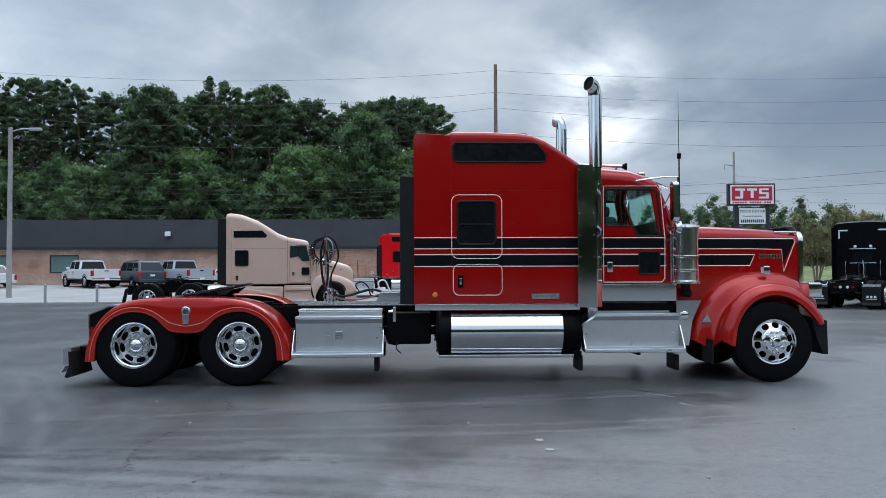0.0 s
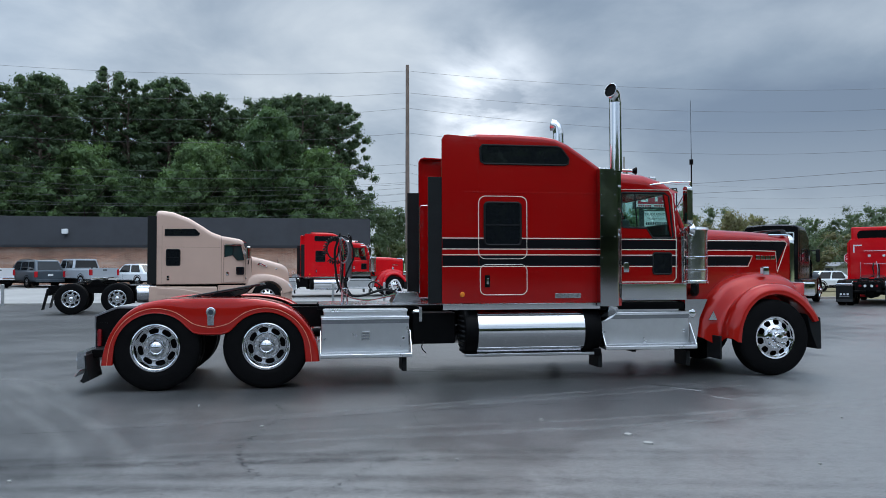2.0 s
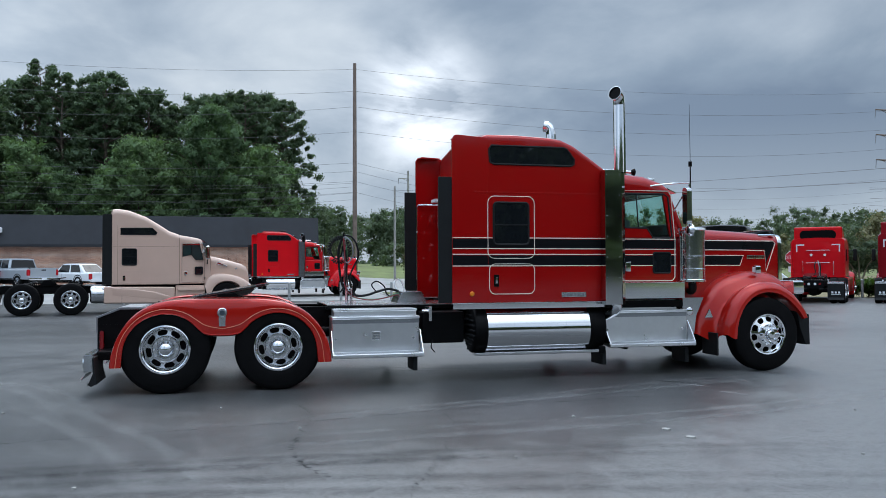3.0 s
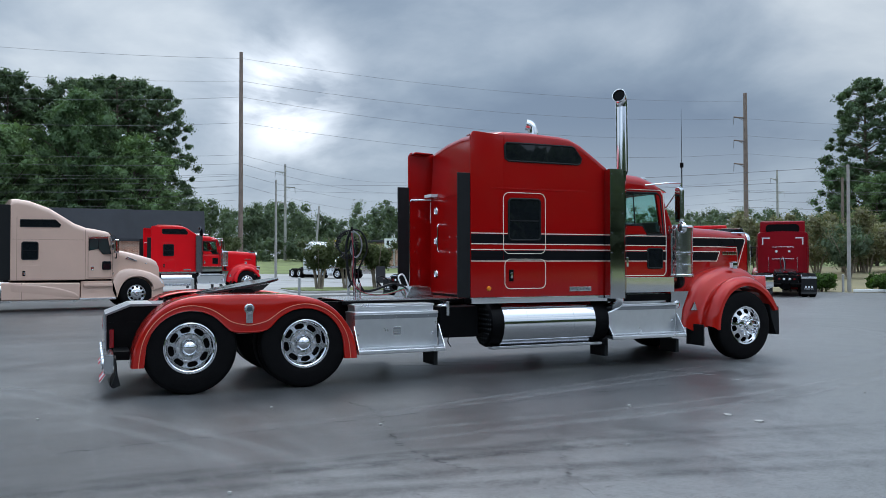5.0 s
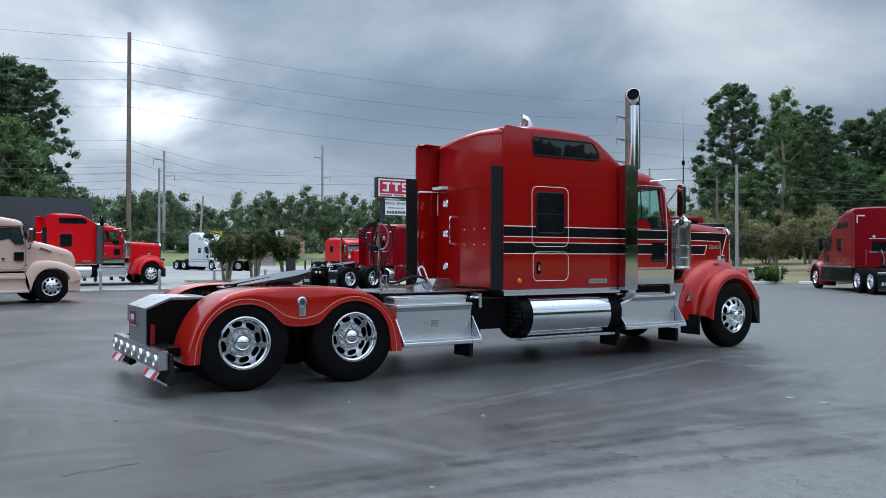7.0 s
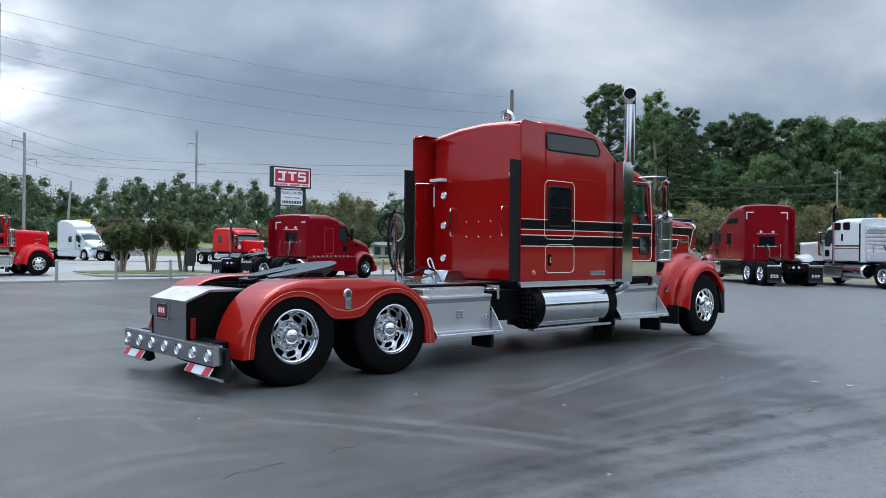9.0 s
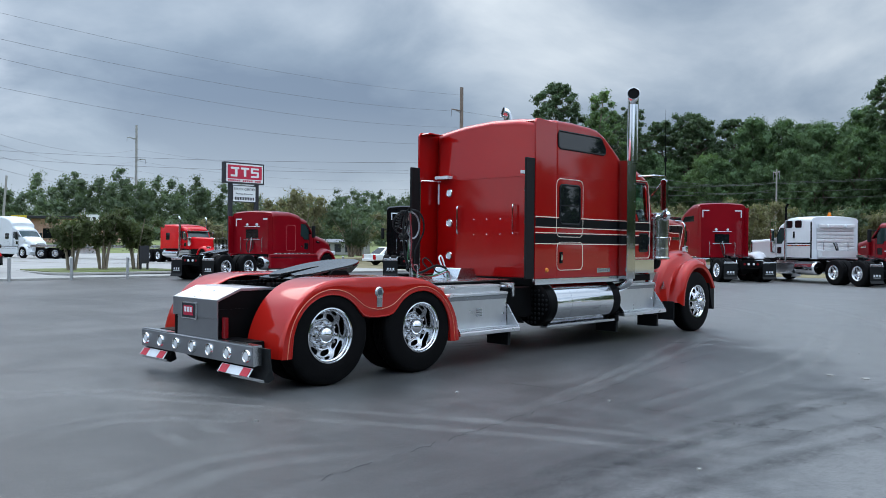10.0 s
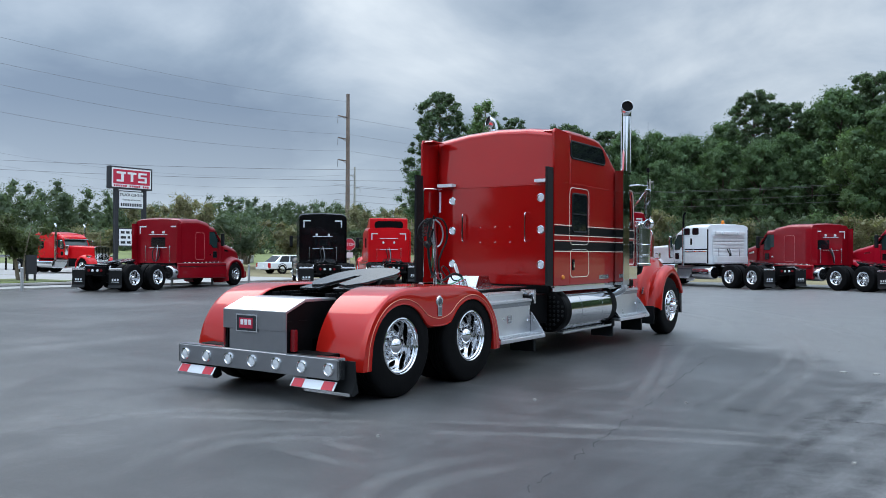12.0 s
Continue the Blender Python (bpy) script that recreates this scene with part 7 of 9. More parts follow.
        for z in (1.15, 1.95):
            part("door_hinge", box(4.955, 5.005, *sy(hw - 0.06, hw - 0.035), z, z + 0.08, 0.006), M_STEEL, cab)
        mir = part("mirror", box(4.98, 5.12, *sy(hw + 0.08, hw + 0.30), 1.85, 2.32, 0.04, segments=3), M_CHROME, cab, "chrome door mirror on arms")
        part("mirror_arm", tube(smooth_path([(4.93, s * (hw - 0.06), 2.44), (5.02, s * (hw + 0.14), 2.42), (5.05, s * (hw + 0.18), 2.30)], 3), 0.016, 6), M_BLACKRUB, mir)
        part("mirror_arm", tube(smooth_path([(5.06, s * (hw - 0.08), 1.72), (5.06, s * (hw + 0.12), 1.70), (5.05, s * (hw + 0.18), 1.87)], 3), 0.016, 6), M_BLACKRUB, mir)
        # hood side
        part("side_vent", prism([(5.38, 1.66), (5.46, 1.76), (5.76, 1.63), (5.78, 1.58), (5.50, 1.66)], *sy(0.93, 0.985), "y", 0.008), M_CHROME, hood, "chrome hood vent")
        part("hood_latch", box(6.05, 6.13, *sy(0.86, 0.90), 1.50, 1.54, 0.01), M_CHROME, hood)
        top = smooth_path([(4.98, 0, 0.95), (5.08, 0, 1.16), (5.25, 0, 1.30), (5.57, 0, 1.35), (5.94, 0, 1.30), (6.30, 0, 1.17), (6.58, 0, 0.97), (6.66, 0, 0.74)], 4)
        arch = smooth_path([(5.12, 0, 0.40), (5.20, 0, 0.68), (5.34, 0, 0.92), (5.56, 0, 1.06), (5.86, 0, 1.08), (6.10, 0, 0.98), (6.24, 0, 0.82), (6.28, 0, 0.62)], 4)
        rows = [[Vector((p.x, s * y, p.z + lift)) for p in top] for y, lift in ((0.62, -0.04), (0.85, 0.0), (1.02, 0.0), (1.12, -0.015))]
        rows += [[Vector((p.x + (q.x - p.x) * f, s * y, p.z + (q.z - p.z) * f)) for p, q in zip(top, arch)] for f, y in ((0.25, 1.165), (0.6, 1.185), (0.92, 1.20), (1.0, 1.19))]
        rows.append([Vector((q.x, s * 0.75, q.z)) for q in arch])
        fe = part("front_fender", loft(rows, closed=False), paint, T, "", 60)
        part("headlight", prism([(6.34, 1.02), (6.52, 0.98), (6.63, 0.82), (6.42, 0.84)], *sy(0.98, 1.16), "y", 0.03, segments=3), M_LENS, fe, "clear swept headlamp")
        wheel(T, 5.72, s, 1.17, 0.52, 0.27, False, True)
        # skirts with a sweeping crease, steps
        sk = part("side_skirt", prism([(1.72, 0.36), (3.97, 0.34), (4.0, 0.90), (1.72, 0.93)], *sy(1.00, 1.15), "y", 0.05, segments=3), paint, T, "", 50)
        part("crease", loft([[(x, s * 1.148, z) for x, z in ((2.0, 0.87), (2.7, 0.84), (3.3, 0.75), (3.8, 0.60), (3.95, 0.47))], [(x, s * 1.175, z) for x, z in ((2.0, 0.845), (2.7, 0.805), (3.3, 0.70), (3.8, 0.54), (3.95, 0.42))], [(x, s * 1.148, z) for x, z in ((2.0, 0.62), (2.7, 0.55), (3.3, 0.47), (3.8, 0.40), (3.95, 0.38))]], closed=False), paint, sk, "", 60)
        part("skirt_gap", box(2.28, 2.295, *sy(1.10, 1.152), 0.38, 0.91), M_TANSEAM, sk)
        st = part("step_panel", prism([(4.0, 0.34), (5.10, 0.37), (5.0, 0.62), (4.98, 0.95), (4.02, 0.95)], *sy(0.98, 1.10), "y", 0.02), paint, T, "", 40)
        part("step_shelf", box(4.08, 4.98, *sy(1.05, 1.17), 0.76, 0.86, 0.02), paint, st)
        part("step_tread", box(3.98, 5.08, *sy(1.05, 1.19), 0.34, 0.40, 0.01), M_TREAD, st)
        part("fuel_tank", lathe([(0, 1.30), (0.24, 1.30), (0.29, 1.34), (0.30, 1.42), (0.30, 2.4)], (0, s * 0.84, 0.66), "x", 24), M_STEEL, T)
        # flaps on splayed hangers
        part("mudflap", prism([(-1.62, 0.16), (-1.60, 0.16), (-1.44, 0.86), (-1.46, 0.86)], *sy(0.60, 1.18), "y"), M_BLACKRUB, T)
        corner_mark(sl, 1.95, s * (hw - 0.22), 3.25, s)
    part("bumper", loft([[(x, y, z) for y, z in rrect(w, 0.32, 0.74, 0.06, 0.06, 4, 0.0)] for x, w in ((6.22, 1.16), (6.45, 1.14), (6.62, 1.02), (6.70, 0.7))]), paint, T, "", 45)
    part("chassis_block", box(1.8, 6.1, -0.85, 0.85, 0.45, 1.0), M_BLACK, T)
    part("catwalk", box(1.1, 1.72, -0.6, 0.6, 0.95, 0.985), M_STEEL, T)
    part("tail_beam", box(-1.51, -1.43, -0.46, 0.46, 0.62, 0.95, 0.01), M_BLACK, T)
    return T


# ---- cars ----


def cabin(parent, low, high, zb, zt, paint, panes, screens=True):
    """A painted cabin that tapers upwards, with glass let into its sides, front and back. low, high: x0, x1, half-width."""
    def ring(x0, x1, hw, z, r):
        return [(x, y, z) for x, y in rounded(x0, x1, -hw, hw, r, 3)]
    mix = lambda f: [a + (b - a) * f for a, b in zip(low, high)]
    shell = loft([ring(*low, zb, 0.10), ring(*mix(0.5), zb + (zt - zb) * 0.5, 0.11), ring(*mix(0.93), zb + (zt - zb) * 0.93, 0.13), ring(high[0] + 0.12, high[1] - 0.12, high[2] - 0.08, zt, 0.15)])
    cab = part("cabin", shell, paint, parent, "", 50)
    def pane(name, corners):
        c = [Vector(p) for p in corners]
        nrm = (c[1] - c[0]).cross(c[3] - c[0]).normalized()
        mid = sum(c, Vector()) / 4
        if nrm.dot(mid - Vector(((low[0] + low[1]) / 2, 0, (zb + zt) / 2))) < 0:
            nrm = -nrm
        part(name, loft([[p + nrm * 0.010 for p in c], [p - nrm * 0.02 for p in c]]), M_GLASS, cab, "dark tinted glass")
    def on_side(s, u, v):
        x0, x1, hw = mix(v)
        return (x0 + (x1 - x0) * u, s * hw, zb + (zt - zb) * v)
    for s in (-1, 1):
        for u0, u1, t0, t1 in panes:
            pane("side_window", [on_side(s, u0, 0.08), on_side(s, u1, 0.08), on_side(s, t1, 0.84), on_side(s, t0, 0.84)])
    for k in (0, 1):
        ends = []
        for v, f in ((0.08, 0.86), (0.84, 0.82)):
            q = mix(v)
            ends.append([(q[k], -q[2] * f, zb + (zt - zb) * v), (q[k], q[2] * f, zb + (zt - zb) * v)])
        pane("rear_screen" if k == 0 else "windscreen", [ends[0][0], ends[0][1], ends[1][1], ends[1][0]])
    return cab


def car(name, label, category, m, paint, length=4.8, width=1.85, height=1.75, kind="suv", group="cars by the building"):
    C = thing(name, label, category, m, group)
    hl, hw = length / 2, width / 2
    pickup = kind == "pickup"
    sill, belt = (0.50, 1.16) if pickup else (0.34, height * 0.60)
    hood = belt - (0.02 if pickup else 0.08)
    xs = [(-hl, belt - 0.10, hw - 0.10), (-hl + 0.05, belt - 0.02, hw - 0.03), (-hl + 0.25, belt, hw), (hl - 1.5, belt, hw), (hl - 1.25, hood, hw), (hl - 0.35, hood - 0.10, hw - 0.03), (hl - 0.08, hood - 0.20, hw - 0.08), (hl, hood - 0.38, hw - 0.16)]
    body = part("body", loft([[(x, y, z) for y, z in rrect(w, sill, top, 0.09, 0.06, 4, 0.02)] for x, top, w in xs]), paint, C, "", 50)
    if pickup:
        cabin(body, (-0.55, hl - 1.28, hw - 0.05), (-0.40, 1.02, hw - 0.20), belt - 0.01, height, paint, [(0.06, 0.44, 0.06, 0.52), (0.50, 0.86, 0.57, 0.90)])
        # no bed is cut out: a black slab stands in for its shade
        part("bed_shade", box(-hl + 0.10, -0.62, -hw + 0.12, hw - 0.12, belt - 0.02, belt + 0.018), M_BLACK, body, "black panel standing in for the shaded load bed")
        for s in (-1, 1):
            part("bed_rail", box(-hl + 0.04, -0.60, *sorted((s * (hw - 0.10), s * (hw - 0.02))), belt - 0.03, belt + 0.055, 0.02), paint, body)
        gate = part("tailgate", box(-hl - 0.022, -hl + 0.04, -hw + 0.17, hw - 0.17, sill + 0.16, belt + 0.05, 0.02), paint, body, "closed tailgate")
        part("tailgate_handle", box(-hl - 0.032, -hl - 0.021, -0.14, 0.14, belt - 0.12, belt - 0.05, 0.004), M_BLACK, gate)
    elif kind == "suv":
        cabin(body, (-hl + 0.04, hl - 1.20, hw - 0.05), (-hl + 0.40, 0.50, hw - 0.20), belt - 0.01, height, paint, [(0.07, 0.28, 0.05, 0.30), (0.32, 0.58, 0.34, 0.64), (0.62, 0.88, 0.68, 0.93)])
        for s in (-1, 1):
            part("roof_rail", tube([(-hl + 0.7, s * (hw - 0.30), height + 0.03), (0.3, s * (hw - 0.30), height + 0.03)], 0.02, 5), M_STEEL, body)
            for x in (-hl + 0.7, 0.3):
                part("rail_foot", box(x - 0.04, x + 0.04, *sorted((s * (hw - 0.32), s * (hw - 0.28))), height - 0.06, height + 0.03), M_STEEL, body)
    else:
        cabin(body, (-hl + 0.55, hl - 1.15, hw - 0.05), (-hl + 1.25, 0.38, hw - 0.22), belt - 0.01, height, paint, [(0.12, 0.44, 0.05, 0.47), (0.49, 0.86, 0.53, 0.94)])
    rw = 0.39 if pickup else 0.33
    for s in (-1, 1):
        for x in (-hl + 1.12, hl - 0.95):
            # body is uncut here; a black ring draws the shade round the wheel
            arch = lathe([(rw + 0.07, -0.004), (rw + 0.05, -0.010), (rw + 0.02, -0.004), (rw + 0.02, 0.10), (0.0, 0.10)], (x, s * hw, rw + 0.02), "y", 28, sign=-s)
            part("arch_shade", arch, M_BLACK, body, "black ring standing in for the shaded wheel arch")
            w = part("wheel", lathe([(rw * 0.66, 0.006), (rw * 0.70, -0.006), (rw - 0.03, -0.010), (rw, 0.02), (rw, 0.19), (rw - 0.03, 0.22), (0.1, 0.22)], (x, s * (hw + 0.006), rw), "y", 28, sign=-s), M_RUBBER, C)
            part("rim", holed_disc((x, s * (hw + 0.006), rw), s, 0.05, rw * 0.68, 0.012, 0.004, 6, 0.62, 0.60, 0.05), M_STEEL, w, "silver alloy wheel")
            part("hub_cap", lathe([(0.0, 0.0), (0.04, 0.002), (0.052, 0.016)], (x, s * (hw + 0.006), rw), "y", 12, sign=-s), M_STEEL, w)
            part("brake_disc", lathe([(0.0, 0.06), (rw * 0.68, 0.06)], (x, s * (hw + 0.006), rw), "y", 16, sign=-s), M_BLACK, w)
        part("tail_lamp", box(-hl - 0.012, -hl + 0.16, *sorted((s * (hw - 0.16), s * (hw + 0.003))), belt - 0.42, belt - 0.05, 0.025), M_CARLENS, body, "red tail lamp")
        part("door_mirror", box(hl - 1.66, hl - 1.52, *sorted((s * (hw - 0.03), s * (hw + 0.19))), belt + 0.02, belt + 0.19, 0.04), paint, body)
        part("headlight", box(hl - 0.26, hl - 0.02, *sorted((s * (hw - 0.48), s * (hw - 0.08))), belt - 0.42, belt - 0.25, 0.03), M_LENS, body)
        part("sill_trim", box(-hl + 1.6, hl - 1.42, *sorted((s * (hw - 0.03), s * (hw + 0.006))), sill + 0.01, sill + 0.08, 0.01), M_BLACKRUB, body)
        for x in (0.45, 1.35) if pickup else (0.25, 1.15):
            part("door_seam", box(x - 0.006, x + 0.006, *sorted((s * (hw - 0.004), s * (hw + 0.003))), sill + 0.10, belt - 0.08), M_BLACKRUB, body)
            part("door_handle", box(x - 0.26, x - 0.08, *sorted((s * (hw - 0.004), s * (hw + 0.025))), belt - 0.19, belt - 0.15, 0.008), M_CHROME if pickup else paint, body)
    part("rear_bumper", box(-hl - 0.10, -hl + 0.08, -hw + 0.05, hw - 0.05, sill - 0.04, sill + 0.14, 0.04), M_CHROME if pickup else paint, body, "rear bumper")
    part("front_bumper", box(hl - 0.12, hl + 0.06, -hw + 0.12, hw - 0.12, sill - 0.02, sill + 0.16, 0.04), M_CHROME if pickup else paint, body)
    part("number_plate", box(-hl - 0.112, -hl - 0.101, -0.16, 0.16, sill - 0.02, sill + 0.11) if pickup else box(-hl - 0.03, -hl - 0.012, -0.16, 0.16, belt - 0.34, belt - 0.21), M_SIGNWHITE, body)
    part("underbody", box(-hl + 0.25, hl - 0.25, -hw + 0.16, hw - 0.16, 0.24, sill + 0.04), M_BLACK, body, "black underbody")
    return C


# ---- plants ----


def leaf_mesh(name, centres, radii, per, size, seed, material, flat=0.8, droop=0.0, core=0.18, broad=2.2):
    """Many small leaf sprays in clumps, as one mesh; core: the share of broad sprays deep inside the clumps."""
    rg = np.random.default_rng(seed)
    c = np.repeat(np.asarray(centres, float), per, axis=0)
    r = np.repeat(np.asarray(radii, float), per)
    n = len(c)
    d = rg.normal(size=(n, 3))
    d /= np.linalg.norm(d, axis=1)[:, None]
    inner = rg.random(n) < core
    away = np.where(inner, 0.5 * rg.random(n), np.minimum(0.30 + 0.42 * np.abs(rg.normal(size=n)), 0.85 + 0.2 * rg.random(n)))
    p = c + d * (r * away)[:, None] * np.array([1, 1, flat])
    p[:, 2] -= droop * rg.random(n)
    u = rg.normal(size=(n, 3))
    u /= np.linalg.norm(u, axis=1)[:, None]
    v = np.cross(u, rg.normal(size=(n, 3)))
    v /= np.linalg.norm(v, axis=1)[:, None]
    s = (size * (0.5 + 0.9 * rg.random(n)) * np.where(inner, broad, 1.0))[:, None]
    w = np.where(inner, 0.8, 0.45)[:, None]
    # each spray faces outwards from its clump, so that clumps read as rounded masses
    out = d + np.array([0, 0, 0.35]) + 0.35 * rg.normal(size=(n, 3))
    out /= np.linalg.norm(out, axis=1)[:, None]
    v *= np.where(np.einsum("ij,ij->i", np.cross(u, v), out) > 0, -1.0, 1.0)[:, None]
    quad = np.stack([p - u * s, p + v * s * w, p + u * s, p - v * s * w], axis=1).reshape(-1, 3)
    me = bpy.data.meshes.new(name)
    me.from_pydata(quad.tolist(), [], np.arange(4 * n).reshape(-1, 4).tolist())
    me.polygons.foreach_set("use_smooth", [True] * n)
    me.normals_split_custom_set_from_vertices(np.repeat(out, 4, axis=0).tolist())
    me.materials.append(material)
    return me


def tree(name, label, seed, height, spread, base, kind, m, bark, leaf, per=110, size=0.26, clumps=46):
    """A trunk with limbs and a crown of many leaf clumps, with gaps between."""
    rnd = random.Random(seed)
    T = thing(name, label, "tree", m)
    wob = [(rnd.uniform(-0.25, 0.25), rnd.uniform(-0.25, 0.25)) for _ in range(7)]
    spine = [(wob[i][0] * i / 6, wob[i][1] * i / 6, height * 0.94 * i / 6) for i in range(7)]
    r0 = 0.016 * height + 0.05
    tr = tube(smooth_path(spine, 2), [r0 * (1 - 0.85 * k / 12) for k in range(13)], 7)
    cs, rs = [], []
    for k in range(clumps):
        f = (k + rnd.random()) / clumps
        z = height * (base + (1 - base) * f)
        if kind == "pine":
            reach = spread * (0.30 + 0.70 * math.sin(math.pi * min(1, 0.20 + 0.78 * f)) ** 0.8) * rnd.uniform(0.15, 1.0) ** 0.7
            rr = rnd.uniform(0.28, 0.92) * spread / 3.8
        else:
            reach = spread * math.sin(math.pi * min(1, 0.34 + 0.60 * f)) ** 0.7 * rnd.uniform(0.1, 1.0) ** 0.7
            rr = rnd.uniform(0.5, 1.35) * spread / 4.4
        a = k * 2.39996 + rnd.uniform(-0.5, 0.5)
        c = Vector((math.cos(a) * reach, math.sin(a) * reach, z))
        cs.append(tuple(c))
        rs.append(rr)
        if k % 2 == 0:
            z0 = max(height * 0.12, z - reach * (0.35 if kind == "pine" else 0.9))
            tube([(0, 0, z0), tuple(Vector((0, 0, z0)).lerp(c, 0.5) + Vector((0, 0, 0.15))), tuple(c)], [0.03 + 0.004 * height * (1 - f), 0.045, 0.02], 5, tr)
    part("trunk", tr, bark, T)
    cr = new("crown", leaf_mesh("crown", cs, rs, per, size, seed, leaf, 0.62 if kind == "pine" else 0.85))
    cr.parent = T
    return T


def myrtle(name, label, seed, m, leaf, height=4.2, spread=1.7, per=170, size=0.13, bare=0.32, bark=None):
    rnd = random.Random(seed)
    T = thing(name, label, "tree", m)
    cs, rs = [], []
    for k in range(6):
        a = k * 1.05 + rnd.uniform(-0.3, 0.3)
        reach = spread * rnd.uniform(0.45, 0.85)
        p1 = (math.cos(a) * 0.15, math.sin(a) * 0.15, 0.0)
        p2 = (math.cos(a) * reach * 0.35, math.sin(a) * reach * 0.35, height * 0.4)
        p3 = (math.cos(a) * reach, math.sin(a) * reach, height * rnd.uniform(0.75, 0.95))
        part("stem", tube(smooth_path([p1, p2, p3], 4), [0.07 - 0.055 * i / 8 for i in range(9)], 6), bark or M_PALEBARK, T)
        for _ in range(5):
            f = rnd.uniform(bare + 0.1, 1.0)
            b = a + rnd.uniform(-0.8, 0.8)
            cs.append((math.cos(b) * reach * f * 1.05, math.sin(b) * reach * f * 1.05, height * (bare + (1 - bare) * f * rnd.uniform(0.75, 1.05))))
            rs.append(rnd.uniform(0.45, 0.8) * spread / 1.7)
    cr = new("crown", leaf_mesh("crown", cs, rs, per, size, seed, leaf, 0.8))
    cr.parent = T
    return T


# ---- poles, wires, sign, building ----


def utility_pole(name, label, x, y, height, r, material, arms=(), lean=(0, 0), lamp=False):
    T = thing(name, label, "pole", pose(x, y, rise(x, y), lean[0], lean[1], 0))
    part("pole", cyl((0, 0, -0.3), (0, 0, height), r, r * 0.68, 12), material, T)
    for z, side, reach, turn in arms:
        c, s = math.cos(turn), math.sin(turn)
        arm = part("crossarm", tube([(0, 0, z), (side * reach * c, side * reach * s, z + 0.10)], 0.07, 6), material, T)
        part("insulator", cyl((side * reach * c, side * reach * s, z + 0.08), (side * reach * c * 1.05, side * reach * s * 1.05, z - 0.75), 0.045, 0.03, 8), M_GREYSTEEL, arm)
        part("brace", tube([(0, 0, z - 0.35), (side * reach * 0.6 * c, side * reach * 0.6 * s, z + 0.03)], 0.03, 5), material, arm)
    if lamp:
        arm = part("lamp_arm", tube(smooth_path([(0, 0, height - 0.25), (0.6, -0.1, height - 0.1), (1.2, -0.2, height - 0.12)], 3), 0.03, 6), M_GALV, T)
        part("lamp_head", box(1.1, 1.75, -0.33, -0.09, height - 0.22, height - 0.06, 0.05), M_GALV, arm, "grey street lamp head")
    return T


def wire(a, b, sag, r=0.016, label="thin dark overhead wire between poles"):
    a, b = Vector(a), Vector(b)
    pts = []
    for i in range(25):
        f = i / 24
        p = a.lerp(b, f)
        p.z -= 4 * sag * f * (1 - f)
        pts.append(p)
    return tagged(part("overhead_wire", tube(pts, 0.8 * r, 4), M_WIRE), label, "wire", "overhead wires")


def lettering(text, size, m, material, parent, name="lettering"):
    c = bpy.data.curves.new(name, "FONT")
    c.body, c.size, c.extrude, c.align_x, c.align_y = text, size, 0.006, "CENTER", "CENTER"
    c.materials.append(material)
    ob = new(name, c)
    ob.parent = parent
    ob.matrix_basis = m
    return ob


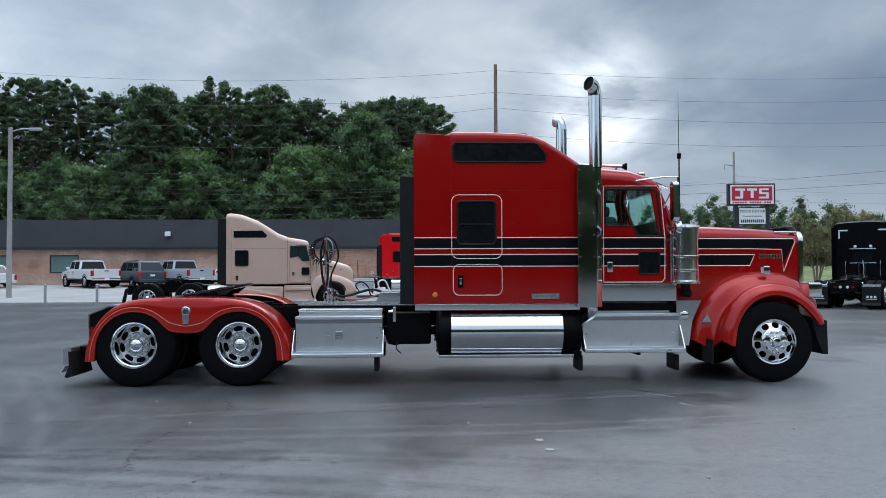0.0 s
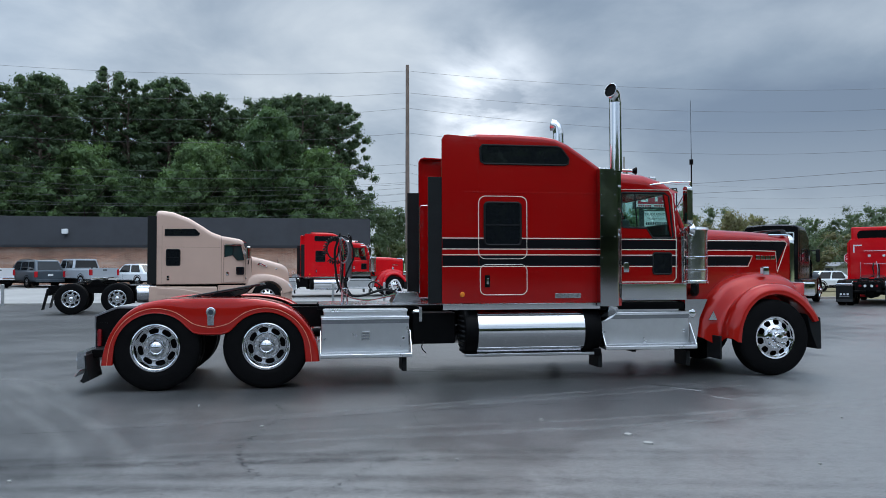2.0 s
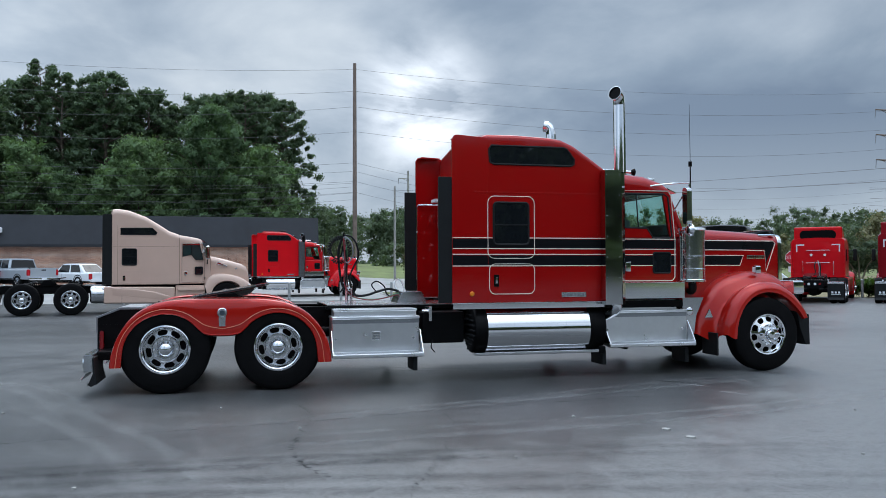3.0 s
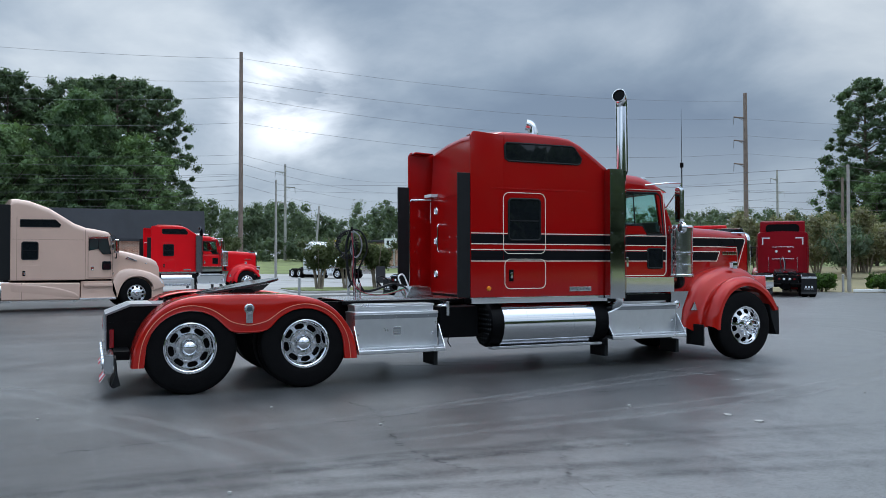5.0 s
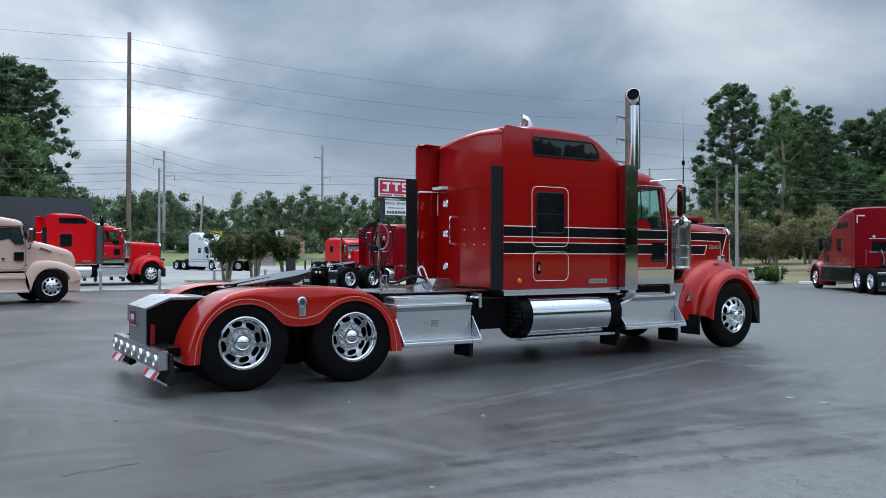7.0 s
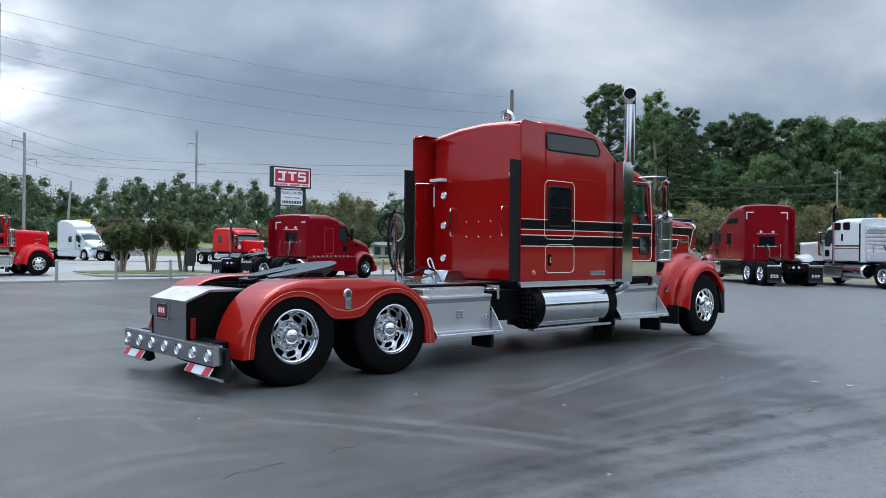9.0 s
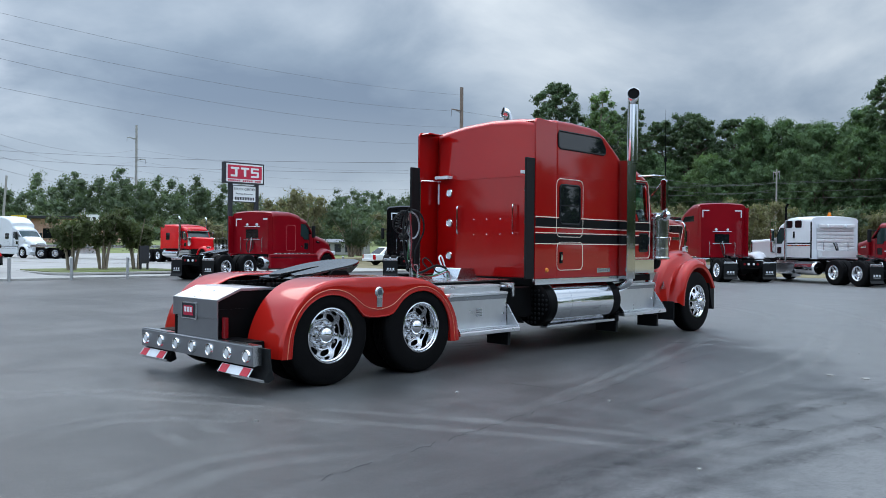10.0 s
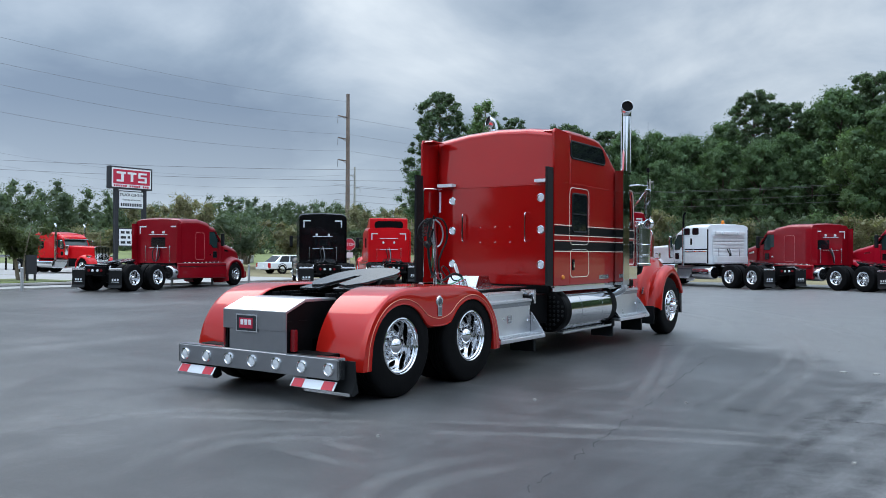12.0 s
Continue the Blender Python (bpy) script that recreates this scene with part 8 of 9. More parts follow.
def roadside_sign(m):
    S = thing("roadside_sign", "tall dark-framed roadside sign with a red cabinet over white boards", "sign", m)
    for x in (-1.05, 1.10):
        part("post", box(x - 0.13, x + 0.13, -0.13, 0.13, -0.3, 5.7, 0.015), M_SIGNDARK, S)
    cab = part("cabinet", box(-1.62, 1.62, -0.22, 0.22, 5.66, 7.12, 0.02), M_SIGNDARK, S, "dark sign cabinet with a red face")
    part("white_face", box(-1.50, 1.50, -0.234, -0.222, 5.76, 7.02, 0.004), M_SIGNWHITE, cab)
    part("red_face", box(-1.40, 1.40, -0.246, -0.236, 5.98, 6.92, 0.003), M_SIGNRED, cab)
    # three plain serif-like shapes in white
    for k, x in enumerate((-0.82, 0.0, 0.82)):
        if k < 2:
            part("mark_shape", box(x - 0.34, x + 0.34, -0.256, -0.248, 6.64, 6.78), M_SIGNWHITE, cab)
            part("mark_shape", box(x - 0.10 + (0.1 if k == 0 else 0), x + 0.10 + (0.1 if k == 0 else 0), -0.2565, -0.2485, 6.16, 6.70), M_SIGNWHITE, cab)
            if k == 0:
                part("mark_shape", box(x - 0.34, x + 0.18, -0.257, -0.249, 6.12, 6.25), M_SIGNWHITE, cab)
        else:
            for i, (a, b, c, d) in enumerate(((-0.32, 0.32, 6.66, 6.78), (-0.34, -0.16, 6.46, 6.70), (-0.32, 0.32, 6.40, 6.52), (0.16, 0.34, 6.20, 6.44), (-0.34, 0.32, 6.12, 6.24))):
                part("mark_shape", box(x + a, x + b, -0.256 - 0.0006 * i, -0.248 - 0.0006 * i, c, d), M_SIGNWHITE, cab)
    for i in range(16):
        x = -1.36 + 0.17 * i
        if i not in (6, 12):
            part("small_bar", box(x, x + 0.12, -0.242, -0.235, 5.80, 5.92), M_SIGNRED, cab)
    b = part("board", box(-0.92, 1.02, -0.10, 0.02, 4.38, 5.56, 0.01), M_SIGNDARK, S, "white board with black lettering")
    part("board_face", box(-0.86, 0.96, -0.112, -0.101, 4.44, 5.50), M_SIGNWHITE, b)
    up = Matrix.Rotation(radians(90), 4, "X")
    lettering("TRUCK CENTER", 0.245, Matrix.Translation((0.05, -0.12, 5.28)) @ up, M_SIGNDARK, b)
    lettering("Financing & Insurance", 0.155, Matrix.Translation((0.05, -0.12, 4.97)) @ up, M_SIGNDARK, b)
    for i in range(12):
        x = -0.74 + 0.135 * i
        part("number_bar", box(x, x + 0.09, -0.122, -0.113, 4.54, 4.74), M_SIGNDARK, b)
    l = part("letter_board", box(-0.92, 1.6, -0.10, 0.02, 1.9, 3.1, 0.01), M_SIGNDARK, S, "white changeable letter board with short black bars")
    part("letter_face", box(-0.86, 1.54, -0.112, -0.101, 1.96, 3.04), M_SIGNWHITE, l)
    rnd = random.Random(9)
    for r in range(3):
        x = -0.74
        while x < 1.3:
            w = rnd.uniform(0.16, 0.42)
            part("text_bar", box(x, min(x + w, 1.45), -0.122, -0.113, 2.74 - 0.33 * r, 2.90 - 0.33 * r), M_SIGNDARK, l)
            x += w + 0.13
    return S


def brick_wall_material():
    m = bpy.data.materials.new("brickwork")
    m.use_nodes = True
    t = m.node_tree
    b = t.nodes["Principled BSDF"]
    co = t.nodes.new("ShaderNodeTexCoord").outputs["Object"]
    mp = t.nodes.new("ShaderNodeMapping")
    mp.inputs["Rotation"].default_value = (radians(90), 0, 0)
    t.links.new(co, mp.inputs[0])
    br = node(t, "ShaderNodeTexBrick", Scale=1.0)
    br.inputs["Color1"].default_value = (0.52, 0.27, 0.18, 1)
    br.inputs["Color2"].default_value = (0.30, 0.135, 0.09, 1)
    br.inputs["Mortar"].default_value = (0.66, 0.58, 0.50, 1)
    br.inputs["Brick Width"].default_value, br.inputs["Row Height"].default_value, br.inputs["Mortar Size"].default_value = 0.21, 0.075, 0.008
    sep = t.nodes.new("ShaderNodeSeparateXYZ")
    cmb = t.nodes.new("ShaderNodeCombineXYZ")
    t.links.new(co, sep.inputs[0])
    t.links.new(math_node(t, "ADD", sep.outputs[0], sep.outputs[1]), cmb.inputs[0])
    t.links.new(sep.outputs[2], cmb.inputs[1])
    t.links.new(cmb.outputs[0], br.inputs["Vector"])
    n = node(t, "ShaderNodeTexNoise", Scale=0.9, Detail=6.0)
    t.links.new(co, n.inputs["Vector"])
    col = mix_node(t, 1.0, br.outputs["Color"], ramp_node(t, n.outputs[0], [(0.3, (0.72, 0.70, 0.70)), (0.7, (1.15, 1.12, 1.1))]), "MULTIPLY")
    t.links.new(col, b.inputs["Base Color"])
    b.inputs["Roughness"].default_value = 0.88
    return m


def brick_building():
    x0, x1, y0, y1, z0 = -78.0, 1.9, 59.4, 74.0, 0.3
    B = thing("brick_building", "long low brick building with a dark metal mansard roof", "building", pose(0, 0, 0))
    M_BW = brick_wall_material()
    holes = [(-27.4, -25.3), (-31.7, -30.1), (-48.0, -45.8), (-58.0, -55.8), (-0.9, 0.1)]
    holes.sort()
    wall = bmesh.new()
    edges = [x0] + [v for h in holes for v in h] + [x1]
    for a, b in zip(edges[::2], edges[1::2]):
        box(a, b, y0, y0 + 0.3, z0, 3.25, bm=wall)
    for a, b in holes:
        door = b - a < 1.3
        if not door:
            box(a, b, y0, y0 + 0.3, z0, 1.35, bm=wall)
        box(a, b, y0, y0 + 0.3, 2.65, 3.25, bm=wall)
    box(x1 - 0.3, x1, y0 + 0.3, y1, z0, 3.25, bm=wall)
    box(x0, x0 + 0.3, y0 + 0.3, y1, z0, 3.25, bm=wall)
    box(x0, x1, y1, y1 + 0.3, z0, 3.25, bm=wall)
    w = part("wall", wall, M_BW, B, "red-brown brick wall")
    for a, b in holes:
        door = b - a < 1.3
        zb = z0 + 0.02 if door else 1.35
        fr = box(a, a + 0.07, y0 + 0.06, y0 + 0.16, zb, 2.65)
        box(b - 0.07, b, y0 + 0.06, y0 + 0.16, zb, 2.65, bm=fr)
        box(a + 0.07, b - 0.07, y0 + 0.06, y0 + 0.16, 2.58, 2.65, bm=fr)
        box(a + 0.07, b - 0.07, y0 + 0.06, y0 + 0.16, zb, zb + 0.07, bm=fr)
        f = part("door" if door else "window", fr, M_SIGNDARK, w, "dark framed opening with green-grey glass")
        part("pane", box(a + 0.07, b - 0.07, y0 + 0.10, y0 + 0.12, zb + 0.07, 2.58), M_WINDOW, f)
    roof = prism([(y0 - 0.30, 3.12), (y0 - 0.30, 3.22), (y0 + 0.35, 5.25), (y1 - 0.3, 5.25), (y1 + 0.8, 3.22), (y1 + 0.8, 3.12)], x0 - 0.4, x1 + 0.4, "x")
    r = part("roof", roof, M_SHINGLE, B, "charcoal standing-seam mansard roof")
    part("fascia", box(x0 - 0.42, x1 + 0.42, y0 - 0.35, y0 - 0.302, 3.06, 3.24), M_SIGNDARK, r)
    part("flood_lamp", box(-19.0, -18.6, y0 - 0.35, y0 - 0.10, 4.0, 4.35, 0.05), M_SIGNWHITE, r, "small white flood lamp")
    part("downpipe", box(x1 - 0.9, x1 - 0.8, y0 - 0.1, y0 - 0.004, z0, 3.1, 0.02), M_SIGNDARK, w)
    return B

# ---- the place ----
build_ground()
long_nose_truck("sleeper_truck", "red long-nosed sleeper truck with black cream-edged stripes and chrome", pose(0, 11.45, 0), M_RED, M_FENDER_RED)


def by_front(fx, fy, heading, wheel_x, half=1.19):
    """Pose of a truck whose right front wheel stands at (fx, fy)."""
    c, s = math.cos(radians(heading)), math.sin(radians(heading))
    x, y = fx - wheel_x * c - half * s, fy - wheel_x * s + half * c
    return pose(x, y, rise(x, y), 0, 0, heading)


long_nose_truck("sleeper_truck", "bright red long-nosed sleeper truck parked on the concrete apron", by_front(2.3, 42.6, 6, 4.27), M_BRIGHT_RED, M_BRIGHT_RED, False, False, "parked trucks")
TALL = [(0.0, 3.48), (0.04, 3.54), (0.25, 3.50), (0.45, 3.30), (0.62, 3.02), (0.8, 2.82), (1.0, 2.66)]
raked_sleeper_truck("sleeper_truck", "tan sleeper truck with a raked tall roof and full skirts", by_front(-3.6, 29.6, 9, 5.75), M_TAN)
semi_truck("sleeper_truck", "dark red low-roofed sleeper truck showing its bare fifth wheel", by_front(14.62, 34.25, 14.5, 6.0), M_MAROON, 6.0, 2.15, 4.05, 2.90, [(0.0, 2.84), (0.05, 2.90), (0.5, 2.92), (0.75, 2.82), (1.0, 2.62)], 5.05, 6.9, side_window=None)
semi_truck("sleeper_truck", "black sleeper truck parked with its back to the yard", pose(16.1, 30.05, 0, 0, 0, 47.5), M_BLACK_PAINT, 5.7, 1.35, 3.6, 3.30, [(0.0, 3.24), (0.06, 3.30), (0.5, 3.28), (1.0, 2.7)], 4.8, 6.6, hw=1.09)
semi_truck("sleeper_truck", "bright red sleeper truck with a roof fairing", pose(20.95, 30.05, 0, 0, 0, 46), M_BRIGHT_RED, 5.7, 1.35, 3.5, 2.80, [(0.0, 2.75), (0.06, 2.80), (0.5, 2.82), (1.0, 2.62)], 4.7, 6.5, hw=1.10, rear_window=False, scoop=True)
semi_truck("sleeper_truck", "dark red sleeper truck with a scooped roof fairing", pose(23.9, 28.1, 0, 0, 0, 47), M_MAROON, 5.7, 1.35, 3.5, 2.98, [(0.0, 2.93), (0.06, 2.98), (0.5, 3.0), (1.0, 2.66)], 4.7, 6.5, hw=1.10, rear_window=False, scoop=True)
semi_truck("sleeper_truck", "dark red tall-roofed aerodynamic sleeper truck", pose(26.0, 19.25, 0, 0, 0, 51), M_MAROON, 5.7, 1.35, 3.7, 3.46, TALL, 4.9, 6.6, lower=M_BLACK_PAINT, side_window=(1.2, 1.7), big_windows=True)
semi_truck("sleeper_truck", "white long-nosed sleeper truck with a ribbed bright back wall", pose(26.6, 13.85, 0, 0, 0, 58.5), M_WHITE, 6.3, 2.02, 3.6, 2.86, [(0.0, 2.82), (0.05, 2.85), (0.5, 2.87), (0.85, 2.80), (1.0, 2.68)], 4.7, 6.9, "classic", hw=1.2, skirts=False, stacks=True, rear_window=False, rails=False, rear_sheet=M_BRIGHTSHEET, side_window=None, big_windows="pair")
semi_truck("sleeper_truck", "dark red low-roofed sleeper truck beside the white truck", pose(27.2, 9.65, 0, 0, 0, 57), M_MAROON, 6.2, 2.05, 4.2, 2.84, [(0.0, 2.77), (0.05, 2.82), (0.5, 2.84), (0.75, 2.74), (1.0, 2.58)], 5.2, 7.0, hw=1.08, side_window=None, pane_y=0.42)
semi_truck("sleeper_truck", "red sleeper truck at the end of the parked row", pose(26.9, 5.2, 0, 0, 0, 56), M_CRIMSON, 5.8, 1.35, 3.4, 2.8, [(0.0, 2.72), (0.05, 2.8), (0.5, 2.8), (1.0, 2.6)], 4.6, 6.5, side_window=None)
semi_truck("sleeper_truck", "bright red long-nosed truck with chrome stacks across the apron", pose(22.25, 65.1, 0.0, 0, 0, -83), M_BRIGHT_RED, 6.3, 1.2, 3.5, 2.95, [(0.0, 2.9), (0.06, 2.95), (0.6, 2.92), (1.0, 2.72)], 4.5, 6.9, "classic", skirts=False, stacks=True)
semi_truck("sleeper_truck", "white aerodynamic truck with a tall boxy sleeper", pose(16.6, 88.3, 0.0, 0, 0, -71), M_WHITE, 5.4, 1.7, 4.0, 3.85, [(0.0, 3.8), (0.05, 3.86), (0.4, 3.84), (0.62, 3.66), (0.8, 3.3), (1.0, 2.8)], 5.0, 6.3, side_window=(1.4, 1.0), scoop=False)
flat = thing("flatbed_trailer", "long low flatbed trailer parked across the apron", "trailer", pose(19.2, 80.4, 0.0, 0, 0, -43), "")
part("deck", box(-1.6, 9.5, -1.2, 1.2, 1.05, 1.28, 0.02), M_GREYSTEEL, flat)
for x in (-0.7, 0.55):
    dual_axle(flat, x, 0.5, True)
part("side_rail", box(-1.6, 9.5, -1.26, -1.205, 1.08, 1.2, 0.01), M_STEEL, flat)
part("locker", box(2.0, 4.2, -1.15, -0.6, 0.5, 1.04, 0.03), M_STEEL, flat, "bright underbody locker")
for x in (7.2, 7.9):
    part("landing_leg", box(x, x + 0.12, -0.8, -0.68, -0.02, 1.04), M_BLACK, flat)

car("pickup_truck", "silver crew-cab pickup parked facing the brick building", "car", pose(-22.7, 55.0, rise(0, 55), 0, 0, 134), M_SILVER, 5.3, 1.95, 1.80, "pickup")
car("pickup_truck", "blue-silver crew-cab pickup parked facing the brick building", "car", pose(-16.6, 55.2, rise(0, 55), 0, 0, 134), M_BLUESILVER, 5.3, 1.95, 1.80, "pickup")
car("suv", "dark blue-grey estate car parked between two pickups", "car", pose(-19.8, 55.8, rise(0, 55.8), 0, 0, 133), M_SLATE, 4.7, 1.9, 1.70, "suv")
car("sedan", "white saloon car parked by the building", "car", pose(-13.4, 56.0, rise(0, 56), 0, 0, 140), M_WHITE, 4.6, 1.8, 1.45, "sedan")
car("sedan", "silver car parked by the building", "car", pose(-29.8, 55.2, rise(0, 55.2), 0, 0, 144), M_SILVER, 4.7, 1.85, 1.5, "sedan")
car("sedan", "white saloon car standing beyond the parked trucks", "car", pose(32.3, 48.9, rise(32, 48.9), 0, 0, -12), M_WHITE, 4.3, 1.75, 1.36, "sedan", "far cars")

brick_building()
roadside_sign(pose(21.5, 52.6, rise(21, 52.6), 0, 0, -2) @ Matrix.Diagonal((0.95, 1, 1, 1)))

# posts along the kerb
first = thing("guard_post", "grey galvanised guard post at the yard edge", "post", pose(-33.0, 36.2, 0), "guard posts")
part("post", cyl((0, 0, -0.1), (0, 0, 0.88), 0.06, seg=12), M_GALV, first)
part("cap", lathe([(0.0, 0.92), (0.04, 0.91), (0.064, 0.88), (0.064, 0.86)], (0, 0, 0), "z", 12), M_GALV, first)
for k in range(1, 23):
    copy_thing(first, pose(-33.0 + 2.28 * k, 36.2, 0))
for k in range(7):
    copy_thing(first, pose(26.3 + 1.95 * k, 33.4 - 1.55 * k, 0))

# hedge, wheel stops
hedges = [(27.2, 34.0), (30.2, 31.6), (32.6, 29.6), (35.0, 27.6), (37.4, 25.4)]
made = None
for k, (x, y) in enumerate(hedges):
    if made is None:
        made = thing("hedge_bush", "clipped green hedge bush on the verge", "bush", pose(x, y, 0), "hedge bushes")
        part("stems", tube([(0, 0, 0), (0.1, 0, 0.5)], 0.05, 5), M_BARK, made)
        rnd = random.Random(3)
        cs = [(rnd.uniform(-0.8, 0.8), rnd.uniform(-0.5, 0.5), rnd.uniform(0.3, 0.75)) for _ in range(26)]
        leaves = new("leaves", leaf_mesh("leaves", cs, [0.38] * 26, 150, 0.07, 5, M_HEDGE, 0.9))
        leaves.parent = made
    else:
        copy_thing(made, pose(x, y, 0, 0, 0, 37 * k))
stop = tagged(part("wheel_stop", box(-0.9, 0.9, -0.09, 0.09, 0, 0.16, 0.03), M_SIGNWHITE), "white painted concrete wheel stop", "wheel stop", "wheel stops")
stop.matrix_basis = pose(29.0, 31.9, 0, 0, 0, -38)
for x, y in ((31.6, 29.7), (34.0, 27.8), (36.4, 26.0)):
    copy_thing(stop, pose(x, y, 0, 0, 0, -38))

# grass island with crape myrtles
isl = prism([(p[0], p[1]) for p in rounded(4.4, 11.2, 40.6, 46.4, 1.2, 6)], 0.02, 0.13, "z", 0.03)
tagged(part("kerb_island", isl, M_KERB), "low kerbed island between yard and apron", "kerb", "", "structure")
top = prism([(p[0], p[1]) for p in rounded(4.6, 11.0, 40.8, 46.2, 1.1, 6)], 0.125, 0.165, "z")
tagged(part("island_grass", top, M_GRASS), "green grass on the kerbed island", "grass", "", "structure")
mt = myrtle("crape_myrtle", "small multi-stemmed tree with dull brown-green leaves on a grass island", 11, pose(6.3, 43.4, 0.16), M_MYRTLE, 2.75, 1.45, 190, 0.060, 0.22)
mt2 = myrtle("crape_myrtle", "small multi-stemmed tree with dull brown-green leaves on a grass island", 12, pose(7.9, 43.6, 0.16), M_MYRTLE, 3.0, 1.50, 190, 0.060, 0.22)
copy_thing(mt, pose(9.7, 43.8, 0.16, 0, 0, 140))
copy_thing(mt2, pose(4.2, 62.5, rise(4, 62.5), 0, 0, 70))
box_sign = thing("board_sign", "dark free-standing board sign on two short legs", "sign", pose(9.5, 42.5, 0.16, 0, 0, 10))
part("panel", box(-0.28, 0.28, -0.04, 0.04, 0.30, 1.20, 0.01), M_SIGNDARK, box_sign)
for x in (-0.2, 0.2):
    part("leg", box(x - 0.04, x + 0.04, -0.035, 0.035, 0, 0.37), M_SIGNDARK, box_sign)

stop_sign = thing("stop_sign", "red octagonal stop sign on a thin post", "sign", pose(24.15, 35.7, 0, 0, 0, -40))
part("post", cyl((0, 0, 0), (0, 0, 2.3), 0.03, seg=8), M_GALV, stop_sign)
octo = [(0.36 * math.cos(radians(22.5 + 45 * i)), 2.0 + 0.36 * math.sin(radians(22.5 + 45 * i))) for i in range(8)]
face = part("face", prism(octo, -0.045, -0.035, "y"), M_SIGNWHITE, stop_sign)
part("red_face", prism([(x * 0.93, 2.0 + (z - 2.0) * 0.93) for x, z in octo], -0.051, -0.0455, "y"), M_REDTAPE, face)
lettering("STOP", 0.24, Matrix.Translation((0, -0.055, 2.0)) @ Matrix.Rotation(radians(90), 4, "X"), M_SIGNWHITE, face)
part("small_board", box(-0.2, 0.2, -0.045, -0.035, 1.25, 1.55), M_SIGNWHITE, stop_sign)

# poles and wires
utility_pole("utility_pole", "tall brown wooden power pole", 5.8, 65.5, 17.9, 0.20, M_POLE)
utility_pole("utility_pole", "tall brown wooden power pole with three side arms", 59.3, 66.9, 19.0, 0.28, M_POLE, [(16.3, -1, 1.3, -0.3), (13.8, -1, 1.3, -0.3), (11.3, -1, 1.3, -0.3)])
utility_pole("utility_pole", "grey power pole with side arms far off", 53.8, 137.7, 19.3, 0.26, M_GREYPOLE, [(17.0, -1, 1.6, 0), (13.5, 1, 1.6, 0), (10.2, -1, 1.6, 0)])
utility_pole("utility_pole", "grey power pole with side arms far off", 20.6, 116.4, 13.6, 0.22, M_GREYPOLE, [(12.4, -1, 1.4, 0), (10.2, 1, 1.4, 0), (8.0, -1, 1.4, 0)])
utility_pole("utility_pole", "pale grey wooden pole by the road", 13.3, 88.0, 10.6, 0.15, M_GREYPOLE)
utility_pole("utility_pole", "leaning grey wooden pole beyond the road", 20.4, 98.8, 7.9, 0.16, M_GREYPOLE, lean=(0, 4))
utility_pole("street_lamp", "grey wooden lamp pole at the yard edge", -22.3, 43.5, 9.1, 0.15, M_GREYPOLE, lamp=True)
utility_pole("street_lamp", "grey wooden lamp pole at the verge", 31.6, 31.1, 6.7, 0.105, M_GREYPOLE, lamp=False)
utility_pole("utility_pole", "grey wooden pole before the woods", 75.4, 37.0, 8.6, 0.11, M_GREYPOLE, [(8.2, -1, 0.5, 1.0), (8.2, 1, 0.5, 1.0)])
utility_pole("utility_pole", "short brown pole beyond the parked trucks", 56.0, 52.0, 8.4, 0.15, M_POLE)
utility_pole("utility_pole", "grey power pole with side arms far off", 94.0, 96.0, 15.0, 0.22, M_GREYPOLE, [(13.5, -1, 1.4, 0), (11.5, 1, 1.4, 0)])
# three thick lines along the road, thinner ones below
for left, mid, right, sag0, sag1 in ((16.69, 16.0, 17.02, 1.45, 1.11), (15.12, 14.73, 15.17, 1.72, 1.33), (13.54, 12.69, 13.25, 1.66, 1.33)):
    wire((-44.2, 65.4, left), (5.8, 65.4, mid), sag0)
    wire((5.8, 65.4, mid), (59.3, 66.8, right), sag1)
    wire((59.3, 66.8, right), (120.0, 40.0, right + 1.0), 1.6)
wire((-44.2, 65.4, 18.4), (5.8, 65.4, 17.8), 1.2, 0.014)
wire((5.8, 65.4, 17.8), (59.3, 66.8, 18.9), 1.0, 0.014)
for left, mid in ((11.2, 10.15), (10.82, 9.45), (10.25, 8.63), (9.7, 8.5), (8.99, 8.19), (8.34, 7.75), (8.05, 7.7), (7.46, 7.16), (7.16, 6.58)):
    wire((-44.2, 65.4, left), (5.8, 65.45, mid), 1.4, 0.015)
for mid, far in ((10.15, 17.6), (9.45, 15.6), (8.63, 13.9), (7.75, 12.0)):
    wire((5.8, 65.4, mid), (53.8, 137.7, far), 1.6, 0.016)
    wire((53.8, 137.7, far), (94.0, 96.0, far * 0.85), 1.8, 0.016)
for dz in (0, -0.7):
    wire((13.3, 88.0, 10.2 + dz), (31.6, 31.1, 6.6 + dz), 0.5, 0.018)
    wire((31.6, 31.1, 6.6 + dz), (75.4, 37.0, 8.4 + dz), 0.8, 0.018)
for x, y, z in ((0.0, 0.0, 8.4), (0.5, 0.5, 8.3), (0.2, 0.1, 7.4), (0.1, 0.1, 6.7)):
    wire((75.4 + x, 37.0 + y, z), (84.0 + x, -25.0 + y, z + 3.0), 0.9, 0.02)
    wire((75.4 + x, 37.0 + y, z), (56.0 + x, 66.0 + y, z + 0.8), 0.7, 0.02)

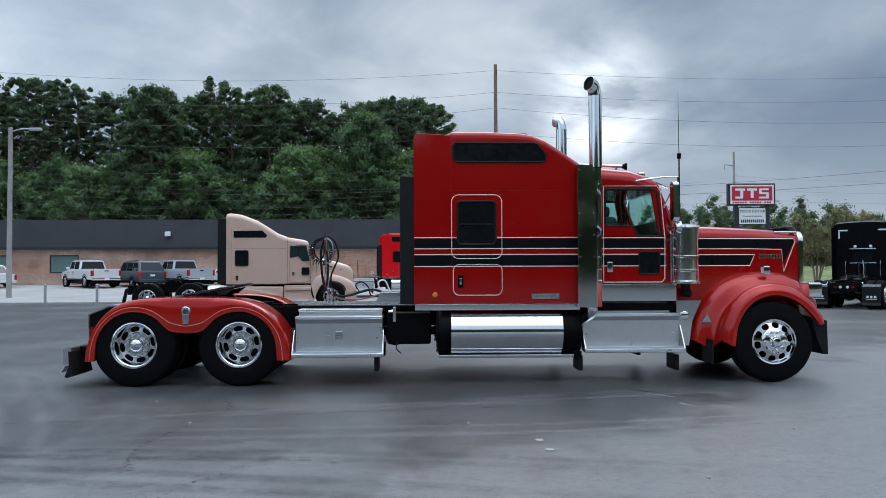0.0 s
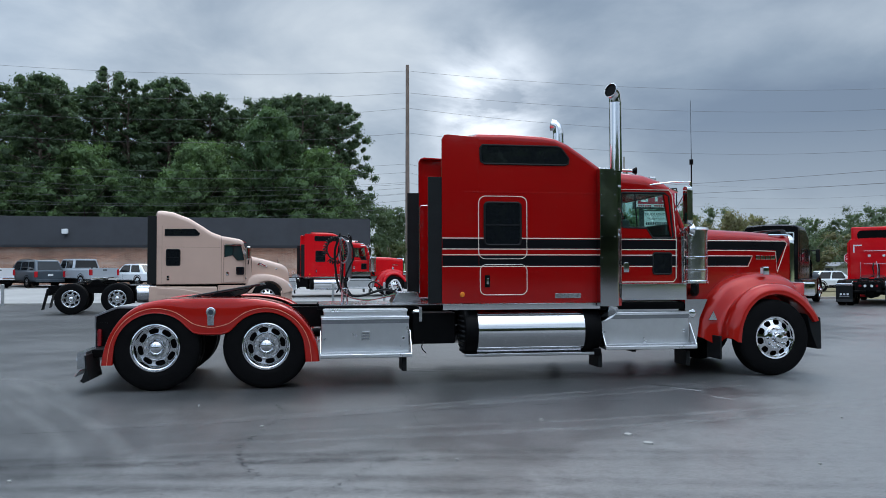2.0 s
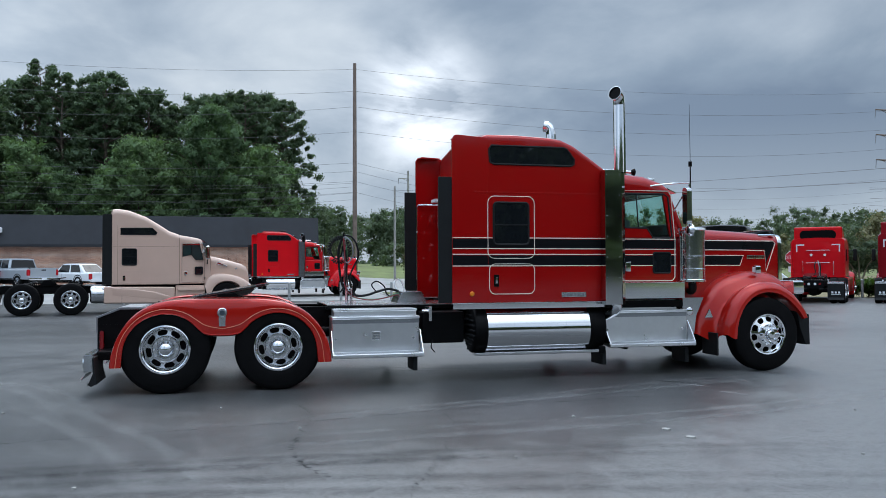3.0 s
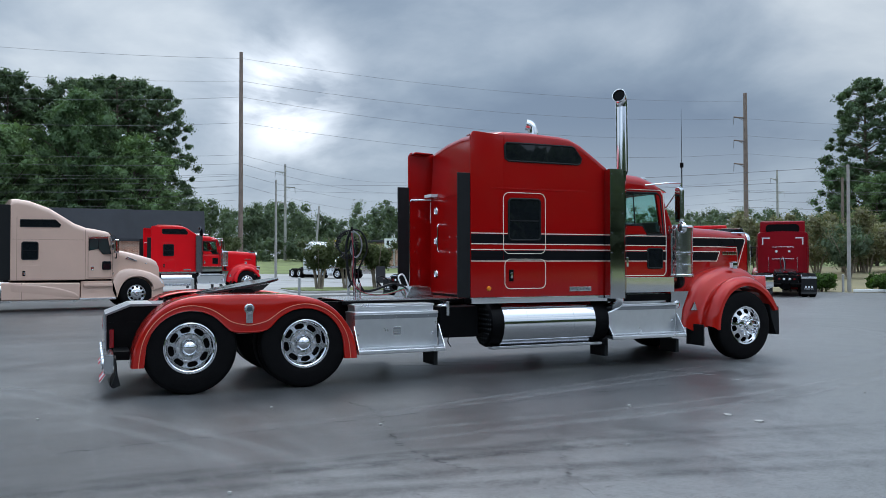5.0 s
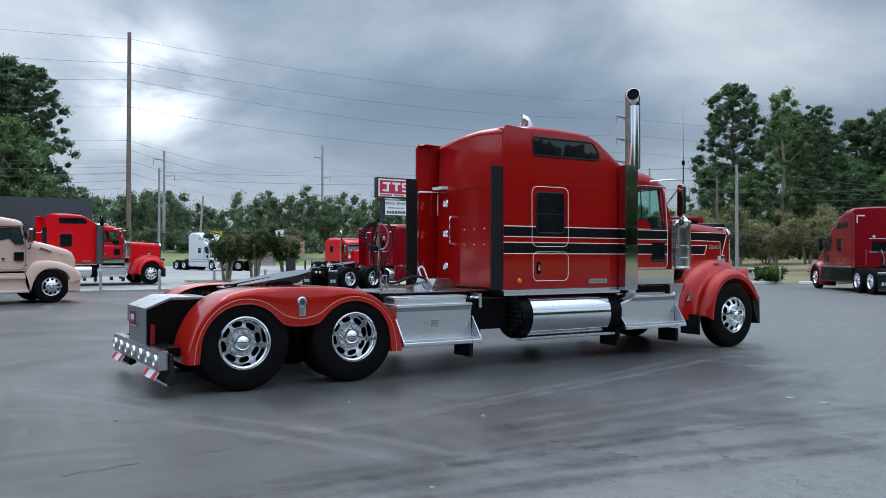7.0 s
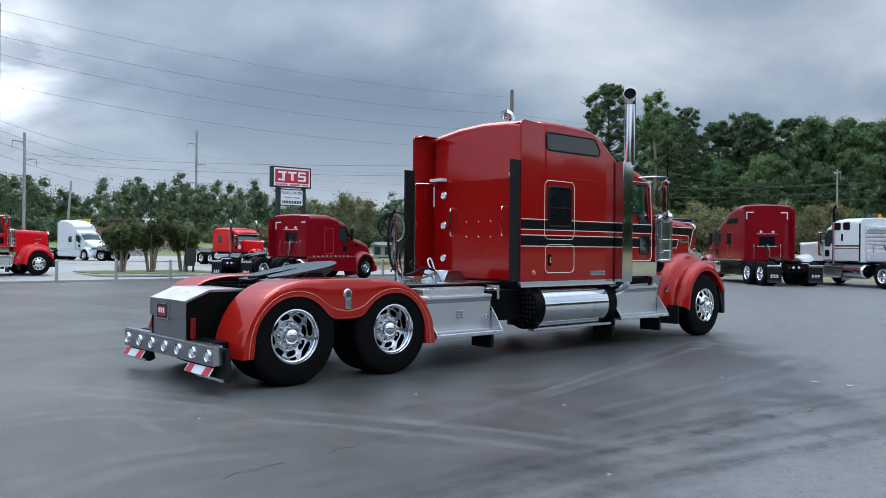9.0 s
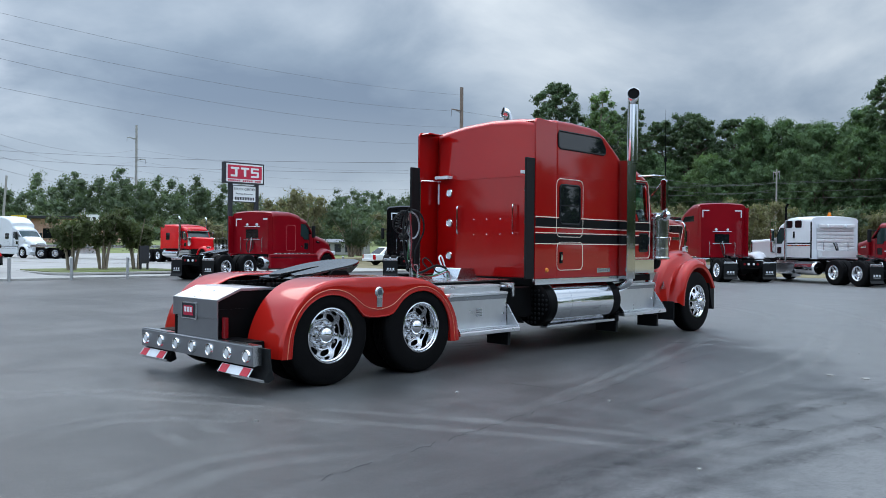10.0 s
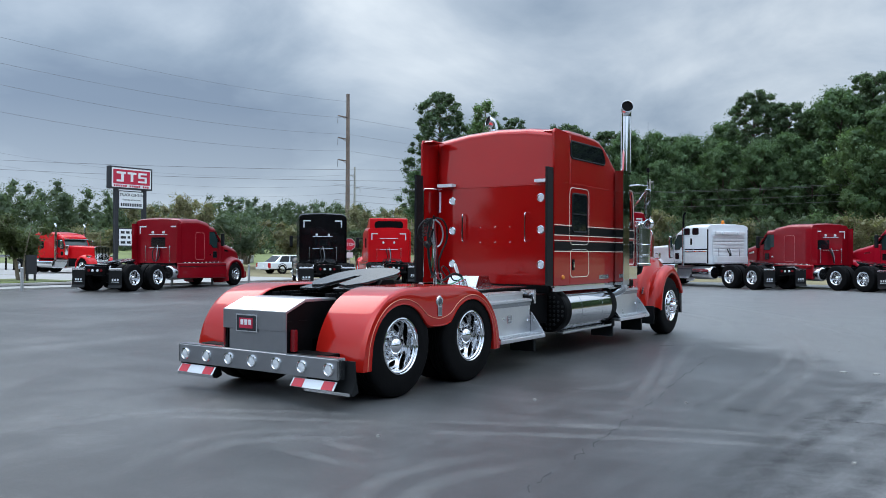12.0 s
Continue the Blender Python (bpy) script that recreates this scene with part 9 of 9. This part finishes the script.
# ---- woods ----
protos = [
    tree("pine_tree", "tall dark pine with a clumped uneven crown", 21, 20.0, 4.6, 0.26, "pine", pose(-16, 84, rise(0, 84)), M_BARK, M_PINE, 175, 0.125, 205),
    tree("pine_tree", "tall dark pine with a clumped uneven crown", 22, 19.0, 4.2, 0.30, "pine", pose(-27, 80, rise(0, 80)), M_BARK, M_PINE, 175, 0.125, 190),
    tree("broadleaf_tree", "full green broadleaf tree in the woods", 23, 16.0, 5.2, 0.05, "broad", pose(-6, 79, rise(0, 79)), M_BARK, M_LEAF, 270, 0.125, 140),
    tree("broadleaf_tree", "full green broadleaf tree in the woods", 24, 12.5, 4.8, 0.03, "broad", pose(-12, 77, rise(0, 77)), M_BARK, M_PALELEAF, 270, 0.125, 120),
    tree("pine_tree", "tall thin pine with a sparse crown", 25, 21.0, 3.3, 0.45, "pine", pose(-38, 86, rise(0, 86)), M_BARK, M_PINE, 150, 0.12, 95),
    tree("broadleaf_tree", "airy pale-green broadleaf tree before the woods", 26, 17.0, 3.2, 0.22, "broad", pose(77, 59.5, rise(77, 59.5)) @ Matrix.Scale(1.15, 4), M_PALEBARK, M_PALELEAF, 110, 0.13, 64),
]
HEIGHTS = (20.0, 19.0, 16.0, 12.5, 21.0, 17.0)
rnd = random.Random(77)


def plant(k, x, y, tall, slim=1.0):
    """A copy of a tree, scaled to be so tall."""
    scale = tall / HEIGHTS[k] / 1.04
    wide = scale * slim * rnd.uniform(0.92, 1.12)
    m = pose(x, y, rise(x, y) - 0.05, 0, 0, rnd.uniform(0, 360)) @ Matrix.Diagonal((wide, wide, scale, 1))
    ob = copy_thing(protos[k], m)
    ob.matrix_basis = m


def skyline(x):
    """Height of the woods behind the brick building."""
    return float(np.interp(x, (-70, -44, -37.5, -35, -30.5, -26, -22.5, -19, -12, -10, -5, 0, 3, 5), (22, 24, 20.5, 21.8, 19.2, 22.9, 23, 20.4, 20.2, 19.4, 21, 20.3, 16.5, 9.5)))


def east_skyline(y):
    """Height of the woods past the parked row."""
    return float(np.interp(y, (-40, 0, 14, 20, 25, 28, 31.5, 37, 43, 48, 55, 61, 66, 70, 73), (23, 22, 20, 16.6, 19.4, 18.8, 14.6, 14.6, 15.9, 17.6, 16.0, 19.5, 21.5, 18, 13)))


# behind the brick building
for k in range(34):
    x = -70 + 71 * (k + rnd.uniform(-0.3, 0.3)) / 33
    plant(rnd.choice((0, 1, 4, 4, 1)), x, 85 + rnd.uniform(-2, 7), skyline(x) * rnd.uniform(0.9, 1.0))
for k in range(40):
    x = -72 + 70.5 * (k + rnd.uniform(-0.4, 0.4)) / 39
    plant(rnd.choice((2, 3, 3)), x, 79 + rnd.uniform(-1.5, 3.5), min(skyline(x), 19) * rnd.uniform(0.48, 0.68))
# woods on the other side, past the parked row
for k in range(34):
    y = -34 + 96 * (k + rnd.uniform(-0.3, 0.3)) / 33
    plant(rnd.choice((0, 2, 2, 1)), 85 + rnd.uniform(-1, 6), 5 + 1.1 * (y - 5), 1.09 * east_skyline(y) * rnd.uniform(0.9, 1.0))
for k in range(34):
    y = -36 + 92 * (k + rnd.uniform(-0.4, 0.4)) / 33
    plant(rnd.choice((2, 2, 3)), 81 + rnd.uniform(-2, 2), 5 + 1.07 * (y - 5), east_skyline(y) * rnd.uniform(0.58, 0.8))
plant(0, 76.0, 65.5, 22.0)
plant(4, 80.0, 57.0, 18.5)
plant(2, 74.0, 66.5, 12.0)
plant(3, 73.0, 62.0, 10.0)

# browning shrubs along the verge
sh = myrtle("shrub_tree", "browning multi-stemmed shrub before the woods", 31, pose(46, 33, rise(46, 33)), M_DRYLEAF, 3.9, 2.4, 210, 0.075, 0.15)
sh2 = myrtle("shrub_tree", "green-brown multi-stemmed shrub before the woods", 32, pose(50, 29, rise(50, 29)), M_DRYLEAF, 4.3, 2.7, 210, 0.075, 0.15)
sh3 = myrtle("shrub_tree", "green multi-stemmed shrub before the woods", 33, pose(54, 24, rise(54, 24)), M_FARLEAF, 4.0, 2.6, 210, 0.075, 0.12)
for k in range(24):
    f = k / 23
    copy_thing(rnd.choice((sh, sh2, sh3)), pose(46 + 14 * math.sin(f * 2.4) + rnd.uniform(-1.5, 1.5), 46 - 66 * f, rise(48, 0), 0, 0, rnd.uniform(0, 360)))

for k in range(21):
    f = k / 20
    m = pose(31 + 33 * f + rnd.uniform(-2, 2), 66 - 20 * f + rnd.uniform(-4, 4), rise(48, 0), 0, 0, rnd.uniform(0, 360)) @ Matrix.Diagonal((1.15, 1.15, rnd.uniform(0.75, 1.25), 1))
    copy_thing(rnd.choice((sh, sh2, sh3)), m)

# far tree belts, too many to count
rg = np.random.default_rng(8)


def belt_of_trees(name, label, where, count, seed, per=60, size=0.55):
    """Rows of rounded crowns from the ground up; where(f) gives x, y and the height there."""
    rg = np.random.default_rng(seed)
    cs, rs = [], []
    for k in range(count):
        x, y, top = where((k + rg.random()) / count, rg.random())
        pine = rg.random() < 0.35
        top *= 0.82 + 0.24 * rg.random() + (0.06 if pine else 0.0)
        wide = (1.7 if pine else 2.0) + 1.6 * rg.random()
        low = 0.42 if pine else 0.12
        for i in range(9):
            f = i / 8
            bulge = math.sin(math.pi * min(1, 0.25 + 0.72 * f)) * wide
            cs.append((x + bulge * rg.normal() * 0.6, y + bulge * rg.normal() * 0.6, top * (low + (0.96 - low) * f)))
            rs.append((1.0 if pine else 1.2) + 0.8 * rg.random())
    ob = new(name, leaf_mesh(name, cs, rs, per, size, seed, M_FARLEAF, 0.85))
    return tagged(ob, label, "woods", "", "stuff")


def north(f, g):
    x = -40 + 270 * f
    tall = 9.3 + 1.2 * max(0.0, min(1.0, (70 - x) / 20)) + 1.5 * math.sin(x * 0.31) + 1.3 * math.sin(x * 0.117 + 1) + max(0, 0.02 * (x - 75))
    return x, 126 + 30 * g - 0.15 * max(0, x - 70), tall + 1.6 * g


belt_of_trees("far_woods", "belt of mixed green trees far beyond the road", north, 560, 9, 125, 0.165)
belt_of_trees("side_woods", "deep green woods behind the parked row", lambda f, g: (93 + 12 * g, -50 + 112 * f, 0.86 * east_skyline(-50 + 112 * f)), 170, 17, 60, 0.42)
belt_of_trees("rear_woods", "belt of green trees behind the open side of the yard", lambda f, g: (-110 + 230 * f, -74 - 14 * g, 14 + 5 * g), 420, 13, 55, 0.95)
# added out of view, to close the west side for reflections and bounced light
belt_of_trees("unseen_west_woods", "unseen belt of green trees added to close the yard's west end", lambda f, g: (-96 - 12 * g, -60 + 130 * f, 13 + 5 * g), 220, 14, 55, 0.95)
cs = [(15 + 125 * f, 113 - 0.30 * max(0, 125 * f - 40) + 5 * rg.random(), 1.6 + 3.2 * rg.random()) for f in rg.random(420)]
brush = new("roadside_brush", leaf_mesh("roadside_brush", cs, [1.5] * 420, 110, 0.17, 10, M_FARLEAF, 0.9))
tagged(brush, "low green brush along the far road", "bushes", "", "stuff")

# far shops
shop = thing("roadside_shop", "low red-brick shop across the road", "building", pose(31.0, 105.4, 1.5, 0, 0, -44))
part("wall", box(-5.5, 2.6, 0, 8, -0.4, 2.9), brick_wall_material(), shop)
part("roof", box(-5.8, 2.9, -0.5, 8.4, 2.905, 3.25, 0.05), M_SHINGLE, shop)
for x in (-4.0, -0.4):
    part("window", box(x, x + 2.2, -0.05, 0.02, 0.5, 1.7), M_GLASS, shop)
part("awning", prism([(-0.9, 1.75), (-0.01, 2.05), (-0.01, 1.75)], -0.9, 2.4, "x"), M_SIGNDARK, shop)
part("sign_board", box(-1.6, 1.3, -0.12, -0.055, 2.15, 2.75), M_YELLOWCAB, shop, "pale shop sign board")
ys = thing("shop_sign", "yellow roadside sign board on posts", "sign", pose(25.5, 108.7, 1.5, 0, 0, -40))
part("board", box(-0.85, 0.85, -0.1, 0.1, 2.5, 3.25), M_YELLOW, ys)
for z in (2.68, 2.92):
    part("small_bar", box(-0.6, 0.6, -0.112, -0.101, z, z + 0.13), M_SIGNDARK, ys)
for x in (-0.6, 0.6):
    part("post", box(x - 0.06, x + 0.06, -0.06, 0.06, -0.3, 2.5), M_GALV, ys)
wb = thing("board_sign", "white roadside board with dark marks", "sign", pose(31.6, 102.2, 1.3, 0, 0, -42))
part("board", box(-0.85, 0.85, -0.08, 0.08, 2.3, 3.6), M_SIGNWHITE, wb)
for x in (-0.35, 0.3):
    part("mark_bar", box(x - 0.16, x + 0.16, -0.092, -0.081, 2.7, 3.3), M_SIGNDARK, wb)
for x in (-0.5, 0.5):
    part("post", box(x - 0.06, x + 0.06, -0.06, 0.06, -0.3, 2.3), M_GALV, wb)
shed = thing("white_shed", "long low white shed beyond the trees", "building", pose(47.5, 73.8, 0.7, 0, 0, -50))
part("wall", box(-2.4, 2.4, 0, 4, -0.3, 1.05), M_CONCRETE, shed)
part("roof", prism([(-0.3, 1.055), (2.0, 1.45), (4.3, 1.055)], -2.6, 2.6, "x"), M_GREYSTEEL, shed)
for x in (-2.1, -0.9, 0.3, 1.4):
    part("door", box(x, x + 0.7, -0.03, 0.02, 0.0, 0.85), M_SIGNDARK, shed)
